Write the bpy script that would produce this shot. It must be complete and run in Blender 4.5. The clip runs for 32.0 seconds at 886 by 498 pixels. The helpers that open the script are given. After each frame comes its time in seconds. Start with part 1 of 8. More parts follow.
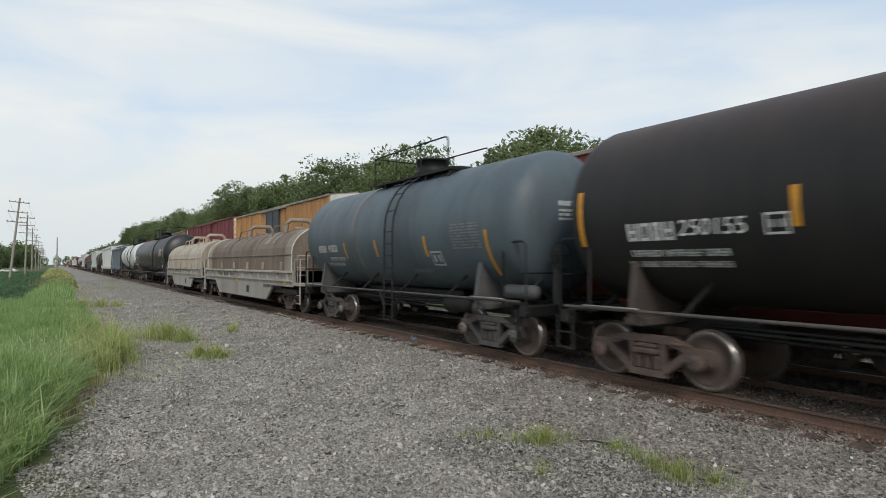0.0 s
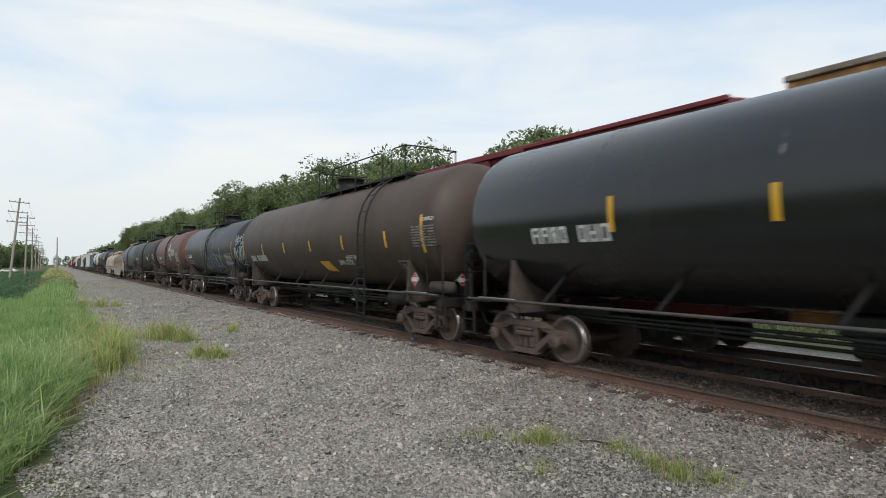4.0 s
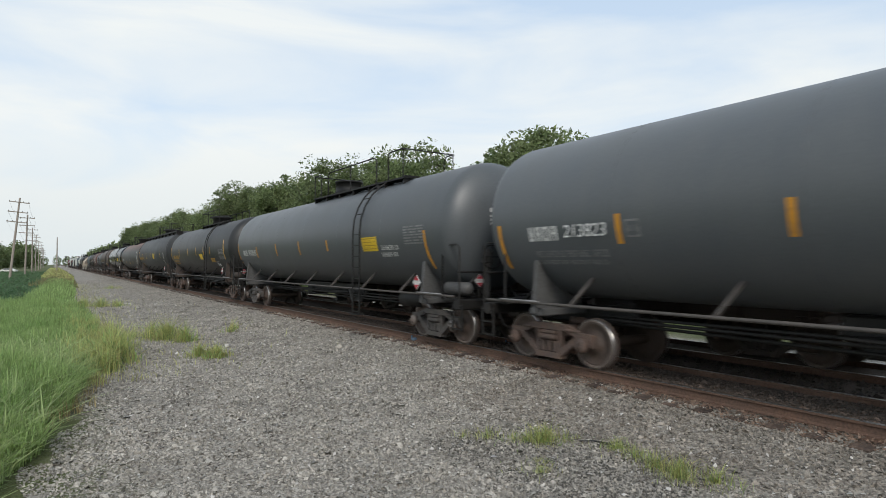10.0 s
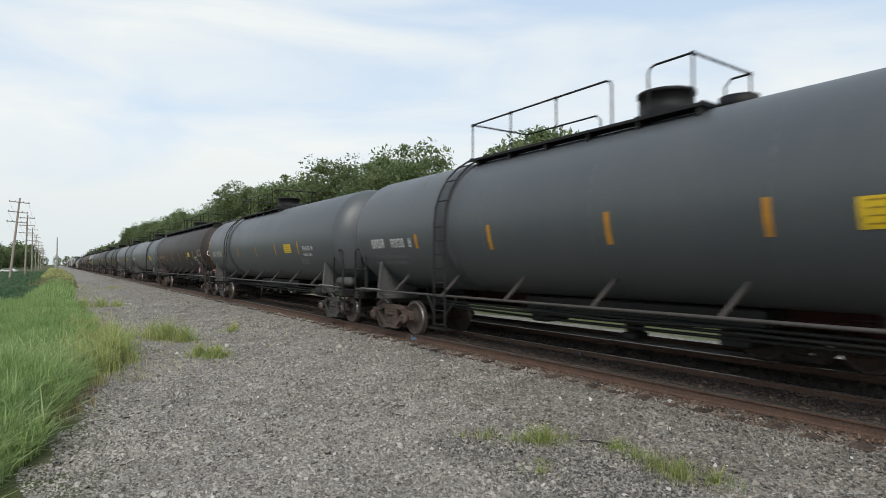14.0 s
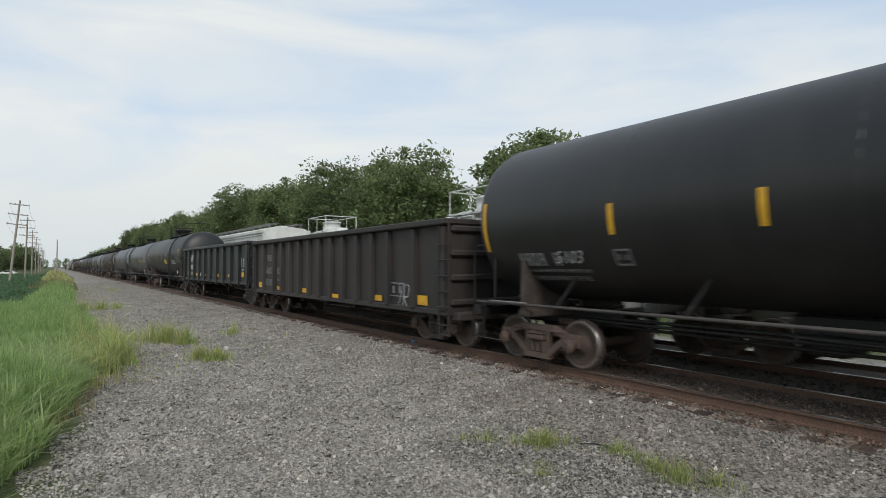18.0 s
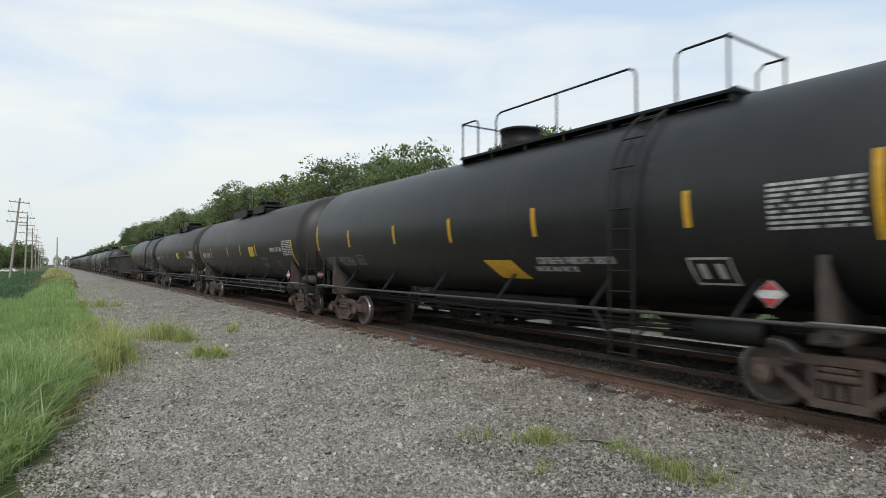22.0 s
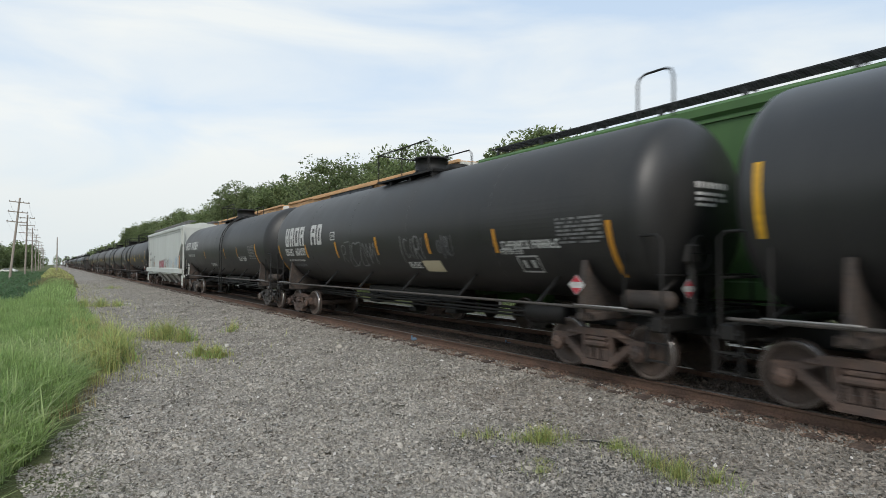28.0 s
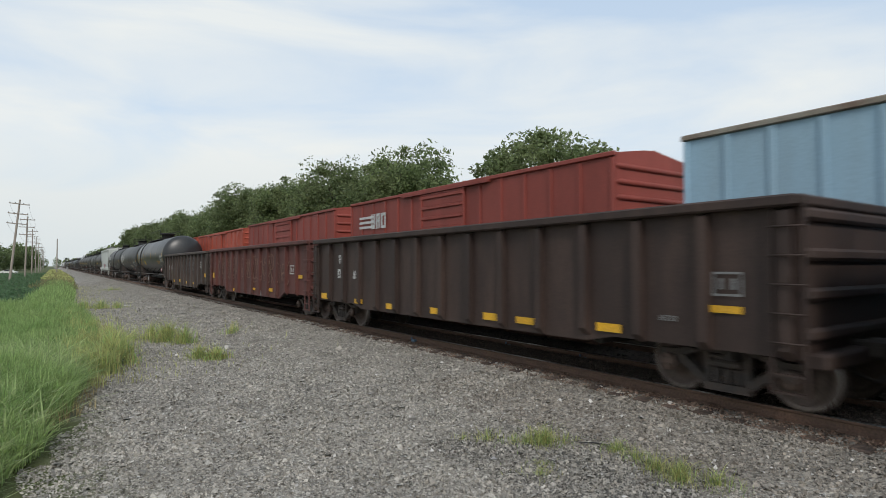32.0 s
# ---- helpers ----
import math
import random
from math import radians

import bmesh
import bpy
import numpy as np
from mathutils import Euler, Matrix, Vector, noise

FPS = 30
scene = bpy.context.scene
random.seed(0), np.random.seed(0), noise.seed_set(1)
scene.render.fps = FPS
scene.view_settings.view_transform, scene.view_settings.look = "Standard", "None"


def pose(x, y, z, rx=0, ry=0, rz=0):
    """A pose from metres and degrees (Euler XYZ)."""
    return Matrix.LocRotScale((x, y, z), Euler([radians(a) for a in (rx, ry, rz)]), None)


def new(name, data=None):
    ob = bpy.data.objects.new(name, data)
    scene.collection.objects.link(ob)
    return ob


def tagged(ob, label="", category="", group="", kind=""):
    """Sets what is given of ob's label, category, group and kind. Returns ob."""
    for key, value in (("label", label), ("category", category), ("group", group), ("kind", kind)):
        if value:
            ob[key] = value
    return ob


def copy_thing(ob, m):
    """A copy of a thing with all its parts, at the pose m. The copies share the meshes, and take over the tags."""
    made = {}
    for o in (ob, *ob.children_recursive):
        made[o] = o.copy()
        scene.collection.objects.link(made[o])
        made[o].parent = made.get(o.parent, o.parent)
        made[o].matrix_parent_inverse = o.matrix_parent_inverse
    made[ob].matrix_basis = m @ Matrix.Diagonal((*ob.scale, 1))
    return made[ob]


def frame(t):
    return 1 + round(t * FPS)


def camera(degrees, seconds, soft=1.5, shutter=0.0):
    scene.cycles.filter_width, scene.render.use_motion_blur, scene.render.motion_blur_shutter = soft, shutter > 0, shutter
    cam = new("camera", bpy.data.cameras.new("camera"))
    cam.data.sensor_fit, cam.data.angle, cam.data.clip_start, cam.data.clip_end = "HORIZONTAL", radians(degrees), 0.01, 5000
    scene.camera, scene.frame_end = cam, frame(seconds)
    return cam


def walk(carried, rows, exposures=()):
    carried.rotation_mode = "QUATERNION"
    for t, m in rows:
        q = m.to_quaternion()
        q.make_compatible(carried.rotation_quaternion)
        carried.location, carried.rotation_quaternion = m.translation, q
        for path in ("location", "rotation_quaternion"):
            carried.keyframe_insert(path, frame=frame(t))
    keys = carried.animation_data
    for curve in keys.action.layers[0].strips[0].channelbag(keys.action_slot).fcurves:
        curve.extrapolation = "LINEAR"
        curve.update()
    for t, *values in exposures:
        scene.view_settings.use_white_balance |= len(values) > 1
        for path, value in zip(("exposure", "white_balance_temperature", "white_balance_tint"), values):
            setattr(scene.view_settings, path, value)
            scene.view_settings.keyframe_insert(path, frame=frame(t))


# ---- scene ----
# ---- camera ----
EYE = (0.0, 0.0, 1.933)
YAW, PITCH = 34.56, 1.52


def aim(pitch):
    return pose(*EYE, 90 + pitch, 0, -YAW)


cam = camera(76.2, 32.0, soft=0.8, shutter=0.2)
TILT = [(0, 0.0), (14.5, 0.0), (16.5, 0.06), (17.0, 0.08), (17.5, 0.16), (18.0, 0.25), (18.5, 0.33), (19.0, 0.33), (19.5, 0.25), (20.0, 0.16),
        (20.5, 0.08), (21.0, 0.0), (30.3, 0.0), (31.0, 0.08), (31.5, 0.15), (32.0, 0.17)]
STOPS = [(0, 0.15), (1.0, 0.23), (2.0, 0.26), (16.5, 0.24), (17.5, 0.16), (18.0, 0.11), (19.0, 0.2), (20.0, 0.24), (30.0, 0.26), (31.0, 0.19), (32.0, 0.16)]
walk(cam, [(t, aim(PITCH + d)) for t, d in TILT], STOPS)

# ---- light ----
NEAR_X, FAR_X = 9.0, 12.5          # the two tracks' centre lines
NEAR_V, FAR_V = 16.19, 18.2        # metres a second, away and towards

world = bpy.data.worlds.new("world")
scene.world = world
world.use_nodes = True
nt = world.node_tree
nt.nodes.clear()
SUN_EL, SUN_AZ = 38.0, 205.0       # degrees; azimuth clockwise from +y
sky = nt.nodes.new("ShaderNodeTexSky")
sky.sky_type, sky.sun_disc = "NISHITA", False
sky.sun_elevation, sky.sun_rotation = radians(SUN_EL), radians(SUN_AZ)
sky.air_density, sky.dust_density, sky.ozone_density = 1.2, 0.8, 2.0
tc = nt.nodes.new("ShaderNodeTexCoord")
mp = nt.nodes.new("ShaderNodeMapping")
mp.inputs["Scale"].default_value = (1.3, 1.3, 5.0)
mp.inputs["Rotation"].default_value = (0.12, 0.1, 0.6)
nz = nt.nodes.new("ShaderNodeTexNoise")
nz.inputs["Scale"].default_value, nz.inputs["Detail"].default_value, nz.inputs["Roughness"].default_value = 1.5, 6, 0.52
nz.inputs["Distortion"].default_value = 0.5
rp = nt.nodes.new("ShaderNodeValToRGB")
rp.color_ramp.elements[0].position, rp.color_ramp.elements[1].position = 0.36, 0.66
rp.color_ramp.elements[0].color, rp.color_ramp.elements[1].color = (0.12, 0.12, 0.12, 1), (0.92, 0.92, 0.92, 1)
mx = nt.nodes.new("ShaderNodeMix")
mx.data_type = "RGBA"
mx.inputs["B"].default_value = (7.5, 7.78, 7.72, 1)
bg = nt.nodes.new("ShaderNodeBackground")
bg.inputs["Strength"].default_value = 0.1
out = nt.nodes.new("ShaderNodeOutputWorld")
nt.links.new(tc.outputs["Generated"], mp.inputs["Vector"])
nt.links.new(mp.outputs["Vector"], nz.inputs["Vector"])
nt.links.new(nz.outputs["Fac"], rp.inputs["Fac"])
sx = nt.nodes.new("ShaderNodeSeparateXYZ")
low = nt.nodes.new("ShaderNodeMapRange")          # thicker haze towards the horizon
low.inputs["From Min"].default_value, low.inputs["From Max"].default_value = 0.05, 0.5
low.inputs["To Min"].default_value, low.inputs["To Max"].default_value = 0.4, -0.12
both = nt.nodes.new("ShaderNodeMath")
both.operation, both.use_clamp = "ADD", True
veil = nt.nodes.new("ShaderNodeMix")              # a thin bright veil under the blue
veil.data_type = "RGBA"
veil.inputs["Factor"].default_value = 0.72
veil.inputs["B"].default_value = (5.5, 6.9, 8.6, 1)
nt.links.new(tc.outputs["Generated"], sx.inputs["Vector"])
nt.links.new(sx.outputs["Z"], low.inputs["Value"])
nt.links.new(rp.outputs["Color"], both.inputs[0])
nt.links.new(low.outputs["Result"], both.inputs[1])
nt.links.new(both.outputs["Value"], mx.inputs["Factor"])
nt.links.new(sky.outputs["Color"], veil.inputs["A"])
nt.links.new(veil.outputs["Result"], mx.inputs["A"])
dull = nt.nodes.new("ShaderNodeMapRange")        # the lowest sky is greyer
dull.inputs["From Min"].default_value, dull.inputs["From Max"].default_value = 0.0, 0.2
dull.inputs["To Min"].default_value, dull.inputs["To Max"].default_value = 0.85, 0.0
haze = nt.nodes.new("ShaderNodeMix")
haze.data_type = "RGBA"
haze.inputs["B"].default_value = (6.1, 6.62, 6.75, 1)
nt.links.new(sx.outputs["Z"], dull.inputs["Value"])
nt.links.new(dull.outputs["Result"], haze.inputs["Factor"])
nt.links.new(mx.outputs["Result"], haze.inputs["A"])
nt.links.new(haze.outputs["Result"], bg.inputs["Color"])
nt.links.new(bg.outputs["Background"], out.inputs["Surface"])

sun = new("sun", bpy.data.lights.new("sun", "SUN"))
sun.data.energy, sun.data.angle, sun.data.color = 1.7, radians(14), (1.0, 0.95, 0.88)
sun.rotation_euler = Vector((math.sin(radians(SUN_AZ)), math.cos(radians(SUN_AZ)), math.tan(radians(SUN_EL)))).to_track_quat("Z", "Y").to_euler()


# ---- materials ----
def mat(name, col, rough=0.6, metal=0.0, col2=None, amt=0.5, scale=1.2, stretch=(1, 1, 1), fine=30.0, grain=0.25, bump=0.15, spread=0.1,
        spec=0.4, island=False, low=0.42, high=0.68):
    """A weathered surface: large patches towards col2, fine grain, relief, and a little difference from piece to piece."""
    m = bpy.data.materials.new(name)
    m.use_nodes = True
    t = m.node_tree
    b = t.nodes["Principled BSDF"]
    add, link = t.nodes.new, t.links.new
    co = add("ShaderNodeTexCoord")
    mapn = add("ShaderNodeMapping")
    mapn.inputs["Scale"].default_value = stretch
    link(co.outputs["Object"], mapn.inputs["Vector"])
    n1 = add("ShaderNodeTexNoise")
    n1.inputs["Scale"].default_value, n1.inputs["Detail"].default_value, n1.inputs["Roughness"].default_value = scale, 7, 0.62
    link(mapn.outputs["Vector"], n1.inputs["Vector"])
    ramp = add("ShaderNodeValToRGB")
    ramp.color_ramp.elements[0].position, ramp.color_ramp.elements[1].position = low, high
    ramp.color_ramp.elements[0].color = (0, 0, 0, 1)
    ramp.color_ramp.elements[1].color = (amt, amt, amt, 1)
    link(n1.outputs["Fac"], ramp.inputs["Fac"])
    mix = add("ShaderNodeMix")
    mix.data_type = "RGBA"
    mix.inputs["A"].default_value = (*col, 1)
    mix.inputs["B"].default_value = (*(col2 or [c * 0.6 for c in col]), 1)
    link(ramp.outputs["Color"], mix.inputs["Factor"])
    n2 = add("ShaderNodeTexNoise")
    n2.inputs["Scale"].default_value, n2.inputs["Detail"].default_value = fine, 3
    link(co.outputs["Object"], n2.inputs["Vector"])
    mr = add("ShaderNodeMapRange")
    mr.inputs["From Min"].default_value, mr.inputs["From Max"].default_value = 0.25, 0.75
    mr.inputs["To Min"].default_value, mr.inputs["To Max"].default_value = 1 - grain, 1 + grain
    link(n2.outputs["Fac"], mr.inputs["Value"])
    if island:
        rnd = add("ShaderNodeNewGeometry").outputs["Random Per Island"]
    else:
        rnd = add("ShaderNodeObjectInfo").outputs["Random"]
    mr2 = add("ShaderNodeMapRange")
    mr2.inputs["To Min"].default_value, mr2.inputs["To Max"].default_value = 1 - spread, 1 + spread
    link(rnd, mr2.inputs["Value"])
    mul = add("ShaderNodeMath")
    mul.operation = "MULTIPLY"
    link(mr.outputs["Result"], mul.inputs[0])
    link(mr2.outputs["Result"], mul.inputs[1])
    hsv = add("ShaderNodeHueSaturation")
    link(mix.outputs["Result"], hsv.inputs["Color"])
    link(mul.outputs["Value"], hsv.inputs["Value"])
    link(hsv.outputs["Color"], b.inputs["Base Color"])
    rr = add("ShaderNodeMapRange")
    rr.inputs["To Min"].default_value, rr.inputs["To Max"].default_value = max(rough - 0.1, 0.03), min(rough + 0.14, 1)
    link(n1.outputs["Fac"], rr.inputs["Value"])
    link(rr.outputs["Result"], b.inputs["Roughness"])
    b.inputs["Metallic"].default_value = metal
    b.inputs["Specular IOR Level"].default_value = spec
    if bump:
        bp = add("ShaderNodeBump")
        bp.inputs["Strength"].default_value, bp.inputs["Distance"].default_value = bump, 0.02
        link(n2.outputs["Fac"], bp.inputs["Height"])
        link(bp.outputs["Normal"], b.inputs["Normal"])
    return m


STREAK = (0.9, 0.9, 0.22)
black = mat("black_paint", (0.0085, 0.0087, 0.0092), 0.42, col2=(0.026, 0.0248, 0.0235), amt=0.6, stretch=STREAK, grain=0.12, bump=0.02, spec=0.5)
black_dull = mat("dull_black_paint", (0.01, 0.0098, 0.0095), 0.58, col2=(0.03, 0.026, 0.0235), amt=0.6, stretch=STREAK, grain=0.1, bump=0.04, spec=0.3)
dusty_black = mat("dusty_black_paint", (0.0115, 0.0116, 0.0119), 0.45, col2=(0.034, 0.032, 0.03), amt=0.65, stretch=STREAK, grain=0.2, bump=0.02, spec=0.5)
chalky_black = mat("chalky_black_paint", (0.017, 0.0172, 0.0175), 0.45, col2=(0.034, 0.032, 0.03), amt=0.65, stretch=STREAK, grain=0.2, bump=0.02, spec=0.5)
slate_black = mat("slate_black_paint", (0.024, 0.0252, 0.0262), 0.5, col2=(0.042, 0.041, 0.039), amt=0.6, stretch=STREAK, grain=0.1, bump=0.03)
umber_black = mat("umber_black_paint", (0.023, 0.0195, 0.0175), 0.46, col2=(0.045, 0.036, 0.031), amt=0.65, stretch=STREAK, grain=0.1, bump=0.04)
sheen_black = mat("waxed_black_paint", (0.016, 0.0168, 0.018), 0.35, col2=(0.034, 0.034, 0.034), amt=0.7, scale=0.9, stretch=STREAK, grain=0.1, bump=0.02, spec=0.55)
grate_m = mat("galvanised_grating", (0.28, 0.28, 0.28), 0.5, 0.5, col2=(0.2, 0.16, 0.13), amt=0.6, bump=0.1)
gloss_black = mat("gloss_black_paint", (0.008, 0.009, 0.011), 0.22, col2=(0.02, 0.019, 0.018), amt=0.4, stretch=STREAK, grain=0.1, bump=0.015, spec=0.6)
grey = mat("grey_paint", (0.075, 0.083, 0.09), 0.42, col2=(0.1, 0.104, 0.105), amt=0.5, stretch=STREAK, grain=0.1, bump=0.02, spec=0.55)
grey_blue = mat("blue_grey_paint", (0.085, 0.112, 0.13), 0.5, col2=(0.05, 0.062, 0.07), amt=0.7, stretch=STREAK, grain=0.1, bump=0.04)
brown_tank = mat("brown_tank_paint", (0.112, 0.052, 0.042), 0.5, col2=(0.055, 0.032, 0.028), amt=0.7, stretch=STREAK, grain=0.1, bump=0.04)
brown_dark = mat("dark_brown_paint", (0.036, 0.027, 0.0235), 0.55, col2=(0.05, 0.035, 0.028), amt=0.6, stretch=STREAK, grain=0.1, bump=0.04)
olive_brown = mat("olive_brown_paint", (0.052, 0.037, 0.028), 0.55, col2=(0.028, 0.024, 0.02), amt=0.7, stretch=STREAK, grain=0.1, bump=0.04)
navy = mat("navy_black_paint", (0.016, 0.021, 0.026), 0.4, col2=(0.03, 0.036, 0.04), amt=0.5, stretch=STREAK, grain=0.1, bump=0.03)
silver = mat("silver_paint", (0.4, 0.41, 0.42), 0.4, col2=(0.25, 0.24, 0.23), amt=0.6, stretch=STREAK, grain=0.1, bump=0.05)
white_p = mat("white_paint", (0.62, 0.63, 0.6), 0.5, col2=(0.36, 0.33, 0.28), amt=0.5, stretch=STREAK, grain=0.1, bump=0.04)
hopper_p = mat("pale_grey_paint", (0.5, 0.52, 0.49), 0.5, col2=(0.42, 0.43, 0.4), amt=0.6, stretch=STREAK, grain=0.06, bump=0.03)
cream_p = mat("cream_paint", (0.6, 0.52, 0.36), 0.55, col2=(0.4, 0.3, 0.2), amt=0.6, stretch=STREAK, grain=0.1, bump=0.05)
tan_p = mat("tan_paint", (0.3, 0.25, 0.19), 0.65, col2=(0.19, 0.14, 0.105), amt=0.8, stretch=STREAK, grain=0.1, bump=0.08)
coil_grey = mat("pale_grey_tan_paint", (0.34, 0.32, 0.28), 0.65, col2=(0.22, 0.17, 0.13), amt=0.8, stretch=STREAK, grain=0.1, bump=0.08)
cream_worn = mat("worn_cream_paint", (0.42, 0.36, 0.28), 0.65, col2=(0.26, 0.2, 0.15), amt=0.8, stretch=STREAK, grain=0.1, bump=0.08)
tan_dark = mat("rusted_tan_paint", (0.19, 0.145, 0.11), 0.7, col2=(0.11, 0.075, 0.055), amt=0.9, stretch=STREAK, grain=0.1, bump=0.1)
gon_black = mat("worn_black_paint", (0.034, 0.021, 0.0175), 0.65, col2=(0.07, 0.044, 0.035), amt=0.8, scale=1.8, stretch=STREAK, grain=0.2, bump=0.1)
gon_brown = mat("sooty_brown_paint", (0.05, 0.037, 0.032), 0.7, col2=(0.09, 0.066, 0.055), amt=0.8, scale=1.6, stretch=STREAK, grain=0.1, bump=0.1)
gon_red = mat("oxide_red_paint", (0.105, 0.036, 0.03), 0.7, col2=(0.06, 0.036, 0.032), amt=0.8, scale=1.6, stretch=STREAK, grain=0.1, bump=0.1)
gon_new = mat("fresh_black_paint", (0.02, 0.0215, 0.022), 0.45, col2=(0.025, 0.025, 0.025), amt=0.5, scale=1.6, stretch=STREAK, grain=0.1, bump=0.04)
box_yellow = mat("yellow_boxcar_paint", (0.56, 0.33, 0.155), 0.6, col2=(0.45, 0.26, 0.125), amt=0.6, stretch=STREAK, grain=0.1, bump=0.05)
box_orange = mat("weathered_orange_paint", (0.44, 0.22, 0.07), 0.65, col2=(0.2, 0.1, 0.05), amt=0.9, scale=1.8, stretch=STREAK, grain=0.1, bump=0.08)
box_red = mat("red_boxcar_paint", (0.25, 0.052, 0.038), 0.6, col2=(0.16, 0.038, 0.03), amt=0.6, stretch=STREAK, grain=0.1, bump=0.05)
box_bright = mat("bright_red_boxcar_paint", (0.36, 0.07, 0.04), 0.6, col2=(0.25, 0.05, 0.03), amt=0.6, stretch=STREAK, grain=0.1, bump=0.05)
box_maroon = mat("maroon_boxcar_paint", (0.17, 0.026, 0.028), 0.6, col2=(0.1, 0.025, 0.025), amt=0.6, stretch=STREAK, grain=0.1, bump=0.05)
box_blue = mat("pale_blue_boxcar_paint", (0.3, 0.45, 0.56), 0.6, col2=(0.25, 0.34, 0.4), amt=0.6, stretch=STREAK, grain=0.1, bump=0.05)
worn_grey = mat("sun_bleached_black_paint", (0.03, 0.0265, 0.0255), 0.6, col2=(0.056, 0.045, 0.04), amt=0.8, stretch=STREAK, grain=0.14, bump=0.04)
box_door = mat("dark_slate_door_paint", (0.032, 0.039, 0.048), 0.5, col2=(0.05, 0.055, 0.06), amt=0.5, stretch=STREAK, grain=0.1, bump=0.05)
green_p = mat("green_hopper_paint", (0.075, 0.16, 0.05), 0.6, col2=(0.05, 0.1, 0.04), amt=0.6, stretch=STREAK, grain=0.1, bump=0.05)
roof_p = mat("galvanised_roof", (0.3, 0.27, 0.22), 0.55, 0.3, col2=(0.16, 0.09, 0.06), amt=0.8, bump=0.1)
cont_post = mat("rust_stained_tan_paint", (0.21, 0.165, 0.115), 0.7, col2=(0.13, 0.075, 0.045), amt=0.8, scale=3, bump=0.1)
tarp_m = mat("dark_grey_tarp", (0.05, 0.054, 0.056), 0.6, col2=(0.035, 0.036, 0.037), amt=0.7, scale=3, bump=0.15)
cont_p = mat("worn_grey_container_paint", (0.24, 0.25, 0.245), 0.65, col2=(0.15, 0.125, 0.1), amt=0.8, scale=2, stretch=STREAK, grain=0.1, bump=0.1)
steel_dark = mat("sooty_steel", (0.03, 0.026, 0.024), 0.75, 0.2, col2=(0.06, 0.045, 0.036), amt=0.8, scale=3, bump=0.2, grain=0.35)
truck_m = mat("rusty_cast_steel", (0.09, 0.066, 0.056), 0.8, 0.0, col2=(0.15, 0.095, 0.072), amt=0.8, scale=4, bump=0.3, grain=0.35)
truck_grey = mat("grey_cast_steel", (0.066, 0.06, 0.056), 0.7, 0.0, col2=(0.12, 0.1, 0.088), amt=0.6, scale=4, bump=0.3, grain=0.3)
truck_dark = mat("sooty_cast_steel", (0.05, 0.042, 0.038), 0.8, 0.0, col2=(0.09, 0.065, 0.052), amt=0.8, scale=4, bump=0.3, grain=0.3)
rim_m = mat("dusty_wheel_rim", (0.15, 0.122, 0.105), 0.7, 0.2, col2=(0.09, 0.068, 0.056), amt=0.7, scale=5, bump=0.1)
wheel_m = mat("wheel_steel", (0.085, 0.064, 0.054), 0.7, 0.3, col2=(0.1, 0.07, 0.055), amt=0.7, scale=5, bump=0.15)
tread_m = mat("polished_tread_steel", (0.45, 0.43, 0.42), 0.28, 0.95, col2=(0.3, 0.28, 0.27), amt=0.5, scale=6, bump=0.05)
rail_side = mat("rusty_rail_web", (0.125, 0.078, 0.057), 0.85, 0.1, col2=(0.17, 0.1, 0.07), amt=0.8, scale=3, bump=0.25, grain=0.3)
rail_top = mat("worn_rail_head", (0.4, 0.39, 0.38), 0.32, 0.9, col2=(0.25, 0.2, 0.17), amt=0.5, scale=2, bump=0.04)
tie_m = mat("creosoted_tie_wood", (0.055, 0.04, 0.033), 0.9, col2=(0.12, 0.085, 0.065), amt=0.8, scale=3, stretch=(0.4, 3, 3), bump=0.5, grain=0.35, spread=0.3)
stone_m = mat("crushed_limestone", (0.345, 0.321, 0.282), 0.85, col2=(0.225, 0.21, 0.186), amt=0.8, scale=1.5, fine=60, bump=0.4, grain=0.3, spread=0.42, island=True)
# a darker, browner crushed stone for the strip next to the track
browner_stone = mat("grimy_limestone", (0.29, 0.26, 0.222), 0.88, col2=(0.17, 0.15, 0.128), amt=0.8, scale=1.5, fine=60, bump=0.4, grain=0.3, spread=0.42, island=True)
# ballast with the shade between the two trains put into its colour
shaded_stone = mat("oily_ballast", (0.062, 0.052, 0.046), 0.9, col2=(0.04, 0.034, 0.03), amt=0.8, scale=2, bump=0.4, grain=0.3, spread=0.4, island=True)
grit_m = mat("dark_damp_grit", (0.1, 0.095, 0.085), 0.9, col2=(0.06, 0.058, 0.052), amt=0.8, scale=2, bump=0.3, grain=0.3, spread=0.4, island=True)
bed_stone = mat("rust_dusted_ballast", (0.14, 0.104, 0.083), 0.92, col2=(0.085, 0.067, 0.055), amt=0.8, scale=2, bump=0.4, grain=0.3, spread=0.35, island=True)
rust_stone = mat("rust_stained_stone", (0.2, 0.135, 0.1), 0.9, col2=(0.12, 0.088, 0.07), amt=0.8, scale=2, bump=0.4, grain=0.3, spread=0.4, island=True)
refl_y = mat("yellow_reflective_tape", (0.7, 0.385, 0.025), 0.4, col2=(0.5, 0.28, 0.04), amt=0.6, scale=5, bump=0.0)
refl_o = mat("faded_orange_tape", (0.6, 0.27, 0.02), 0.45, col2=(0.4, 0.19, 0.05), amt=0.6, scale=5, bump=0.0)
decal_y = mat("yellow_panel_print", (0.75, 0.5, 0.02), 0.5, col2=(0.6, 0.4, 0.06), amt=0.5, scale=5, bump=0.0)
ink_y = mat("yellow_stencil_paint", (0.5, 0.27, 0.02), 0.55, col2=(0.3, 0.16, 0.03), amt=0.6, scale=6, bump=0.0)
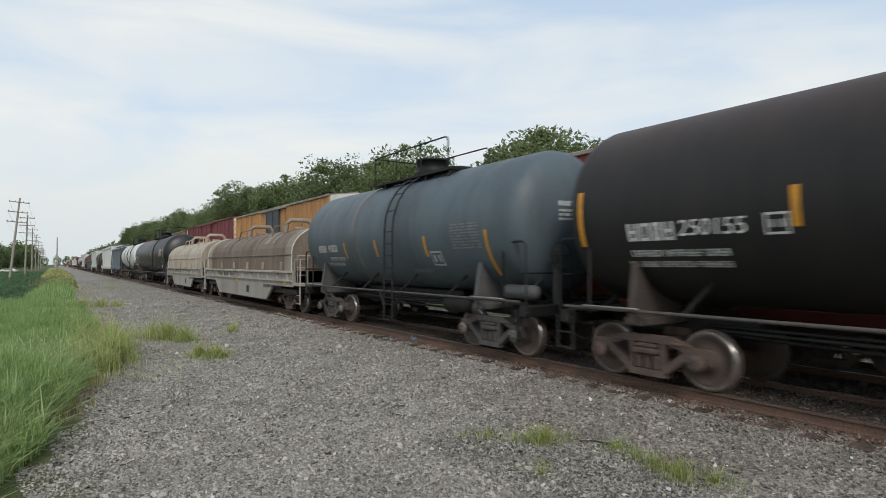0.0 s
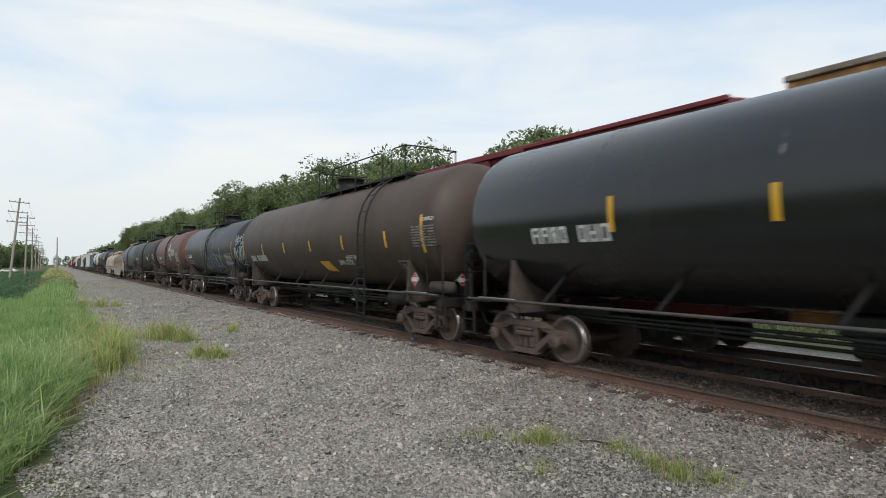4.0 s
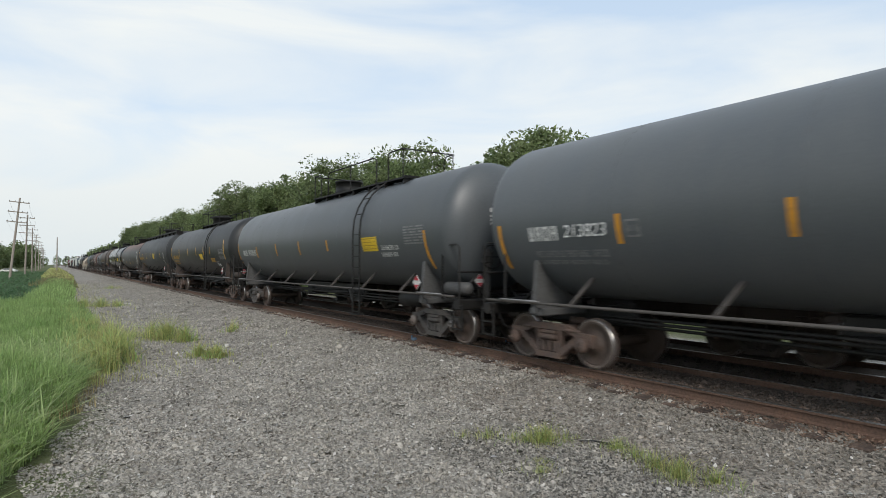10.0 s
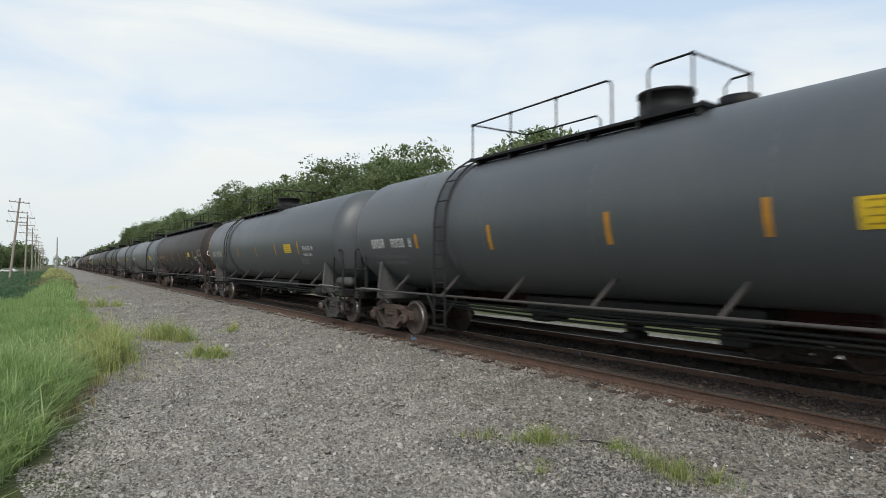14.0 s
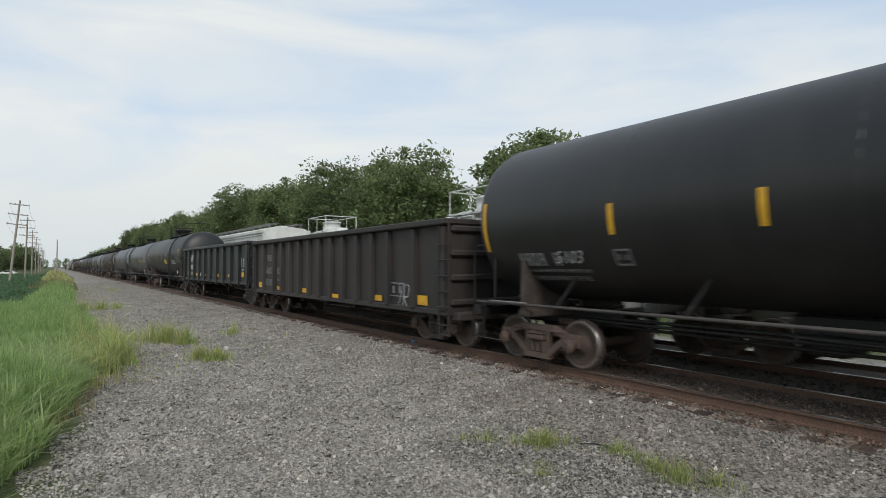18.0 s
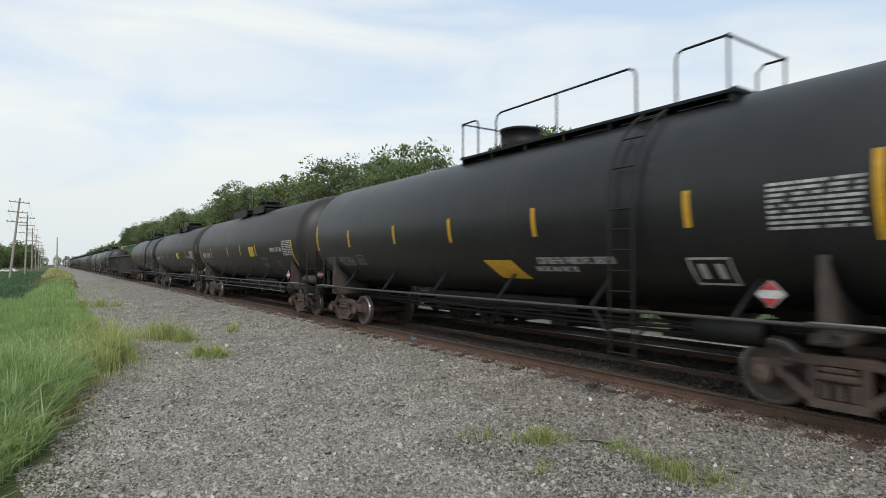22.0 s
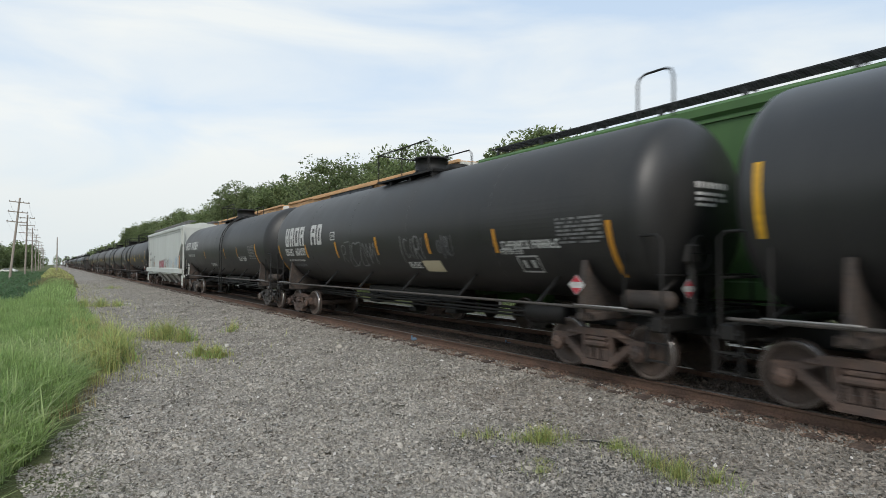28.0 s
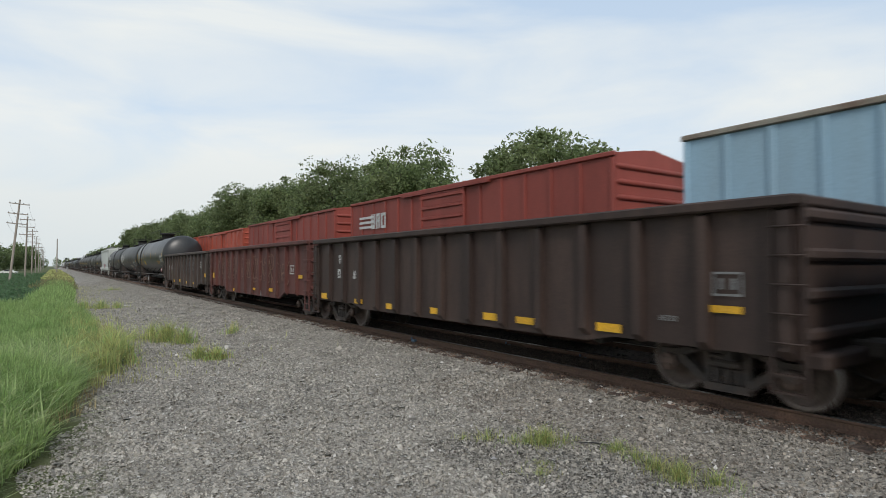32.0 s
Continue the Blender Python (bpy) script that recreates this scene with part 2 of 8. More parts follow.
ink_w = mat("white_stencil_paint", (0.58, 0.58, 0.56), 0.55, col2=(0.32, 0.31, 0.3), amt=0.7, scale=7, bump=0.0)
ink_g = mat("worn_white_stencil", (0.22, 0.22, 0.22), 0.6, col2=(0.1, 0.1, 0.1), amt=0.7, scale=7, bump=0.0)
ink_k = mat("dark_stencil_paint", (0.03, 0.03, 0.03), 0.6, bump=0.0)
ink_r = mat("red_print", (0.5, 0.04, 0.06), 0.5, bump=0.0)
ink_b = mat("blue_print", (0.05, 0.1, 0.35), 0.5, bump=0.0)
spray_w = mat("white_spray_paint", (0.5, 0.5, 0.5), 0.6, col2=(0.2, 0.2, 0.21), amt=0.9, scale=3, bump=0.0)
spray_g = mat("grey_spray_paint", (0.14, 0.14, 0.145), 0.6, col2=(0.05, 0.05, 0.05), amt=0.9, scale=3, bump=0.0)
spray_r = mat("crimson_spray_paint", (0.42, 0.13, 0.16), 0.6, col2=(0.5, 0.3, 0.31), amt=0.9, scale=3, bump=0.0)
spray_b = mat("pale_blue_spray_paint", (0.3, 0.42, 0.55), 0.6, col2=(0.45, 0.5, 0.52), amt=0.9, scale=3, bump=0.0)
spray_p = mat("lilac_spray_paint", (0.3, 0.22, 0.32), 0.6, col2=(0.15, 0.12, 0.16), amt=0.9, scale=3, bump=0.0)
tan_ink = mat("faded_tan_stencil", (0.33, 0.24, 0.17), 0.7, col2=(0.16, 0.11, 0.08), amt=0.8, scale=7, bump=0.0)
spray_t = mat("rust_tan_spray_paint", (0.19, 0.105, 0.075), 0.7, col2=(0.12, 0.06, 0.05), amt=0.9, scale=4, bump=0.0)
spray_gr = mat("green_spray_paint", (0.03, 0.12, 0.07), 0.6, col2=(0.03, 0.05, 0.04), amt=0.9, scale=3, bump=0.0)
# bay grime, darkened also for the shade below the car
shaded_grime_m = mat("grimy_hopper_steel", (0.1, 0.085, 0.075), 0.75, col2=(0.05, 0.042, 0.038), amt=0.8, scale=1.5, bump=0.1)
decal_ink = mat("brown_panel_print", (0.4, 0.25, 0.02), 0.6, bump=0.0)
bay_m = mat("grimy_pale_grey_paint", (0.33, 0.33, 0.31), 0.6, col2=(0.16, 0.13, 0.11), amt=0.8, scale=1.5, bump=0.05)
patch_o = mat("orange_rust_patch", (0.5, 0.25, 0.12), 0.7, bump=0.05)
bark = mat("grey_bark", (0.11, 0.09, 0.07), 0.9, col2=(0.06, 0.05, 0.04), amt=0.8, scale=5, stretch=(3, 3, 0.6), bump=0.6)
pole_m = mat("weathered_pole_wood", (0.3, 0.265, 0.23), 0.9, col2=(0.19, 0.16, 0.135), amt=0.8, scale=3, stretch=(4, 4, 0.3), bump=0.4)
wire_m = mat("dark_wire", (0.03, 0.03, 0.03), 0.6)
leaf_a = mat("dark_tree_leaves", (0.15, 0.195, 0.085), 0.6, col2=(0.2, 0.235, 0.11), amt=0.9, scale=0.35, bump=0, spread=0.45, island=True)
leaf_b = mat("bright_tree_leaves", (0.16, 0.21, 0.088), 0.6, col2=(0.215, 0.25, 0.115), amt=0.9, scale=0.5, bump=0, spread=0.45, island=True)
grass_m = mat("meadow_grass", (0.27, 0.39, 0.14), 0.6, col2=(0.37, 0.47, 0.19), amt=0.9, scale=0.8, bump=0, spread=0.4, island=True)
bright_m = mat("pale_green_grass", (0.38, 0.48, 0.21), 0.6, col2=(0.47, 0.54, 0.26), amt=0.9, scale=0.8, bump=0, spread=0.35, island=True)
weed_m = mat("yellowing_weeds", (0.43, 0.46, 0.17), 0.7, col2=(0.52, 0.46, 0.22), amt=0.8, scale=1.5, bump=0, spread=0.4, island=True)
brown_weed = mat("brown_green_weeds", (0.2, 0.215, 0.1), 0.7, col2=(0.26, 0.22, 0.12), amt=0.8, scale=0.5, bump=0, spread=0.4, island=True)
dry_m = mat("dry_straw", (0.38, 0.3, 0.15), 0.8, bump=0, spread=0.3, island=True)
bean_m = mat("soybean_leaves", (0.085, 0.155, 0.075), 0.55, col2=(0.12, 0.19, 0.095), amt=0.9, scale=0.2, bump=0, spread=0.35, island=True)
glass_m = mat("dark_window_glass", (0.02, 0.025, 0.03), 0.08, bump=0, spec=0.8)


def let_through(m, amount):
    """Thin leaves let part of the light through."""
    t = m.node_tree
    b = t.nodes["Principled BSDF"]
    tl = t.nodes.new("ShaderNodeBsdfTranslucent")
    mixer = t.nodes.new("ShaderNodeMixShader")
    mixer.inputs["Fac"].default_value = amount
    t.links.new(b.inputs["Base Color"].links[0].from_socket, tl.inputs["Color"])
    t.links.new(b.outputs["BSDF"], mixer.inputs[1])
    t.links.new(tl.outputs["BSDF"], mixer.inputs[2])
    t.links.new(mixer.outputs["Shader"], t.nodes["Material Output"].inputs["Surface"])


for leafy in (leaf_a, leaf_b, grass_m, bright_m, weed_m, brown_weed, bean_m):
    let_through(leafy, 0.55)
cap_m = mat("pale_bearing_cap", (0.2, 0.185, 0.17), 0.6, 0.2, col2=(0.13, 0.085, 0.065), amt=0.8, scale=4, bump=0.1)
tank_grey = mat("dusty_grey_paint", (0.085, 0.085, 0.085), 0.6, col2=(0.06, 0.054, 0.05), amt=0.7, scale=3, bump=0.1)
rusted_top = mat("rust_topped_grey_black_paint", (0.05, 0.05, 0.047), 0.52, col2=(0.07, 0.066, 0.06), amt=0.6, stretch=STREAK, grain=0.1, bump=0.03)
sooty_top = mat("sooty_black_paint", (0.011, 0.011, 0.011), 0.55, col2=(0.03, 0.026, 0.0235), amt=0.6, stretch=STREAK, grain=0.1, bump=0.04, spec=0.35)
grey_dark = mat("darker_grey_paint", (0.05, 0.055, 0.06), 0.55, col2=(0.07, 0.073, 0.075), amt=0.5, stretch=STREAK, grain=0.1, bump=0.03)
blue_tag = mat("blue_clamp_paint", (0.13, 0.2, 0.28), 0.5, bump=0.05)


def crown_stain(m, col, z0, z1, amount=0.9):
    """Rust or soot spreading down from the top of a tank in an uneven, streaked edge."""
    t = m.node_tree
    add, link = t.nodes.new, t.links.new
    b = t.nodes["Principled BSDF"]
    old = b.inputs["Base Color"].links[0].from_socket
    co, mp2, sep = add("ShaderNodeTexCoord"), add("ShaderNodeMapping"), add("ShaderNodeSeparateXYZ")
    mp2.inputs["Scale"].default_value = (0.4, 1.6, 0.5)
    nz2 = add("ShaderNodeTexNoise")
    nz2.inputs["Scale"].default_value, nz2.inputs["Detail"].default_value, nz2.inputs["Roughness"].default_value = 1.1, 8, 0.65
    link(co.outputs["Object"], mp2.inputs["Vector"])
    link(mp2.outputs["Vector"], nz2.inputs["Vector"])
    link(co.outputs["Object"], sep.inputs["Vector"])
    shift = add("ShaderNodeMath")
    shift.operation = "MULTIPLY_ADD"
    shift.inputs[1].default_value, shift.inputs[2].default_value = 1.3, -0.65
    link(nz2.outputs["Fac"], shift.inputs[0])
    total = add("ShaderNodeMath")
    link(sep.outputs["Z"], total.inputs[0])
    link(shift.outputs["Value"], total.inputs[1])
    rng_n = add("ShaderNodeMapRange")
    rng_n.inputs["From Min"].default_value, rng_n.inputs["From Max"].default_value = z0, z1
    rng_n.inputs["To Max"].default_value = amount
    link(total.outputs["Value"], rng_n.inputs["Value"])
    mixc = add("ShaderNodeMix")
    mixc.data_type = "RGBA"
    link(rng_n.outputs["Result"], mixc.inputs["Factor"])
    link(old, mixc.inputs["A"])
    mixc.inputs["B"].default_value = (*col, 1)
    link(mixc.outputs["Result"], b.inputs["Base Color"])


crown_stain(rusted_top, (0.17, 0.075, 0.05), 3.3, 4.4)
crown_stain(sooty_top, (0.05, 0.03, 0.024), 3.4, 4.3)
crown_stain(olive_brown, (0.075, 0.05, 0.038), 2.3, 3.6, 0.7)


def glow(name, col, power):
    m = bpy.data.materials.new(name)
    m.use_nodes = True
    b = m.node_tree.nodes["Principled BSDF"]
    b.inputs["Base Color"].default_value = (*col, 1)
    b.inputs["Emission Color"].default_value = (*col, 1)
    b.inputs["Emission Strength"].default_value = power
    return m


lamp_w = glow("lit_headlight", (1.0, 0.75, 0.5), 60.0)
lamp_r = glow("lit_red_marker", (1.0, 0.06, 0.02), 30.0)


# ---- mesh building ----
class Mesh:
    """Collects vertices and faces of one part."""

    def __init__(self):
        self.v, self.f, self.s, self.k = [], [], [], []
        self.cur = 0

    def add(self, vs, fs, smooth=False):
        n = len(self.v)
        self.v += [tuple(p) for p in vs]
        self.f += [tuple(n + i for i in q) for q in fs]
        self.s += [smooth] * len(fs)
        self.k += [self.cur] * len(fs)
        return self

    def box(self, x, y, z, sx, sy, sz, bev=0.0):
        a, b, c = sx / 2, sy / 2, sz / 2
        if bev <= 0:
            vs = [(x + i * a, y + j * b, z + k * c) for k in (-1, 1) for j in (-1, 1) for i in (-1, 1)]
            return self.add(vs, [(0, 2, 3, 1), (4, 5, 7, 6), (0, 1, 5, 4), (2, 6, 7, 3), (0, 4, 6, 2), (1, 3, 7, 5)])
        e = min(bev, a * 0.9, b * 0.9, c * 0.9)
        rings = []
        for k, ins in ((-c, e), (-c + e, 0), (c - e, 0), (c, e)):
            p, q = a - ins, b - ins
            rings.append([(x + i, y + j, z + k) for i, j in ((-p + e, -q), (p - e, -q), (p, -q + e), (p, q - e), (p - e, q), (-p + e, q), (-p, q - e), (-p, -q + e))])
        vs = [p for r in rings for p in r]
        fs = [tuple(range(7, -1, -1)), tuple(range(24, 32))]
        for r in range(3):
            fs += [(r * 8 + i, r * 8 + (i + 1) % 8, r * 8 + 8 + (i + 1) % 8, r * 8 + 8 + i) for i in range(8)]
        return self.add(vs, fs)

    def tube(self, pts, r, seg=8, cap=True, smooth=True):
        pts = [Vector(p) for p in pts]
        rs = r if isinstance(r, (list, tuple)) else [r] * len(pts)
        vs, fs, n = [], [], len(pts)
        prev = None
        for i, p in enumerate(pts):
            d = (pts[min(i + 1, n - 1)] - pts[max(i - 1, 0)]).normalized()
            u = (prev - d * prev.dot(d)) if prev else d.orthogonal()
            u.normalize()
            prev = u
            w = d.cross(u)
            vs += [p + (u * math.cos(2 * math.pi * j / seg) + w * math.sin(2 * math.pi * j / seg)) * rs[i] for j in range(seg)]
        for i in range(n - 1):
            fs += [(i * seg + j, i * seg + (j + 1) % seg, i * seg + seg + (j + 1) % seg, i * seg + seg + j) for j in range(seg)]
        self.add(vs, fs, smooth)
        if cap:
            self.add(vs[:seg], [tuple(range(seg - 1, -1, -1))])
            self.add(vs[-seg:], [tuple(range(seg))])
        return self

    def lathe(self, prof, axis="y", at=(0, 0, 0), seg=32, smooth=True, cap=True):
        """prof: (along, radius); turned about an axis through at."""
        vs, fs = [], []
        for a, r in prof:
            for j in range(seg):
                c, s = math.cos(2 * math.pi * j / seg) * r, math.sin(2 * math.pi * j / seg) * r
                p = {"y": (c, a, s), "x": (a, s, c), "z": (s, c, a)}[axis]
                vs.append((p[0] + at[0], p[1] + at[1], p[2] + at[2]))
        for i in range(len(prof) - 1):
            fs += [(i * seg + j, i * seg + seg + j, i * seg + seg + (j + 1) % seg, i * seg + (j + 1) % seg) for j in range(seg)]
        if cap:
            fs += [tuple(range(seg)), tuple(range(len(vs) - 1, len(vs) - seg - 1, -1))]
        return self.add(vs, fs, smooth)

    def prism(self, poly, y0, y1, axis="y"):
        """A polygon of (x, z), or of (y, z) with axis x, drawn out along the axis."""
        n = len(poly)
        put = (lambda a, b, t: (a, t, b)) if axis == "y" else (lambda a, b, t: (t, a, b))
        vs = [put(a, b, y0) for a, b in poly] + [put(a, b, y1) for a, b in poly]
        fs = [tuple(range(n)), tuple(range(2 * n - 1, n - 1, -1))]
        fs += [(i, n + i, n + (i + 1) % n, (i + 1) % n) for i in range(n)]
        return self.add(vs, fs)

    def data(self, name, mats):
        me = bpy.data.meshes.new(name)
        me.from_pydata(self.v, [], self.f)
        mats = mats if isinstance(mats, (list, tuple)) else [mats]
        for m in mats:
            me.materials.append(m)
        me.polygons.foreach_set("use_smooth", self.s)
        if len(mats) > 1:
            me.polygons.foreach_set("material_index", self.k)
        bm = bmesh.new()
        bm.from_mesh(me)
        bmesh.ops.recalc_face_normals(bm, faces=bm.faces)
        bm.to_mesh(me)
        bm.free()
        me.update()
        return me


def part(name, m, material, parent=None, label="", at=None):
    """Links a Mesh, or mesh data, as one object under a thing or a part."""
    me = m.data(name, material) if isinstance(m, Mesh) else m
    ob = new(name, me)
    if parent:
        ob.parent = parent
    if at:
        ob.location = at
    if label:
        ob["label"] = label
    return ob


def thing(name, at, label, category, group=""):
    ob = new(name)
    ob.location = at
    ob.empty_display_size = 0.3
    return tagged(ob, label, category, group)


def raw_mesh(name, verts, faces, materials, smooth=False, index=None):
    """Mesh data from numpy arrays of triangles or quads."""
    me = bpy.data.meshes.new(name)
    k = faces.shape[1]
    me.vertices.add(len(verts))
    me.vertices.foreach_set("co", np.ascontiguousarray(verts, dtype=np.float32).ravel())
    me.loops.add(len(faces) * k)
    me.loops.foreach_set("vertex_index", np.ascontiguousarray(faces, dtype=np.int32).ravel())
    me.polygons.add(len(faces))
    me.polygons.foreach_set("loop_start", np.arange(0, len(faces) * k, k, dtype=np.int32))
    me.polygons.foreach_set("loop_total", np.full(len(faces), k, dtype=np.int32))
    for m in materials:
        me.materials.append(m)
    if index is not None:
        me.polygons.foreach_set("material_index", np.asarray(index, dtype=np.int32))
    if smooth:
        me.polygons.foreach_set("use_smooth", np.ones(len(faces), dtype=bool))
    me.update(calc_edges=True)
    return me


# ---- running gear, built once ----
def bar(m, y0, z0, y1, z1, th, x0, x1):
    """A flat bar of thickness th in a plane along the track, from x0 to x1."""
    d = Vector((y1 - y0, z1 - z0)).normalized() * (th / 2)
    n = (-d.y, d.x)
    return m.prism([(y0 + n[0], z0 + n[1]), (y1 + n[0], z1 + n[1]), (y1 - n[0], z1 - n[1]), (y0 - n[0], z0 - n[1])], x0, x1, "x")


def side_frame_mesh(side):
    m = Mesh()
    a, b = (0.95, 1.07) if side > 0 else (-1.07, -0.95)
    cx = (a + b) / 2
    for s in (-1, 1):
        bar(m, s * 0.0, 0.73, s * 0.44, 0.73, 0.12, a, b)
        bar(m, s * 0.38, 0.74, s * 0.72, 0.62, 0.115, a, b)
        bar(m, s * 0.66, 0.615, s * 1.05, 0.6, 0.1, a, b)
        bar(m, s * 0.26, 0.2, s * 0.72, 0.55, 0.115, a - 0.015, b + 0.015)
        bar(m, s * 0.285, 0.22, s * 0.285, 0.74, 0.085, a, b)
        bar(m, s * 1.03, 0.63, s * 1.03, 0.42, 0.06, a, b)
        bar(m, s * 0.725, 0.62, s * 0.725, 0.44, 0.06, a, b)
        m.box(cx, s * 0.889, 0.53, 0.17, 0.24, 0.1, 0.02)
        m.box(cx + side * 0.05, s * 0.56, 0.69, 0.1, 0.2, 0.05, 0.015)
        m.cur = 1
        m.lathe([(cx - 0.1, 0.135), (cx + 0.15 * side, 0.135), (cx + 0.17 * side, 0.12), (cx + 0.2 * side, 0.075)], "x", (0, s * 0.889, 0.457), 16)
        m.cur = 0
    bar(m, -0.33, 0.19, 0.33, 0.19, 0.11, a - 0.03, b + 0.03)
    for k in (-0.16, 0.0, 0.16):
        m.lathe([(0.25 + i * 0.0215, 0.075 if i % 2 else 0.055) for i in range(11)], "z", (cx + 0.02 * side, k, 0), 8)
    m.box(cx, 0, 0.53, 0.26, 0.46, 0.1, 0.03)
    m.box(cx, 0, 0.62, 0.2, 0.4, 0.07, 0.02)
    return m


def wheelset_mesh():
    m = Mesh()
    m.lathe([(-0.98, 0.085), (-0.6, 0.09), (0.6, 0.09), (0.98, 0.085)], "x", (0, 0, 0), 8)
    for s in (-1, 1):
        m.cur = 0
        m.lathe([(s * 0.70, 0.13), (s * 0.715, 0.3), (s * 0.72, 0.385), (s * 0.816, 0.385), (s * 0.80, 0.36), (s * 0.765, 0.29), (s * 0.785, 0.17), (s * 0.86, 0.14), (s * 0.865, 0.1)], "x", (0, 0, 0), 22)
        m.lathe([(s * 0.69, 0.386), (s * 0.69, 0.476), (s * 0.705, 0.482), (s * 0.718, 0.48), (s * 0.735, 0.456), (s * 0.737, 0.386)], "x", (0, 0, 0), 24, cap=False)
        m.cur = 1
        m.lathe([(s * 0.737, 0.44), (s * 0.737, 0.4585), (s * 0.818, 0.4525), (s * 0.818, 0.44)], "x", (0, 0, 0), 28, cap=False)
        m.cur = 2
        m.lathe([(s * 0.80, 0.383), (s * 0.822, 0.386), (s * 0.825, 0.442), (s * 0.81, 0.45)], "x", (0, 0, 0), 28, cap=False)
        m.cur = 0
        for k in range(3):
            w = k * 2.094
            m.box(s * 1.215, 0.06 * math.cos(w), 0.06 * math.sin(w), 0.05, 0.035, 0.035)
    return m


def truck_kit(metal, cap):
    bol = Mesh()
    bol.box(0, 0, 0.62, 1.9, 0.36, 0.2, 0.03)
    bol.lathe([(0.72, 0.34), (0.86, 0.3)], "z", (0, 0, 0), 18)
    for s in (-1, 1):
        bol.box(0, s * 0.42, 0.4, 1.56, 0.09, 0.14, 0.02)
        for k in (-1, 1):
            bol.box(k * 0.75, s * 0.41, 0.47, 0.1, 0.06, 0.34, 0.02)
    return bol.data("truck", metal), side_frame_mesh(-1).data("side_frame", [metal, cap]), side_frame_mesh(1).data("side_frame", [metal, cap])


KITS = {"rust": truck_kit(truck_m, truck_m), "grey": truck_kit(truck_grey, cap_m), "dark": truck_kit(truck_dark, truck_m)}
WHEELS = wheelset_mesh().data("wheelset", [wheel_m, tread_m, rim_m])
ROLLING = {"near": [], "far": []}
CARS = {"near": [], "far": []}


def coupler_mesh():
    m = Mesh()
    m.box(0, -0.35, 0.84, 0.16, 0.7, 0.2, 0.03)
    m.box(0.04, 0.08, 0.84, 0.3, 0.24, 0.28, 0.05)
    m.box(-0.13, 0.12, 0.84, 0.1, 0.2, 0.26, 0.03)
    m.tube([(0.2, -0.3, 0.75), (0.22, -0.1, 0.5), (0.16, 0.1, 0.42), (0.1, 0.2, 0.5)], 0.025, 6)
    return m


COUPLER = coupler_mesh().data("coupler", steel_dark)


def rail_car(kind, label, train, s0, length, base, group, kit_name=""):
    """The empty of one car with its trucks and couplers. s0: along the track at the start; base: truck centres from the middle."""
    x = NEAR_X if train == "near" else FAR_X
    car = thing(kind, (x, s0, 0), label, kind.replace("_", " "), group)
    CARS[train].append((car, s0))
    kit = KITS[kit_name or ("rust" if (len(CARS[train]) * 7) % 3 else "grey")]
    for y in (-base, base):
        tr = part("truck", kit[0], None, car, at=(0, y, 0))
        for k in (1, 2):
            part("side_frame", kit[k], None, tr)
        for s in (-0.889, 0.889):
            w = part("wheelset", WHEELS, None, tr, "steel wheels with bright worn treads" if y < 0 and s < 0 else "")
            w.matrix_parent_inverse = Matrix.Translation((0, s, 0.457))
            ROLLING[train].append(w)
    for s in (-1, 1):
        c = part("coupler", COUPLER, None, car, at=(0, s * (length / 2 - 0.2), 0))
        if s < 0:
            c.rotation_euler = (0, 0, math.pi)
    return car


# ---- marks on a car's side ----
class Side:
    """The camera-side surface of a car: a tank's cylinder, or a flat side."""

    def __init__(self, r=0.0, zc=0.0, flat=1.5, reach=99.0):
        self.r, self.zc, self.flat, self.reach = r, zc, flat, reach

    def at(self, y, z, off):
        if not self.r:
            return (-self.flat - off, y, z)
        k = max(-0.999, min(0.999, (z - self.zc) / self.r))
        n = math.sqrt(1 - k * k)
        return (-(self.r + off) * n, y, self.zc + (self.r + off) * k)

    def patch(self, m, y0, y1, z0, z1, off=0.006, lean=0.0):
        n = max(1, min(14, math.ceil(abs(z1 - z0) / 0.09))) if self.r else 1
        vs, fs = [], []
        for i in range(n + 1):
            z = z0 + (z1 - z0) * i / n
            d = lean * i / n
            vs += [self.at(y0 + d, z, off), self.at(y1 + d, z, off)]
        for i in range(n):
            fs.append((2 * i, 2 * i + 1, 2 * i + 3, 2 * i + 2))
        return m.add(vs, fs)

    def ribbon(self, m, pts, w, off=0.008):
        vs, fs = [], []
        for i, (y, z) in enumerate(pts):
            a, b = pts[max(i - 1, 0)], pts[min(i + 1, len(pts) - 1)]
            d = Vector((b[0] - a[0], b[1] - a[1]))
            d = d.normalized() * w / 2 if d.length else Vector((w / 2, 0))
            vs += [self.at(y - d.y, z + d.x, off), self.at(y + d.y, z - d.x, off)]
        fs = [(2 * i, 2 * i + 1, 2 * i + 3, 2 * i + 2) for i in range(len(pts) - 1)]
        return m.add(vs, fs)


GLYPHS = [[(-0.6, 1), (-0.7, -0.6), (0, -1), (0.6, -0.5), (0.6, 1)], [(-0.7, -1), (-0.5, 1), (0, -0.4), (0.4, 1), (0.7, -1)], [(0.6, 0.8), (-0.3, 1), (-0.8, 0), (-0.3, -1), (0.6, -0.7)],
          [(-0.7, 0.9), (0.6, 0.9), (-0.5, -0.9), (0.8, -1)], [(0, 1), (-0.2, 0), (0.1, -1.1)], [(-0.7, 0.2), (0, 0.6), (0.7, 0.1), (0.2, -0.7), (-0.7, -0.3), (-0.6, 0.4)],
          [(-0.6, -1), (-0.6, 0.9), (0.5, 0.8), (0.4, 0), (-0.5, -0.1), (0.7, -1)]]


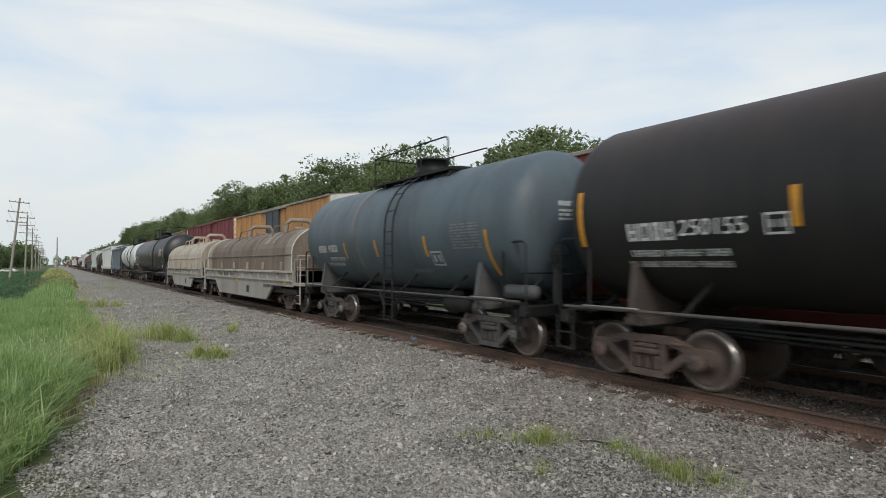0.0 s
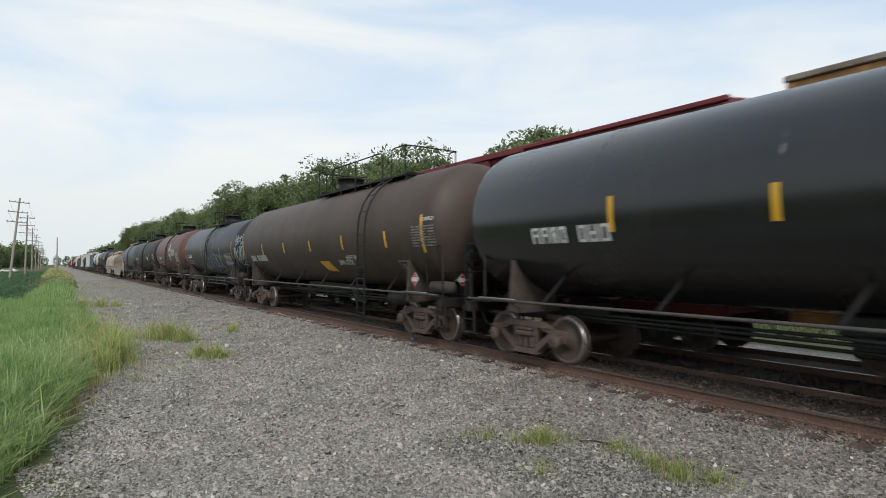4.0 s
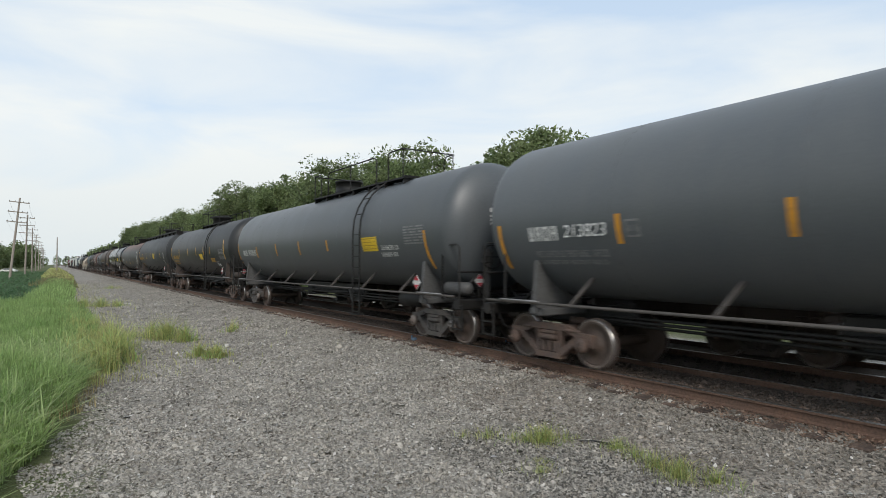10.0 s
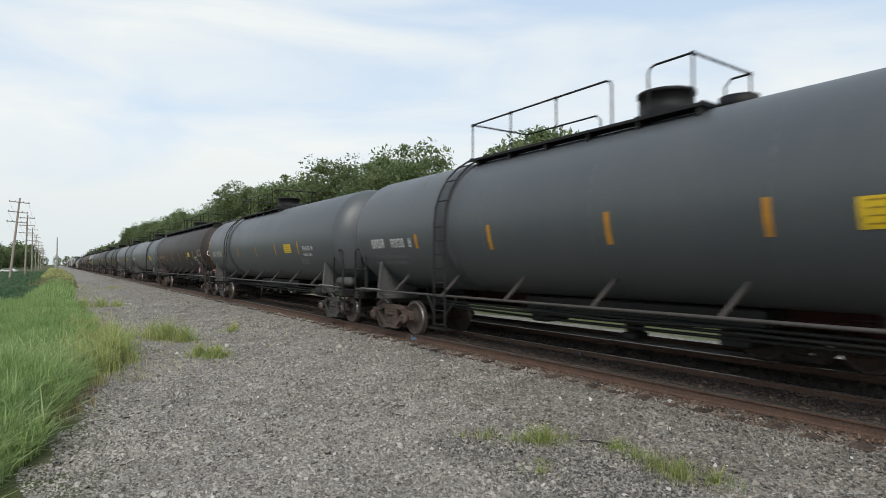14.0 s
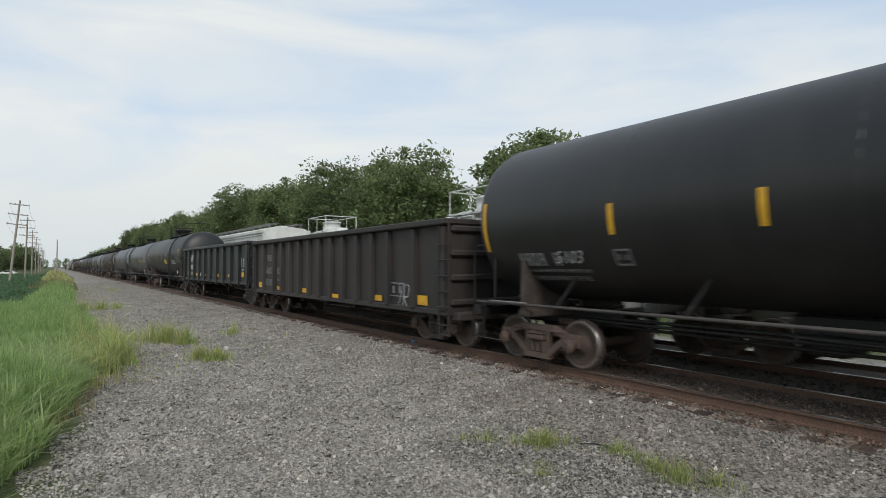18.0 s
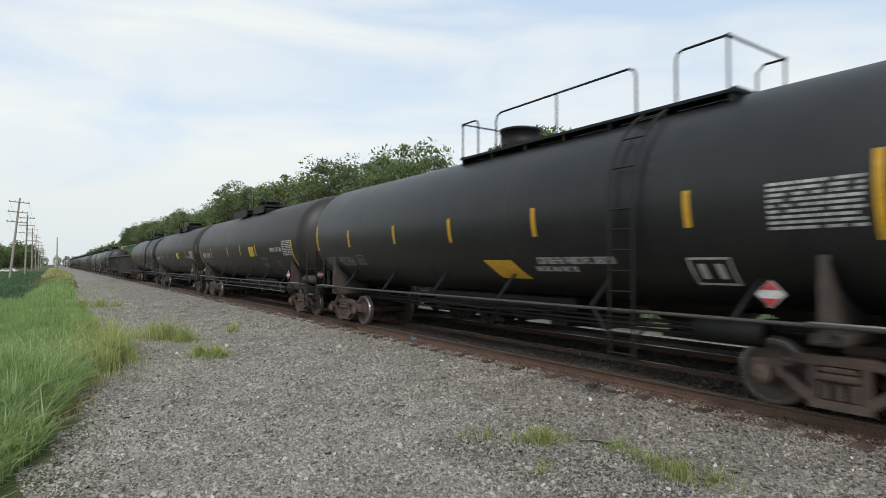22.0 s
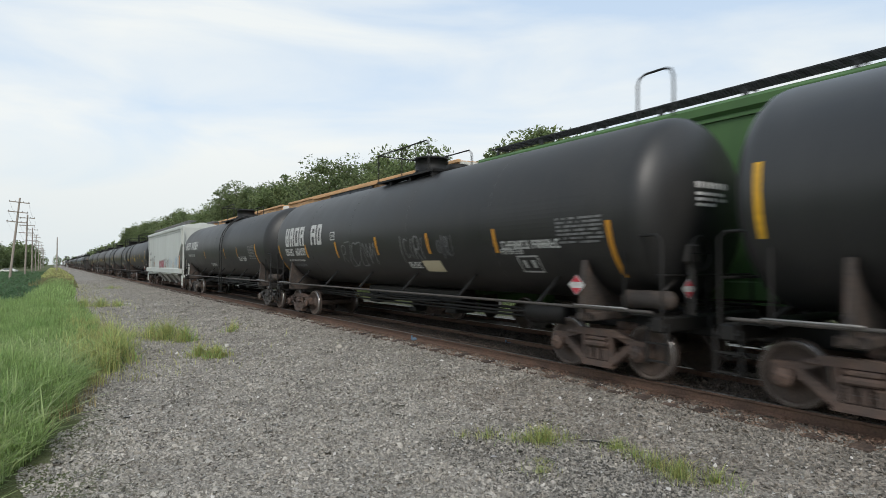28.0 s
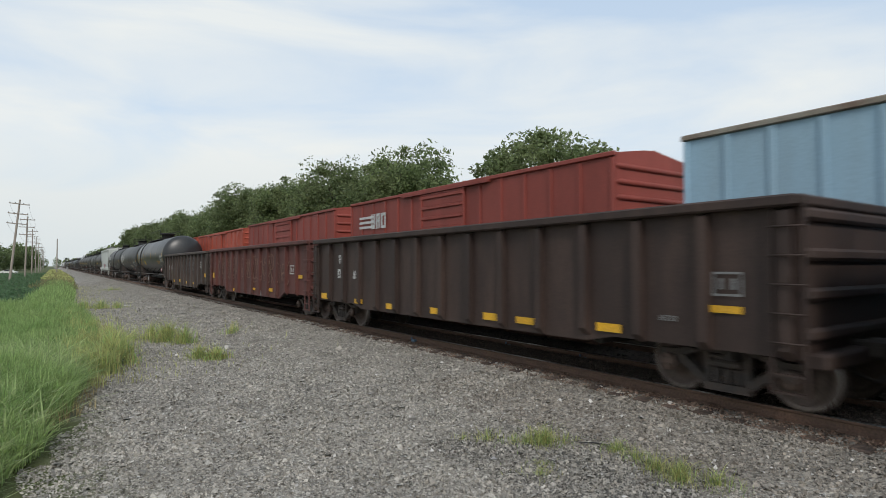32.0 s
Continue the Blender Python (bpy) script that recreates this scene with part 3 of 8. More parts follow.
def smooth_line(ctl, step=4):
    """A rounded line through the points."""
    out = []
    for i in range(len(ctl) - 1):
        p0, p1, p2, p3 = ctl[max(i - 1, 0)], ctl[i], ctl[i + 1], ctl[min(i + 2, len(ctl) - 1)]
        for j in range(step):
            t = j / step
            out.append(tuple(0.5 * (2 * b + (c - a) * t + (2 * a - 5 * b + 4 * c - d) * t * t + (3 * b - a - 3 * c + d) * t ** 3) for a, b, c, d in zip(p0, p1, p2, p3)))
    return out + [ctl[-1]]


def marks(car, side, spec, seed=1):
    """Reflectors, stencils and sprayed letters, each a part of the car. spec rows: kind and numbers along and up the side."""
    rng, strips = random.Random(seed), []
    for row in spec:
        k, a = row[0], row[1:]
        m = Mesh()
        if k == "strip":        # y, z middle, height, width, material
            y, z, h, w, mt = a
            if any(abs(y - o) < 0.6 for o in strips):
                continue
            strips.append(y)
            y = max(-side.reach, min(side.reach, y))
            side.patch(m, y - w / 2, y + w / 2, z - h / 2, z + h / 2)
            part("reflector", m, mt, car)
        elif k == "panel":      # y0, y1, z0, z1, material, lean, material of its lines
            y0, y1, z0, z1, mt = a[:5]
            side.patch(m, y0, y1, z0, z1, 0.006, a[5] if len(a) > 5 else 0.0)
            pn = part("printed_panel", m, mt, car)
            if len(a) > 6:
                q = Mesh()
                n = 4
                for i in range(n):
                    z = z0 + (z1 - z0) * (i + 0.6) / (n + 0.2)
                    side.patch(q, y0 + 0.08, y1 - 0.08, z, z + (z1 - z0) * 0.05, 0.009, 0)
                tagged(part("print_line", q, decal_ink if mt is decal_y else a[6], pn), kind="stuff")
        elif k == "line":       # y0, y1, z, height, material: writing too small to read
            y0, y1, z, h, mt = a
            p, left = y1, rng.randint(4, 8)
            while p - h * 0.4 > y0:
                w = h * rng.uniform(0.5, 0.66)
                for zz in rng.sample((0.0, 0.4, 0.8), 2):
                    side.patch(m, p - w, p, z + h * zz, z + h * (zz + 0.2))
                side.patch(m, p - w * 0.34, p, z, z + h)
                if rng.random() < 0.5:
                    side.patch(m, p - w, p - w * 0.66, z, z + h)
                left -= 1
                p -= w + h * (0.16 if left else 0.6)
                left = left or rng.randint(4, 8)
            tagged(part("stencil_line", m, mt, car), kind="stuff")
        elif k == "marks":      # y0, y1, z, height, material: a row of letter-sized bars
            y0, y1, z, h, mt = a
            p, i = y1, 0
            while p - h * 0.5 > y0:
                w = h * rng.uniform(0.5, 0.72)
                if i != 4:
                    side.patch(m, p - w, p - w + h * 0.2, z, z + h)
                    side.patch(m, p - h * 0.2, p, z, z + h)
                    for zz in rng.sample((0.0, 0.42, 0.82), 2):
                        side.patch(m, p - w, p, z + h * zz, z + h * (zz + 0.18))
                p -= w + h * 0.16
                i += 1
            tagged(part("stencil_mark", m, mt, car), kind="stuff")
        elif k == "block":      # y0, y1, z0, z1, material: a block of small print
            y0, y1, z0, z1, mt = a
            n = max(5, int((z1 - z0) / 0.062))
            for i in range(n):
                z = z0 + (z1 - z0) * i / n
                p = y1
                while p > y0 + 0.02:
                    w = min(rng.uniform(0.05, 0.22), p - y0)
                    side.patch(m, p - w, p, z, z + (z1 - z0) / n * 0.55)
                    p -= w + rng.choice((0.025, 0.025, 0.09))
            tagged(part("data_stencil", m, mt, car), kind="stuff")
        elif k == "frame":      # y0, y1, z0, z1, material: an outlined square
            y0, y1, z0, z1, mt = a
            h = 0.032
            for q in ((y0, y1, z0, z0 + h), (y0, y1, z1 - h, z1), (y0, y0 + h, z0, z1), (y1 - h, y1, z0, z1)):
                side.patch(m, *q)
            g = (y1 - y0) * 0.22
            side.patch(m, y0 + g, y0 + g * 1.7, z0 + 0.09, z1 - 0.09)
            side.patch(m, y1 - g * 1.7, y1 - g, z0 + 0.09, z1 - 0.09)
            tagged(part("consolidated_stencil", m, mt, car), kind="stuff")
        elif k == "letter":     # y, z, height, text, material
            y, z, h, txt, mt = a
            cu = bpy.data.curves.new("lettering", "FONT")
            cu.body, cu.size, cu.extrude = txt, h * 1.38, 0.002
            cu.align_x = "LEFT"
            cu.materials.append(mt)
            ob = new("lettering", cu)
            ob.parent = car
            p = side.at(y, z + h / 2, 0.012)
            ob.location = (min(p[0], side.at(y, z, 0.012)[0], side.at(y, z + h, 0.012)[0]), y, z)
            ob.rotation_euler = (math.pi / 2, 0, -math.pi / 2)
        elif k == "spray":      # y0, y1, z0, z1, material, letters
            y0, y1, z0, z1, mt, n = a
            w, hh = (y1 - y0) / n, z1 - z0
            strokes = []
            for i in range(n):
                cy, lean = y1 - w * (i + 0.5), rng.uniform(-0.25, 0.05) * w
                for g in rng.sample(GLYPHS, 2 if w > 0.4 or mt is spray_r else 1):
                    grow = rng.uniform(0.85, 1.25)
                    ctl = [(cy - (u * 0.62 * grow + rng.uniform(-0.06, 0.06)) * w + lean * v, (z0 + z1) / 2 + (v * 0.5 * grow + rng.uniform(-0.04, 0.04)) * hh) for u, v in g]
                    strokes.append((smooth_line(ctl), rng.uniform(0.018, 0.04) + 0.025 * min(hh, 1.2)))
            if mt is spray_r:
                under = Mesh()
                for i, (pts, wd) in enumerate(strokes):
                    side.ribbon(under, pts, wd * 3.6, 0.0045 + 0.0003 * i)
                tagged(part("sprayed_outline", under, ink_w, car), kind="stuff")
            for i, (pts, wd) in enumerate(strokes):
                side.ribbon(m, pts, wd * (1.7 if mt is spray_r else 0.8), 0.0105 + 0.0005 * i)
            tagged(part("sprayed_lettering", m, mt, car), kind="stuff")
        elif k == "head":       # x, z from the tank's middle, height, text, material: a letter on the rear head
            x, z, h, txt, mt = a
            cu = bpy.data.curves.new("lettering", "FONT")
            cu.body, cu.size, cu.extrude = txt, h * 1.38, 0.002
            cu.materials.append(mt)
            ob = new("lettering", cu)
            ob.parent = car
            rho = min(0.98, (x * x + z * z) / (side.r * side.r))
            turn = math.atan(0.64 * abs(x) / (side.r ** 2 * math.sqrt(1 - rho)))
            ob.location = (x - 0.03 * math.sin(turn), -side.reach - 0.06 - 0.64 * math.sqrt(1 - rho) - (0.15 if x < -1.2 else 0.05), side.zc + z - h / 2)
            ob.rotation_euler = (math.pi / 2, 0, -turn)
        elif k == "cross":      # y, z, half width, half height: a mark of paired red and blue arms
            y, z, ry, rz = a
            for name, mt, sg in (("red_arm", ink_r, -1), ("blue_arm", ink_b, 1)):
                q = Mesh()
                for sy in (-1, 1):
                    for sz in (-1, 1):
                        o = 0.13 * sg * sz
                        side.ribbon(q, [(y + sy * ry, z + sz * rz * 0.72 + o), (y + sy * 0.14, z + sz * 0.1 + o * 0.7)], 0.15, (0.012 if sg > 0 else 0.009) + 0.0006 * (sy + 1) + 0.0003 * (sz + 1))
                tagged(part(name, q, mt, car), kind="stuff")
        elif k == "logo":       # y, z, radius, material: a round mark with a split
            y, z, r, mt = a
            for g in range(8):
                u0, u1 = g * math.pi / 4 + 0.1, (g + 1) * math.pi / 4 - 0.1
                for (ra, rb) in ((0.25, 0.5), (0.62, 1.0)):
                    vs = [side.at(y + r * 0.62 * q * math.cos(u), z + r * q * math.sin(u), 0.008) for q in (ra, rb) for u in (u0, (u0 + u1) / 2, u1)]
                    m.add(vs, [(0, 1, 4, 3), (1, 2, 5, 4)])
            tagged(part("round_emblem", m, mt, car), kind="stuff")
        elif k == "placard":    # y, z, x offset
            y, z = a[:2]
            x = -(a[2] if len(a) > 2 else 1.5)
            d = 0.18
            pl = Mesh()
            pl.prism([(y - d, z), (y, z - d), (y + d, z), (y, z + d)], x, x + 0.012, "x")
            p = part("placard", pl, ink_w, car, "red and white hazard placard")
            q = Mesh()
            for s in (-1, 1):
                q.prism([(y - d * 0.62, z + s * d * 0.3), (y + d * 0.62, z + s * d * 0.3), (y, z + s * d * 0.92)], x - 0.006, x - 0.002, "x")
            tagged(part("placard_print", q, ink_r, p), kind="stuff")


def seam_ring(m, r, zc, y, w=0.09, t=0.008, seg=40):
    m.lathe([(y - w / 2, r - 0.01), (y - w / 2, r + t), (y + w / 2, r + t), (y + w / 2, r - 0.01)], "y", (0, 0, zc), seg)


def loop_rail(m, x, y0, y1, z0, z1, posts, r=0.022):
    c = 0.16
    m.tube([(x, y0, z0), (x, y0, z1 - c), (x, y0 + c * 0.3, z1 - c * 0.3), (x, y0 + c, z1), (x, y1 - c, z1), (x, y1 - c * 0.3, z1 - c * 0.3), (x, y1, z1 - c), (x, y1, z0)], r, 6)
    for i in range(1, posts):
        y = y0 + (y1 - y0) * i / posts
        m.tube([(x, y, z0), (x, y, z1)], r * 0.9, 6)


def wrap_rail(m, y0, y1, y2, z0, z1, x=0.87, r=0.021):
    """A railing along the near edge from y0 to y1, across the car there, and back along the far edge to y2."""
    s = 1 if y1 > y0 else -1
    c = 0.12
    m.tube([(-x, y0, z0), (-x, y0, z1 - c), (-x, y0 + s * c * 0.3, z1 - c * 0.3), (-x, y0 + s * c, z1), (-x, y1 - s * 0.05, z1), (-x + 0.05, y1, z1), (x - 0.05, y1, z1), (x, y1 - s * 0.05, z1),
            (x, y2 + s * c, z1), (x, y2, z1 - c), (x, y2, z0)], r, 6)
    for k, a in ((-x, y0), (x, y2)):
        n = max(1, round(abs(y1 - a) / 1.5))
        for i in range(1, n + 1):
            y = a + (y1 - a) * i / n
            m.tube([(k, y, z0), (k, y, z1)], r * 0.9, 6)
            m.lathe([(z1 - 0.05, r * 1.5), (z1 + r, r * 1.5)], "z", (k, y, 0), 6)


def tank_car(label, train, s0, length, paint, spec=(), r=1.6, zc=2.86, tank=None, base=None, ladder=0.0, top="platform", dome=-0.4, jacket=False, panel=None, bands=(), rails=(), step=False,
             rings=True, full_rail=None, rail_x=-0.72, skirt=False, seed=1, frame=None, plat=None, head=0.64, loops=(), pipes=False, group="tank cars of the near train", dome_style="plain", head_ink=None):
    """One tank car. dome, ladder: along the car; top: platform, walkway or none."""
    tank = tank or length - 0.74
    base = base or length / 2 - 2.0
    frame = frame or black_dull
    car = rail_car("tank_car", label, train, s0, length, base, group)
    half = tank / 2
    m = Mesh()
    prof = [(-half - 0.0, 0.02)]
    for i in range(1, 9):
        w = i / 8 * math.pi / 2
        prof.append((-half + head * (1 - math.cos(w)), r * math.sin(w)))
    prof += [(-y, q) for y, q in reversed(prof)]
    m.lathe(prof, "y", (0, 0, zc), 48)
    part("tank", m, paint, car)
    if rings:
        n = max(3, int(tank / 3.0))
        for i in range(1, n):
            q = Mesh()
            seam_ring(q, r, zc, -half + head + (tank - 2 * head) * i / n, 0.035, 0.0015)
            part("weld_seam", q, paint, car)
    for y, w, mt in bands:
        q = Mesh()
        seam_ring(q, r, zc, y, w, 0.007)
        part("paint_band", q, mt, car)
    if jacket:
        for y in (-half + head + 0.06, half - head - 0.06):
            q = Mesh()
            seam_ring(q, r, zc, y, 0.1, 0.025)
            part("jacket_band", q, paint, car)
    side = Side(r, zc, 1.5, half - head - (0.18 if jacket else 0.06))
    # saddles, sills and platforms at each end
    for s in (-1, 1):
        e = s * (length / 2 - 0.55)
        q = Mesh()
        q.box(0, s * (length / 2 - 1.9), 0.92, 0.42, 3.0, 0.34, 0.03)
        q.box(0, e, 1.0, 2.9, 0.22, 0.24, 0.03)
        q.box(0, e - s * 0.35, 1.14, 2.6, 0.5, 0.05)
        for k in (-1, 1):
            q.prism([(e, 1.1), (e - s * 0.1, 1.1), (e - s * 1.0, 1.75), (e - s * 0.9, 1.75)], k * 0.45 - 0.04, k * 0.45 + 0.04, "x")
        part("end_sill", q, frame, car)
        q = Mesh()
        y = s * base
        zs = zc - 0.88
        xs = math.sqrt(r * r - 0.88 * 0.88) + 0.03
        for k in (-1, 1):
            q.prism([(k * 0.2, 1.0), (k * 1.45, 1.0), (k * 1.45, 1.2), (k * xs, zs), (k * (xs - 0.25), zs - 0.1), (k * 0.6, zc - r + 0.12), (k * 0.2, zc - r + 0.02)], y - 0.035, y + 0.035, "y")
            q.prism([(k * 1.46, 1.0), (k * 1.46, 1.2), (k * (xs + 0.01), zs + 0.02), (k * (xs - 0.03), zs + 0.02), (k * 1.42, 1.2), (k * 1.42, 1.0)], y - 0.06, y + 0.06, "y")
        q.box(0, y, 1.02, 2.84, 0.36, 0.14, 0.02)
        part("saddle", q, tank_grey if paint in (grey, grey_blue) else truck_dark, car)
        q = Mesh()
        x = -1.42
        q.tube([(x, e + s * 0.1, 1.1), (x, e + s * 0.1, 2.3), (x, e, 2.38), (x, e - s * 0.5, 2.38), (x, e - s * 0.58, 2.3), (x, e - s * 0.58, 1.1)], 0.024, 6)
        q.tube([(-x, e, 1.1), (-x, e, 1.75), (x, e, 1.75)], 0.022, 6)
        q.tube([(0.0, e, 1.1), (0.0, e, 1.75)], 0.022, 6)
        part("end_handrail", q, frame, car)
        for k in (-1, 1):
            q = Mesh()
            for yy in (e - 0.18, e + 0.18):
                q.box(k * 1.4, yy, 0.72, 0.03, 0.045, 0.62)
            for z in (0.45, 0.72, 0.98):
                q.box(k * 1.4, e, z, 0.05, 0.4, 0.025)
            part("step_ladder", q, frame, car)
    q = Mesh()
    e = -(length / 2 - 0.5)
    q.box(-0.55, e, 1.7, 0.1, 0.12, 1.2, 0.02)
    q.box(-0.55, e + 0.02, 2.1, 0.3, 0.2, 0.34, 0.05)
    q.tube([(-0.55, e + 0.05, 1.95), (-0.95, e + 0.5, 1.2)], 0.03, 6)
    br = part("brake_stand", q, truck_grey, car)
    q = Mesh()
    ring = [(-0.55 + 0.28 * math.cos(j * 0.5236), e - 0.16, 2.1 + 0.28 * math.sin(j * 0.5236)) for j in range(13)]
    q.tube(ring, 0.018, 6)
    for j in range(0, 12, 3):
        q.tube([(-0.55, e - 0.12, 2.1), ring[j]], 0.012, 5)
    part("brake_wheel", q, frame, br)
    q = Mesh()
    q.tube([(-0.35, -base + 0.6, 0.95), (-0.35, base - 0.6, 0.95)], 0.03, 6)
    part("brake_pipe", q, frame, car)
    if pipes:
        for x, z in ((-1.4, 1.02), (-1.38, 0.84)):
            q = Mesh()
            q.tube([(x, -base + 0.9, z), (x, base - 0.9, z)], 0.022, 6)
            for i in range(5):
                q.box(x + 0.05, -base + 1.6 + (2 * base - 3.2) * i / 4, (z + 1.19) / 2, 0.03, 0.06, 1.19 - z)
            part("running_pipe", q, tank_grey, car)
    q = Mesh()
    q.box(0, 0.4, 1.1, 0.5, 5.2, 0.3, 0.03)
    for i, (yy, ww, zz) in enumerate(((2.5, 0.5, 0.7), (1.3, 0.9, 0.82), (-0.6, 0.7, 0.86), (-1.7, 0.5, 0.62))):
        q.box(0.1 * (i % 2), yy, (zz + 1.0) / 2, 0.7, ww, 1.0 - zz, 0.03)
    q.tube([(-0.45, -base + 1.0, 0.8), (-0.4, 2.6, 0.78), (-0.3, base - 1.0, 0.82)], 0.03, 6)
    q.tube([(-0.7, -1.9, 0.98), (-0.72, 0.4, 0.92), (-0.7, 2.8, 0.98)], 0.025, 6)
    part("brake_rigging", q, frame, car)
    for s in (-1, 1):
        q = Mesh()
        y = s * (length / 2 - 1.6)
        q.tube([(-1.49, y - 0.55, 1.22), (-1.54, y - 0.5, 1.23), (-1.54, y + 0.5, 1.23), (-1.49, y + 0.55, 1.22)], 0.018, 6)
        part("grab_bar", q, grate_m, car)
    for k in (-1, 1):
        q = Mesh()
        q.tube([(k * 1.47, -length / 2 + 0.6, 1.19), (k * 1.47, length / 2 - 0.6, 1.19)], 0.028, 8)
        part("side_rail", q, frame if k > 0 else truck_grey, car)
    n = max(2, int((2 * base - 1.6) / 2.3))
    for i in range(n + 1):
        y = -base + 1.0 + (2 * base - 2.0) * i / n
        q = Mesh()
        z1 = zc - 1.16
        x1 = -math.sqrt(max(r * r - (z1 - zc) ** 2, 0.01))
        q.tube([(-1.47, y + 0.08, 1.19), (x1 + 0.03, y - 0.14, z1)], 0.032, 4, smooth=False)
        part("brace", q, truck_grey if paint in (grey, brown_dark, black_dull) else frame, car)
    q = Mesh()
    q.lathe([(0.62, 0.16), (zc - r + 0.05, 0.26)], "z", (0, 0.3, 0), 14)
    q.box(0, 0.3, 0.6, 0.4, 0.34, 0.12, 0.02)
    part("bottom_outlet", q, frame, car)
    q = Mesh()
    y = -base + 1.5
    q.lathe([(y - 0.55, 0.02), (y - 0.5, 0.2), (y + 0.5, 0.2), (y + 0.55, 0.02)], "y", (-0.75, 0, 0.95), 14)
    q.tube([(-0.75, y + 0.5, 0.95), (-0.7, y + 1.4, 0.9), (-0.5, base - 0.8, 0.9)], 0.03, 6)
    part("brake_cylinder", q, frame, car)
    q = Mesh()
    y = -base - 1.1
    q.lathe([(y - 0.48, 0.02), (y - 0.46, 0.09), (y - 0.4, 0.15), (y + 0.4, 0.15), (y + 0.46, 0.09), (y + 0.48, 0.02)], "y", (-1.12, 0, 1.36), 16)
    part("air_reservoir", q, tank_grey if paint in (grey, grey_blue) else truck_dark, car)
    if ladder is not None:
        q = Mesh()
        for s in (-1, 1):
            pts = []
            for z in (0.5, 1.1, 1.9, zc):
                pts.append((-r - 0.12, ladder + s * 0.22, z))
            for j in range(1, 7):
                w = j / 6 * 1.35
                pts.append((-(r + 0.12) * math.cos(w), ladder + s * 0.22, zc + (r + 0.12) * math.sin(w)))
            q.tube(pts, 0.024, 6)
        for i in range(8):
            z = 0.55 + i * 0.32
            q.tube([(-r - 0.12, ladder - 0.22, z), (-r - 0.12, ladder + 0.22, z)], 0.016, 5)
        for j in range(1, 5):
            w = j / 4 * 1.25
            p = (-(r + 0.12) * math.cos(w), zc + (r + 0.12) * math.sin(w))
            q.tube([(p[0], ladder - 0.22, p[1]), (p[0], ladder + 0.22, p[1])], 0.016, 5)
        q.box(-r - 0.12, ladder, 0.47, 0.2, 0.5, 0.03)
        q.tube([(-r - 0.05, ladder + 0.6, 1.2), (-r - 0.12, ladder + 0.2, 0.75)], 0.025, 6)
        q.tube([(-r - 0.05, ladder - 0.6, 1.2), (-r - 0.12, ladder - 0.2, 0.75)], 0.025, 6)
        part("ladder", q, frame, car)
    zt = zc + r
    if top != "none":
        y0, y1 = plat or (dome - 2.2, dome + 2.2)
        if top == "walkway":
            y0, y1 = -half + 0.3, half - 0.3
        q = Mesh()
        if top == "walkway":
            px, pz, gap = -0.72, zt, 1.9
            q.box(px, (y0 + y1) / 2, pz - 0.04, 0.5, y1 - y0, 0.04)
            for i in range(int((y1 - y0) / gap) + 1):
                q.box(px, y0 + 0.1 + i * gap, pz - 0.17, 0.46, 0.05, 0.26)
            q.box(px - 0.24, (y0 + y1) / 2, pz - 0.02, 0.03, y1 - y0, 0.1)
        else:
            for k in (-1, 1):
                q.box(k * 0.71, (y0 + y1) / 2, zt - 0.075, 0.32, y1 - y0, 0.025)
                q.box(k * 0.87, (y0 + y1) / 2, zt - 0.07, 0.025, y1 - y0, 0.05)
                q.box(k * 0.56, (y0 + y1) / 2, zt - 0.07, 0.025, y1 - y0, 0.05)
                for i in range(int((y1 - y0) / 1.1) + 1):
                    q.box(k * 0.72, y0 + 0.08 + i * 1.1, zt - 0.18, 0.28, 0.04, 0.2)
            for y in (y0 + 0.04, y1 - 0.04):
                q.box(0, y, zt - 0.03, 1.7, 0.06, 0.04)
        if skirt:
            q.box(-0.8, (y0 + y1) / 2, zt - 0.15, 0.03, y1 - y0, 0.26)
        part("walkway", q, frame, car)
        for k, a, b in rails:
            q = Mesh()
            loop_rail(q, k, a, b, zt - 0.08, zt + 0.75, max(1, round((b - a) / 1.6)))
            part("handrail", q, frame, car)
        for a, b, c in loops:
            q = Mesh()
            wrap_rail(q, a, b, c, zt - 0.08, zt + 0.76)
            part("handrail", q, frame, car)
        if full_rail:
            q = Mesh()
            a, b = full_rail
            loop_rail(q, rail_x, a, b, zt - 0.15, zt + (0.8 if rail_x < 0 else 0.58), max(2, round((b - a) / 2.6)), 0.019)
            part("long_handrail", q, frame, car)
        if step:
            q = Mesh()
            for a, b in ((dome + 0.6, dome + 3.1), (dome - 2.2, dome - 0.6)):
                q.box(-0.35, (a + b) / 2, zt + 0.1, 1.3, b - a, 0.08, 0.01)
                q.box(-0.98, (a + b) / 2, zt - 0.04, 0.05, b - a, 0.34)
            part("raised_step", q, frame, car)
        q = Mesh()
        if dome_style == "bowl":
            q.lathe([(zt - 0.1, 0.46), (zt + 0.1, 0.47), (zt + 0.38, 0.53), (zt + 0.42, 0.6), (zt + 0.53, 0.6), (zt + 0.56, 0.5), (zt + 0.56, 0.1)], "z", (0, dome, 0), 26)
            for w in (0.4, 2.0, 3.5, 5.1):
                q.box(0.64 * math.sin(w), dome + 0.64 * math.cos(w), zt + 0.47, 0.12, 0.12, 0.09, 0.02)
        else:
            q.lathe([(zt - 0.12, 0.5), (zt + 0.1, 0.5), (zt + 0.1, 0.47), (zt + 0.46, 0.47), (zt + 0.46, 0.5), (zt + 0.52, 0.5), (zt + 0.54, 0.42), (zt + 0.56, 0.1)], "z", (0, dome, 0), 26)
        for i in range(8):
            w = i * 0.785
            q.box(0.5 * math.sin(w), dome + 0.5 * math.cos(w), zt + 0.08, 0.06, 0.06, 0.1)
        part("manway", q, frame if paint is not silver else paint, car)
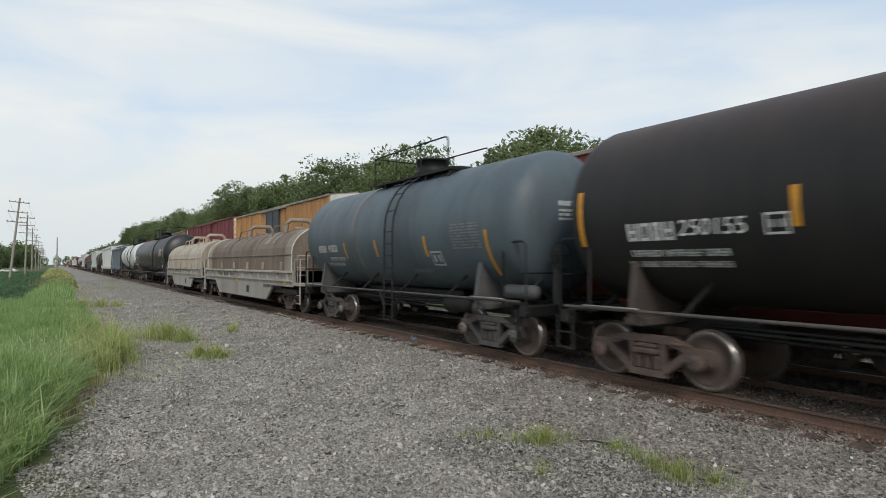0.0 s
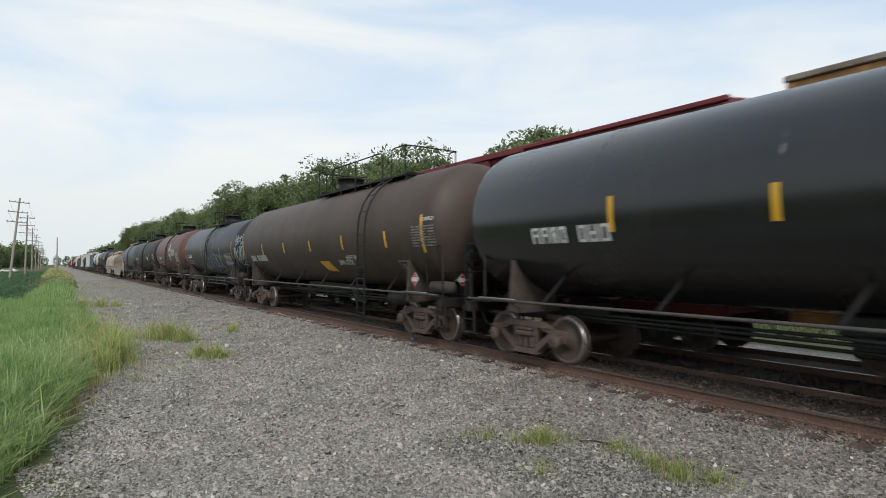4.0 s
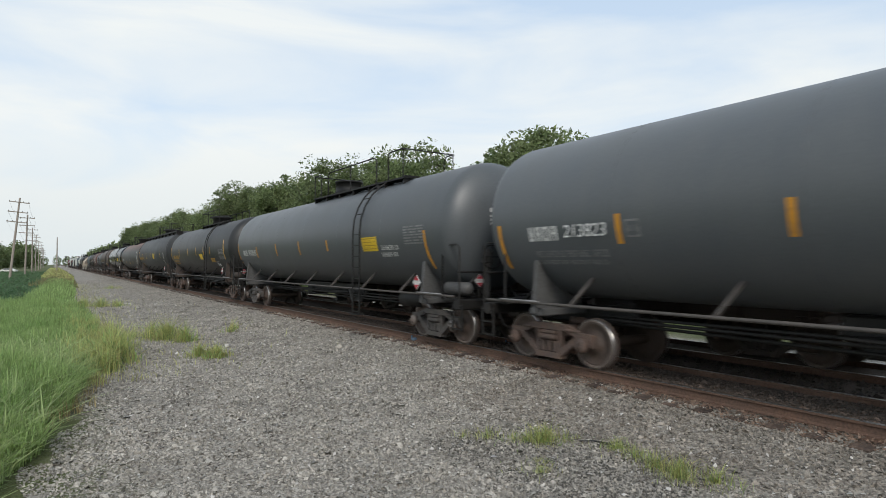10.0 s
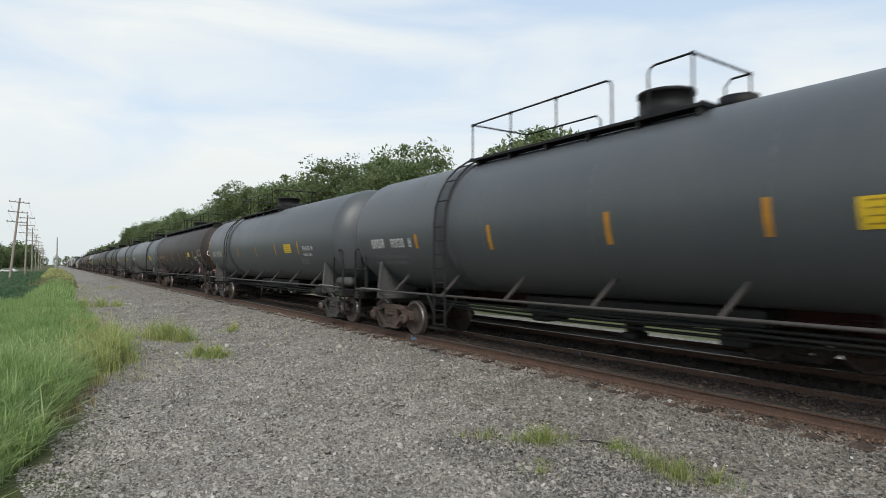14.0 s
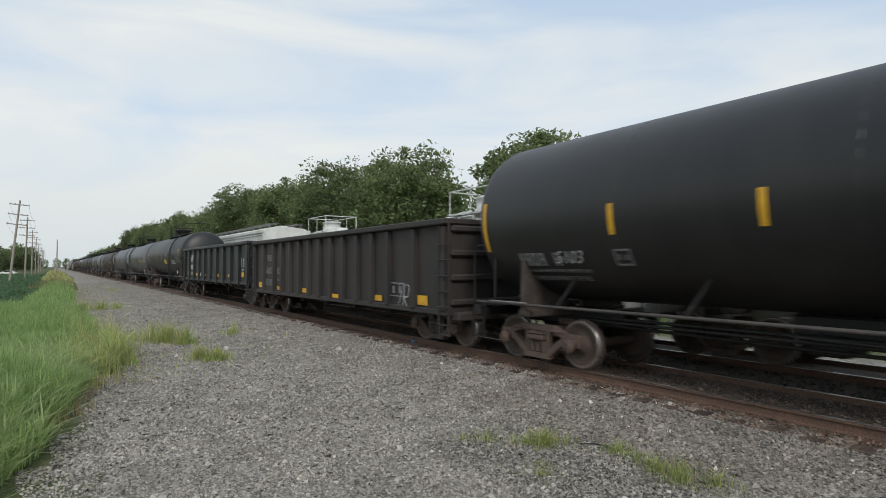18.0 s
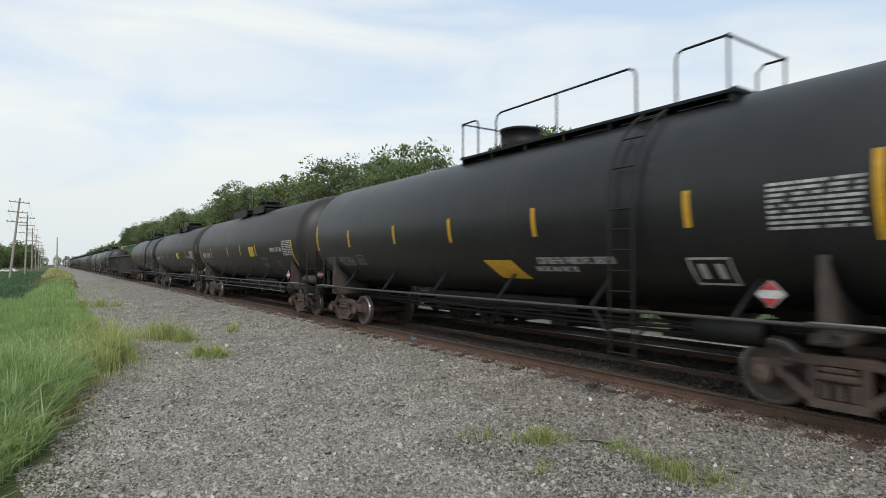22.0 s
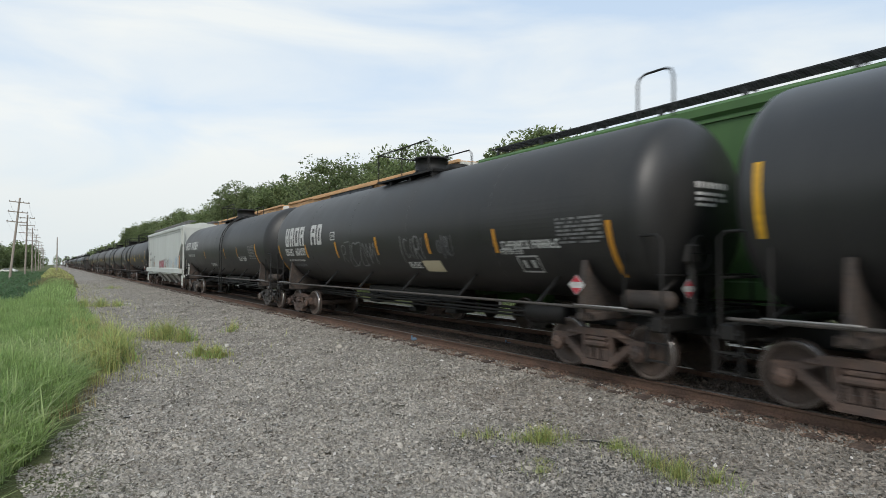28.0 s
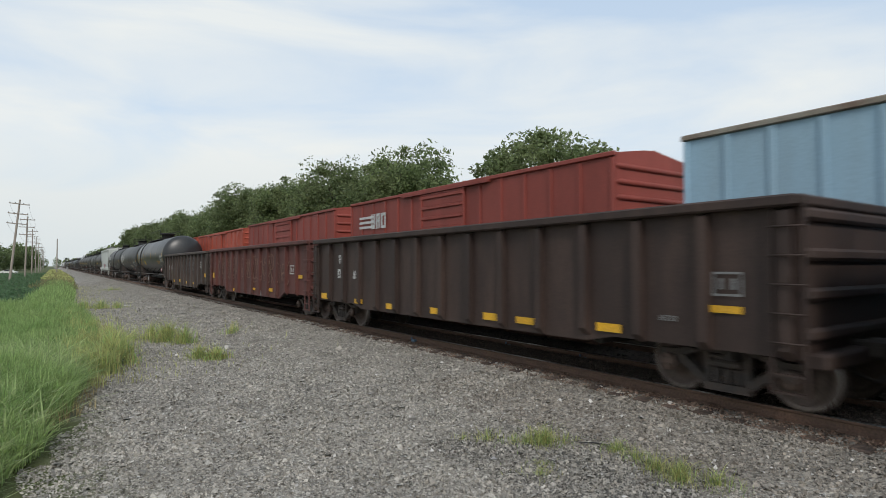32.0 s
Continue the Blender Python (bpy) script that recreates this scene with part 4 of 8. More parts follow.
        if dome_style != "bowl":
            q = Mesh()
            q.lathe([(zt - 0.08, 0.3), (zt + 0.14, 0.3), (zt + 0.16, 0.05)], "z", (0.0, dome - 1.3, 0), 18)
            part("valve_housing", q, frame, car)
    if panel:
        q = Mesh()
        y0, y1, z0, z1 = panel
        for (a, b, c, d) in ((y0, y1, z0 - 0.02, z0), (y0, y1, z1, z1 + 0.02), (y0, y0 + 0.02, z0, z1), (y1 - 0.02, y1, z0, z1)):
            side.patch(q, a, b, c, d, 0.0045)
        side.patch(q, y0, y1, z0, z1, 0.0025)
        part("jacket_patch", q, grey_dark if paint is slate_black else paint, car)
    marks(car, side, spec, seed)
    if any(row[0] == "placard" for row in spec):
        y, d = -length / 2 + 0.3, 0.15
        q = Mesh()
        q.prism([(-0.95 - d, 1.55), (-0.95, 1.55 - d), (-0.95 + d, 1.55), (-0.95, 1.55 + d)], y, y + 0.012, "y")
        pl = part("placard", q, ink_w, car, "red and white hazard placard")
        q = Mesh()
        q.box(-0.95, y + 0.03, 1.4, 0.05, 0.03, 0.5)
        part("placard_post", q, frame, pl)
        q = Mesh()
        for k in (-1, 1):
            q.prism([(-0.95 - d * 0.62, 1.55 + k * d * 0.3), (-0.95 + d * 0.62, 1.55 + k * d * 0.3), (-0.95, 1.55 + k * d * 0.92)], y - 0.006, y - 0.002, "y")
        tagged(part("placard_print", q, ink_r, pl), kind="stuff")
    if head_ink:
        q = Mesh()
        hr = random.Random(seed + len(label))
        for z0, w, hh in ((0.3, 0.95, 0.1), (0.18, 0.7, 0.05), (0.09, 0.8, 0.05), (0.0, 0.5, 0.05)):
            p = -0.55
            while p < -0.6 + w:
                d = min(hr.uniform(0.06, 0.1) if hh > 0.09 else hr.uniform(0.08, 0.2), -0.5 + w - p)
                vs = []
                for x, z in ((p, z0), (p + d, z0), (p + d, z0 + hh), (p, z0 + hh)):
                    rho = min(0.98, (x * x + z * z) / (r * r))
                    vs.append((x, -half + head - head * math.sqrt(1 - rho) - 0.012, zc + z))
                q.add(vs, [(0, 1, 2, 3)])
                p += d + 0.035
        tagged(part("head_stencil", q, head_ink, car), kind="stuff")
    return car


def gondola(label, train, s0, length, paint, top=2.72, low=0.8, ribs=13, spec=(), belly=0.0, seed=1, legs=False, group="gondola cars of the near train", load=None, wide=0.0):
    car = rail_car("gondola_car", label, train, s0, length, length / 2 - 1.6, group, "dark")
    h = length / 2 - 0.45
    W = 1.5
    for s in (-1, 1):
        q = Mesh()
        y2 = h - 3.4
        poly = [(-h, low + 0.12), (-h, top), (h, top), (h, low + 0.12)]
        if belly:
            poly = [(-h, low), (-h, top), (h, top), (h, low), (y2 + 0.6, low), (y2, low - belly), (-y2, low - belly), (-y2 - 0.6, low)]
        q.prism(poly, s * (W - 0.02), s * (W - 0.08), "x")
        side_ob = part("side_wall", q, paint, car)
        z0 = low - belly * 0.2
        for i in range(ribs + 1):
            y = -h + 0.12 + (2 * h - 0.24) * i / ribs
            if wide and 0 < i < ribs:   # two broad panels at each end
                e = h - 0.12
                y = -e + wide * i if i < 3 else e - wide * (ribs - i) if i > ribs - 3 else -e + 2 * wide + (2 * e - 4 * wide) * (i - 2) / (ribs - 4)
            bz = low - belly if abs(y) < y2 else z0
            if legs:
                bz = low - 0.16
            q = Mesh()
            q.prism([(s * (W - 0.02), bz), (s * (W + 0.1), bz + 0.12), (s * (W + 0.1), top - 0.1), (s * (W - 0.02), top - 0.06)], y - 0.075, y + 0.075, "y")
            part("side_post", q, paint, side_ob)
        q = Mesh()
        q.box(s * (W + 0.03), 0, top + 0.02, 0.24, 2 * h + 0.06, 0.15, 0.025)
        part("top_chord", q, paint, car)
        if not belly:
            q = Mesh()
            q.box(s * (W - 0.01), 0, low + 0.06, 0.12, 2 * h, 0.14, 0.02)
            part("side_sill", q, paint, car)
        q = Mesh()
        q.box(0, s * h, (top + low) / 2, 2 * W - 0.1, 0.06, top - low)
        end = part("end_wall", q, paint, car)
        for i in range(4):
            z = low + 0.3 + (top - low - 0.45) * i / 3
            q = Mesh()
            q.box(0, s * (h + 0.06), z, 2 * W - 0.05, 0.14, 0.16, 0.04)
            part("end_rib", q, paint, end)
        q = Mesh()
        q.box(0, s * h, top + 0.02, 2 * W + 0.2, 0.2, 0.14, 0.025)
        part("end_chord", q, paint, car)
        q = Mesh()
        q.box(0, s * (h + 0.12), low - 0.02, 2.8, 0.3, 0.2, 0.03)
        part("end_sill", q, paint, car)
        for k in (-1, 1):
            q = Mesh()
            yy = s * (h - 0.1)
            for i in range(5):
                z = low + 0.2 + i * 0.36
                q.tube([(k * (W + 0.06), yy - 0.2, z), (k * (W + 0.13), yy - 0.18, z), (k * (W + 0.13), yy + 0.18, z), (k * (W + 0.06), yy + 0.2, z)], 0.014, 5)
            for dy in (-0.2, 0.2):
                q.box(k * (W + 0.06), yy + dy, (0.33 + top) / 2, 0.03, 0.045, top - 0.33)
            for z in (0.36, 0.58):
                q.box(k * (W + 0.04), yy, z, 0.06, 0.42, 0.025)
            part("corner_ladder", q, paint, car)
    q = Mesh()
    q.box(0, 0, low + 0.1, 2 * W - 0.1, 2 * h, 0.1)
    q.box(0, 0, low - 0.1, 0.5, 2 * h, 0.36, 0.03)
    for i in range(7):
        q.box(0, -h + 1 + (2 * h - 2) * i / 6, low - 0.06, 2.6, 0.14, 0.2)
    part("floor", q, steel_dark, car)
    if load:
        load(car, h, top)
    marks(car, Side(0, 0, W + 0.005), spec, seed)
    return car


def covered_hopper(label, train, s0, length, paint, eave=4.55, spec=(), bays=4, seed=1, trim=None, group="hopper cars", roofed=None):
    """A covered hopper with sloping end sheets, hopper outlets and a roof walkway."""
    car = rail_car("hopper_car", label, train, s0, length, length / 2 - 2.6, group)
    h = length / 2 - 0.5
    W, low = 1.56, 1.27
    trim = trim or paint
    for s in (-1, 1):
        q = Mesh()
        c1, c2 = h - 1.25, h - 1.1
        poly = [(-c1, low), (c1, low), (c1, low + 0.35), (c2, low + 1.18), (h, low + 2.12), (h, eave), (-h, eave), (-h, low + 2.12), (-c2, low + 1.18), (-c1, low + 0.35)]
        q.prism(poly, s * W, s * (W - 0.05), "x")
        part("side_sheet", q, paint, car)
        q = Mesh()
        q.box(s * (W + 0.03), 0, low + 0.15, 0.16, 2 * h + 0.5, 0.36, 0.025)
        q.box(s * (W + 0.01), 0, low - 0.09, 0.1, 2 * h - 1.6, 0.04)
        part("side_sill", q, trim, car)
        q = Mesh()
        q.box(s * (W - 0.03), 0, eave - 0.02, 0.2, 2 * h + 0.1, 0.3, 0.07)
        q.box(s * (W + 0.02), 0, eave - 0.24, 0.05, 2 * h + 0.04, 0.05)
        part("roof_chord", q, trim, car)
        q = Mesh()
        q.prism([(s * h, eave), (s * h, eave - 1.2), (s * (h - 1.9), low + 0.3), (s * (h - 1.95), low + 0.3), (s * (h - 0.06), eave - 1.2), (s * (h - 0.06), eave)], -W + 0.05, W - 0.05, "x")
        part("end_slope_sheet", q, paint, car)
        for k in (-1, 1):
            q = Mesh()
            q.box(k * (W - 0.12), s * (h + 0.1), (low + eave) / 2 - 0.1, 0.07, 0.07, eave - low, 0.01)
            q.box(k * (W - 0.12), s * (h + 0.34), (low + eave) / 2 - 0.1, 0.05, 0.05, eave - low, 0.01)
            for i in range(9):
                q.tube([(k * (W - 0.12), s * (h + 0.1), low + 0.1 + i * 0.36), (k * (W - 0.12), s * (h + 0.34), low + 0.1 + i * 0.36)], 0.016, 5)
            q.box(k * (W - 0.05), s * (h + 0.05), 0.75, 0.04, 0.05, 0.7)
            q.box(k * (W - 0.05), s * (h + 0.4), 0.75, 0.04, 0.05, 0.7)
            for z in (0.45, 0.72, 0.98):
                q.box(k * (W - 0.05), s * (h + 0.22), z, 0.06, 0.4, 0.03)
            part("end_ladder", q, trim, car)
        q = Mesh()
        q.box(0, s * (h + 0.25), 1.05, 3.0, 0.9, 0.14, 0.02)
        q.box(0, s * (h - 0.6), 0.92, 0.44, 2.6, 0.34, 0.03)
        for k in (-1, 1):
            q.box(k * 1.0, s * (h - 0.1), 1.75, 0.12, 0.12, 1.3)
        part("end_platform", q, trim, car)
    q = Mesh()
    q.prism([(-W + 0.04, eave), (W - 0.04, eave), (W - 0.35, eave + 0.22), (0.4, eave + 0.3), (-0.4, eave + 0.3), (-W + 0.35, eave + 0.22)], -h, h, "y")
    part("roof", q, roofed or paint, car)
    q = Mesh()
    for s in (-1, 1):
        for k in range(7):
            q.box(s * (0.56 + 0.085 * k), 0, eave + 0.5, 0.028, 2 * h, 0.03)
        for i in range(int(2 * h / 0.35)):
            q.box(s * 0.82, -h + 0.2 + 0.35 * i, eave + 0.5, 0.55, 0.03, 0.03)
        for i in range(10):
            y = -h + 0.3 + (2 * h - 0.6) * i / 9
            q.box(s * 1.02, y, eave + 0.3, 0.06, 0.1, 0.44)
            q.box(s * 0.82, y, eave + 0.46, 0.5, 0.06, 0.05)
    tagged(part("roof_walkway", q, grate_m if not roofed else roofed, car), kind="stuff")
    q = Mesh()
    q.box(0, 0, eave + 0.36, 0.55, 2 * h - 1.2, 0.12, 0.04)
    part("hatch_trough", q, trim, car)
    for i in range(bays):
        y = -h + 2.9 + (2 * h - 5.8) * (i + 0.5) / bays
        w = (2 * h - 5.8) / bays * 0.5
        q = Mesh()
        vs = [(sx * a, y + sy * b, z) for z, a, b in ((low + 0.1, W - 0.1, w), (0.55, 0.75, w * 0.35), (0.35, 0.7, w * 0.33)) for sx, sy in ((-1, -1), (1, -1), (1, 1), (-1, 1))]
        fs = [(0, 1, 2, 3), (11, 10, 9, 8)] + [(r * 4 + j, r * 4 + (j + 1) % 4, r * 4 + 4 + (j + 1) % 4, r * 4 + 4 + j) for r in range(2) for j in range(4)]
        q.add(vs, fs)
        # bay colours hold both grime and the painted shade of the underside
        hp = part("hopper_bay", q, bay_m if paint is hopper_p else shaded_grime_m, car)
        q = Mesh()
        q.box(0, y, 0.34, 1.7, w * 0.9, 0.14, 0.02)
        q.tube([(-1.0, y, 0.36), (1.0, y, 0.36)], 0.05, 8)
        part("outlet_gate", q, truck_m, hp)
    q = Mesh()
    q.box(0, 0, 0.98, 0.4, 2 * h, 0.2, 0.02)
    part("centre_sill", q, steel_dark, car)
    marks(car, Side(0, 0, W + 0.006), spec, seed)
    return car


def boxcar(label, train, s0, length, paint, eave=4.4, peak=0.2, spec=(), door=None, door_at=0.0, door_w=3.0, ribs=14, end_paint=None, roof=None, seed=1, end_top=None,
           group="boxcars of the far train", smooth_side=False, louvre=False, gap=0.55, door_spec=()):
    car = rail_car("boxcar", label, train, s0, length, length / 2 - 2.6, group)
    h, W, low = length / 2 - gap, 1.55, 1.05
    roof = roof or paint
    for s in (-1, 1):
        q = Mesh()
        q.box(s * (W - 0.04), 0, (low + eave) / 2, 0.08, 2 * h, eave - low)
        wall = part("side_wall", q, paint, car)
        n = ribs
        for i in range(n + 1):
            y = -h + 0.06 + (2 * h - 0.12) * i / n
            if abs(y - door_at) < door_w / 2 + 0.1:
                continue
            q = Mesh()
            q.box(s * (W + 0.02), y, (low + eave) / 2, 0.05 if not smooth_side else 0.016, 0.11, eave - low - 0.1, 0.008)
            part("side_post", q, paint, wall)
        q = Mesh()
        q.box(s * (W + 0.05), door_at, (low + eave) / 2, 0.08, door_w, eave - low - 0.2, 0.015)
        dr = part("sliding_door", q, door or paint, car)
        q = Mesh()
        if louvre:
            for i in range(9):
                q = Mesh()
                q.box(s * (W + 0.1), door_at, low + 0.35 + (eave - low - 0.6) * i / 8, 0.05, door_w - 0.15, 0.12, 0.03)
                part("louvre", q, door or paint, dr)
            q = Mesh()
            q.box(s * (W + 0.1), door_at + door_w * 0.47, (low + eave) / 2, 0.06, 0.1, eave - low - 0.3, 0.01)
        else:
            for i in range(3):
                q.box(s * (W + 0.1), door_at + (i - 1) * door_w * 0.47, (low + eave) / 2, 0.06, 0.12, eave - low - 0.3, 0.01)
            for i in range(2):
                q.box(s * (W + 0.1), door_at, low + 0.9 + i * 1.2, 0.05, door_w - 0.1, 0.1, 0.01)
        part("door_rib", q, door or paint, dr)
        q = Mesh()
        q.box(s * (W + 0.09), door_at, eave - 0.06, 0.1, door_w * 2, 0.07)
        part("door_track", q, roof, car)
        q = Mesh()
        q.box(s * (W + 0.01), 0, eave + 0.03, 0.12, 2 * h + 0.08, 0.12, 0.02)
        part("roof_edge", q, roof, car)
        q = Mesh()
        q.box(s * (W - 0.02), 0, low - 0.05, 0.1, 2 * h, 0.22, 0.02)
        part("side_sill", q, paint, car)
        q = Mesh()
        q.prism([(-W + 0.02, low - 0.1), (W - 0.02, low - 0.1), (W - 0.02, eave), (0, eave + peak), (-W + 0.02, eave)], s * h, s * (h - 0.06), "y")
        end = part("end_wall", q, end_paint or paint, car)
        for i in range(9):
            z = low + 0.25 + (eave - low - 0.5) * i / 8
            q = Mesh()
            q.lathe([(-W + 0.06, 0.02), (-W + 0.16, 0.07), (W - 0.16, 0.07), (W - 0.06, 0.02)], "x", (0, s * h, z), 10)
            part("end_corrugation", q, end_paint or paint, end)
        if end_top:
            q = Mesh()
            q.prism([(-W + 0.02, eave - 0.35), (W - 0.02, eave - 0.35), (W - 0.02, eave + 0.02), (0, eave + peak + 0.02), (-W + 0.02, eave + 0.02)], s * (h + 0.004), s * (h + 0.03), "y")
            part("end_cap", q, end_top, end)
        q = Mesh()
        for k in (-1, 1):
            for i in range(6):
                z = low + i * 0.42
                q.tube([(k * (W + 0.02), s * (h - 0.1), z), (k * (W + 0.08), s * (h - 0.1), z), (k * (W + 0.08), s * (h - 0.5), z), (k * (W + 0.02), s * (h - 0.5), z)], 0.014, 5)
        part("grab_iron", q, paint, car)
    q = Mesh()
    q.prism([(-W, eave + 0.05), (0, eave + peak + 0.05), (W, eave + 0.05), (W, eave), (-W, eave)], -h, h, "y")
    rf = part("roof", q, roof, car)
    for i in range(11):
        y = -h + 0.3 + (2 * h - 0.6) * i / 10
        q = Mesh()
        q.prism([(-W, eave + 0.05), (0, eave + peak + 0.05), (W, eave + 0.05), (W, eave + 0.09), (0, eave + peak + 0.1), (-W, eave + 0.09)], y - 0.05, y + 0.05, "y")
        part("roof_rib", q, roof, rf)
    q = Mesh()
    q.box(0, 0, low - 0.1, 0.6, 2 * h + 0.5, 0.36, 0.03)
    q.box(0, 0, low - 0.02, 2.9, 2 * h, 0.06)
    for i in range(9):
        q.box(0, -h + 1 + (2 * h - 2) * i / 8, low - 0.12, 2.8, 0.12, 0.18)
    part("underframe", q, steel_dark, car)
    marks(car, Side(0, 0, W + (0.05 if not smooth_side else 0.03)), spec, seed)
    marks(car, Side(0, 0, W + 0.095), door_spec, seed)
    return car


def coil_car(label, train, s0, length, paint, hood, cap, seed=1):
    """A coil-steel car: deep-bellied sides under one rounded hood."""
    car = rail_car("coil_car", label, train, s0, length, length / 2 - 2.3, "coil cars of the near train")
    h = length / 2 - 0.8
    W = 1.5
    for s in (-1, 1):
        q = Mesh()
        b = h - 3.2
        q.prism([(-h, 1.05), (-h, 1.62), (h, 1.62), (h, 1.05), (b + 0.9, 1.05), (b, 0.42), (-b, 0.42), (-b - 0.9, 1.05)], s * W, s * (W - 0.08), "x")
        part("side_girder", q, paint, car)
        q = Mesh()
        q.box(s * (W + 0.02), 0, 1.62, 0.16, 2 * h, 0.1, 0.02)
        q.box(s * (W + 0.02), 0, 1.28, 0.1, 2 * h, 0.06)
        for i in range(12):
            q.box(s * (W + 0.02), -h + 0.4 + (2 * h - 0.8) * i / 11, 1.45, 0.1, 0.06, 0.3)
        part("side_ledge", q, paint, car)
        q = Mesh()
        q.box(0, s * (h + 0.35), 1.15, 2.9, 0.75, 0.12, 0.02)
        q.box(0, s * (h + 0.2), 0.92, 0.44, 1.5, 0.34, 0.03)
        part("end_platform", q, paint, car)
        q = Mesh()
        for k in (-1, 1):
            q.tube([(k * 1.42, s * (h + 0.65), 0.4), (k * 1.42, s * (h + 0.65), 2.1), (k * 1.42, s * (h + 0.1), 2.1), (k * 1.42, s * (h + 0.1), 1.2)], 0.024, 6)
            for z in (0.45, 0.75, 1.5, 1.8):
                q.tube([(k * 1.42, s * (h + 0.3), z), (k * 1.42, s * (h + 0.65), z)], 0.02, 5)
        part("end_handrail", q, paint, car)
    q = Mesh()
    n = 14
    arc = [(-W + 0.06, 1.66)] + [(-(W - 0.06) * math.cos(math.pi * i / n), 2.35 + 1.1 * math.sin(math.pi * i / n)) for i in range(n + 1)] + [(W - 0.06, 1.66)]

    def swell(k):
        return [(a[0] * k, 1.66 + (a[1] - 1.66) * k) for a in arc]
    q.prism(arc, -h + 0.15, h - 0.15, "y")
    hd = part("hood", q, hood, car, "long rounded steel hood, stained brown")
    for s in (-1, 1):
        q = Mesh()
        q.prism(swell(1.006), s * (h - 0.15), s * (h - 1.0), "y")
        part("hood_end", q, cap, hd, "paler end section of the hood")
    for i in range(7):
        y = -h + 0.2 + (2 * h - 0.4) * i / 6
        q = Mesh()
        q.prism(swell(1.014), y - 0.04, y + 0.04, "y")
        part("hood_rib", q, hood if i % 6 else white_p, hd)
    for s in (-1, 1):
        q = Mesh()
        q.box(s * (W - 0.05), 0, 2.3, 0.05, 2 * h - 0.34, 0.07, 0.015)
        part("hood_seam", q, hood, hd)
        for i in range(6):
            y = -h + 1.3 + (2 * h - 2.6) * i / 5
            q = Mesh()
            q.box(s * (W - 0.02), y, 1.85, 0.1, 0.16, 0.34, 0.03)
            part("hood_guide", q, cap, hd)
    for y in (-h * 0.55, h * 0.2):
        q = Mesh()
        q.tube([(-0.62, y, 3.25), (-0.56, y, 3.72), (-0.4, y, 3.88), (0.4, y, 3.88), (0.56, y, 3.72), (0.62, y, 3.25)], 0.1, 8)
        q.box(0, y, 3.5, 0.5, 0.3, 0.16, 0.04)
        part("lifting_lug", q, cap, hd)
        q = Mesh()
        q.tube([(-1.0, y - 0.75, 3.05), (-0.9, y - 0.6, 3.6), (-0.9, y + 0.6, 3.6), (-1.0, y + 0.75, 3.05)], 0.03, 6)
        q.tube([(-0.9, y - 0.6, 3.6), (-0.3, y, 3.86)], 0.03, 6)
        part("hood_railing", q, hood, hd)
    rng = random.Random(seed)
    for i in range(9):
        y, k0 = rng.uniform(-h + 0.8, h - 0.8), rng.randint(3, 6)
        q = Mesh()
        vs = []
        for j in range(k0, k0 + 3):
            a = swell(1.004)[j]
            vs += [(a[0], y + 0.02 * j, a[1]), (a[0], y + 0.05 + 0.02 * j, a[1])]
        q.add(vs, [(0, 1, 3, 2), (2, 3, 5, 4)])
        part("scrape_mark", q, ink_w, hd)
    for s in (-1, 1):
        q = Mesh()
        q.tube([(-1.3, s * (h + 0.05), 1.2), (-1.3, s * (h + 0.05), 2.25), (1.3, s * (h + 0.05), 2.25), (1.3, s * (h + 0.05), 1.2)], 0.025, 6)
        for z in (1.5, 1.8, 2.1):
            q.tube([(-1.3, s * (h + 0.05), z), (-0.9, s * (h + 0.05), z)], 0.018, 5)
        q.tube([(-0.9, s * (h + 0.05), 1.2), (-0.9, s * (h + 0.05), 2.25)], 0.025, 6)
        part("end_ladder", q, paint, car)
    q = Mesh()
    q.box(0, 0, 0.85, 2.7, 2 * h, 0.2, 0.03)
    part("deck", q, steel_dark, car)
    marks(car, Side(0, 0, W + 0.01), [("line", -h + 1.2, -h + 3.5, 0.95, 0.12, ink_k), ("panel", -1.6, -1.2, 0.62, 0.95, ink_k), ("line", 1, 4, 1.36, 0.14, ink_g), ("strip", -h + 0.8, 1.2, 0.1, 0.4, refl_y), ("strip", 0.5, 1.15, 0.1, 0.4, refl_y)], seed)
    return car


def locomotive(train, s0, length, paint):
    """The distant leading unit, seen from behind with its lights lit."""
    car = rail_car("locomotive", "distant dark diesel locomotive with lit lamps", train, s0, length, length / 2 - 3.2, "")
    h = length / 2 - 0.8
    q = Mesh()
    q.box(0, 0, 1.35, 3.0, 2 * h, 0.3, 0.04)
    part("frame", q, steel_dark, car)
    q = Mesh()
    q.box(0, -1.2, 3.0, 1.9, 2 * h - 5.2, 3.0, 0.12)
    part("hood", q, paint, car)
    q = Mesh()
    q.box(0, h - 2.4, 3.05, 2.9, 2.6, 3.1, 0.15)
    cab = part("cab", q, paint, car)
    for k in (-1, 1):
        q = Mesh()
        q.box(k * 1.46, h - 2.4, 3.7, 0.05, 1.2, 0.7)
        part("window", q, glass_m, cab)
    q = Mesh()
    q.box(0, h - 0.6, 2.2, 1.7, 1.2, 1.6, 0.15)
    part("nose", q, paint, car)
    for k in (-0.2, 0.2):
        q = Mesh()
        q.lathe([(-h + 1.32, 0.02), (-h + 1.3, 0.16), (-h + 1.38, 0.16)], "y", (k, 0, 4.2), 12)
        part("headlight", q, lamp_w, car)
    for k in (-0.7, 0.7):
        q = Mesh()
        q.lathe([(-h + 1.32, 0.02), (-h + 1.3, 0.12), (-h + 1.38, 0.12)], "y", (k, 0, 3.6), 12)
        part("marker_light", q, lamp_r, car)
    return car


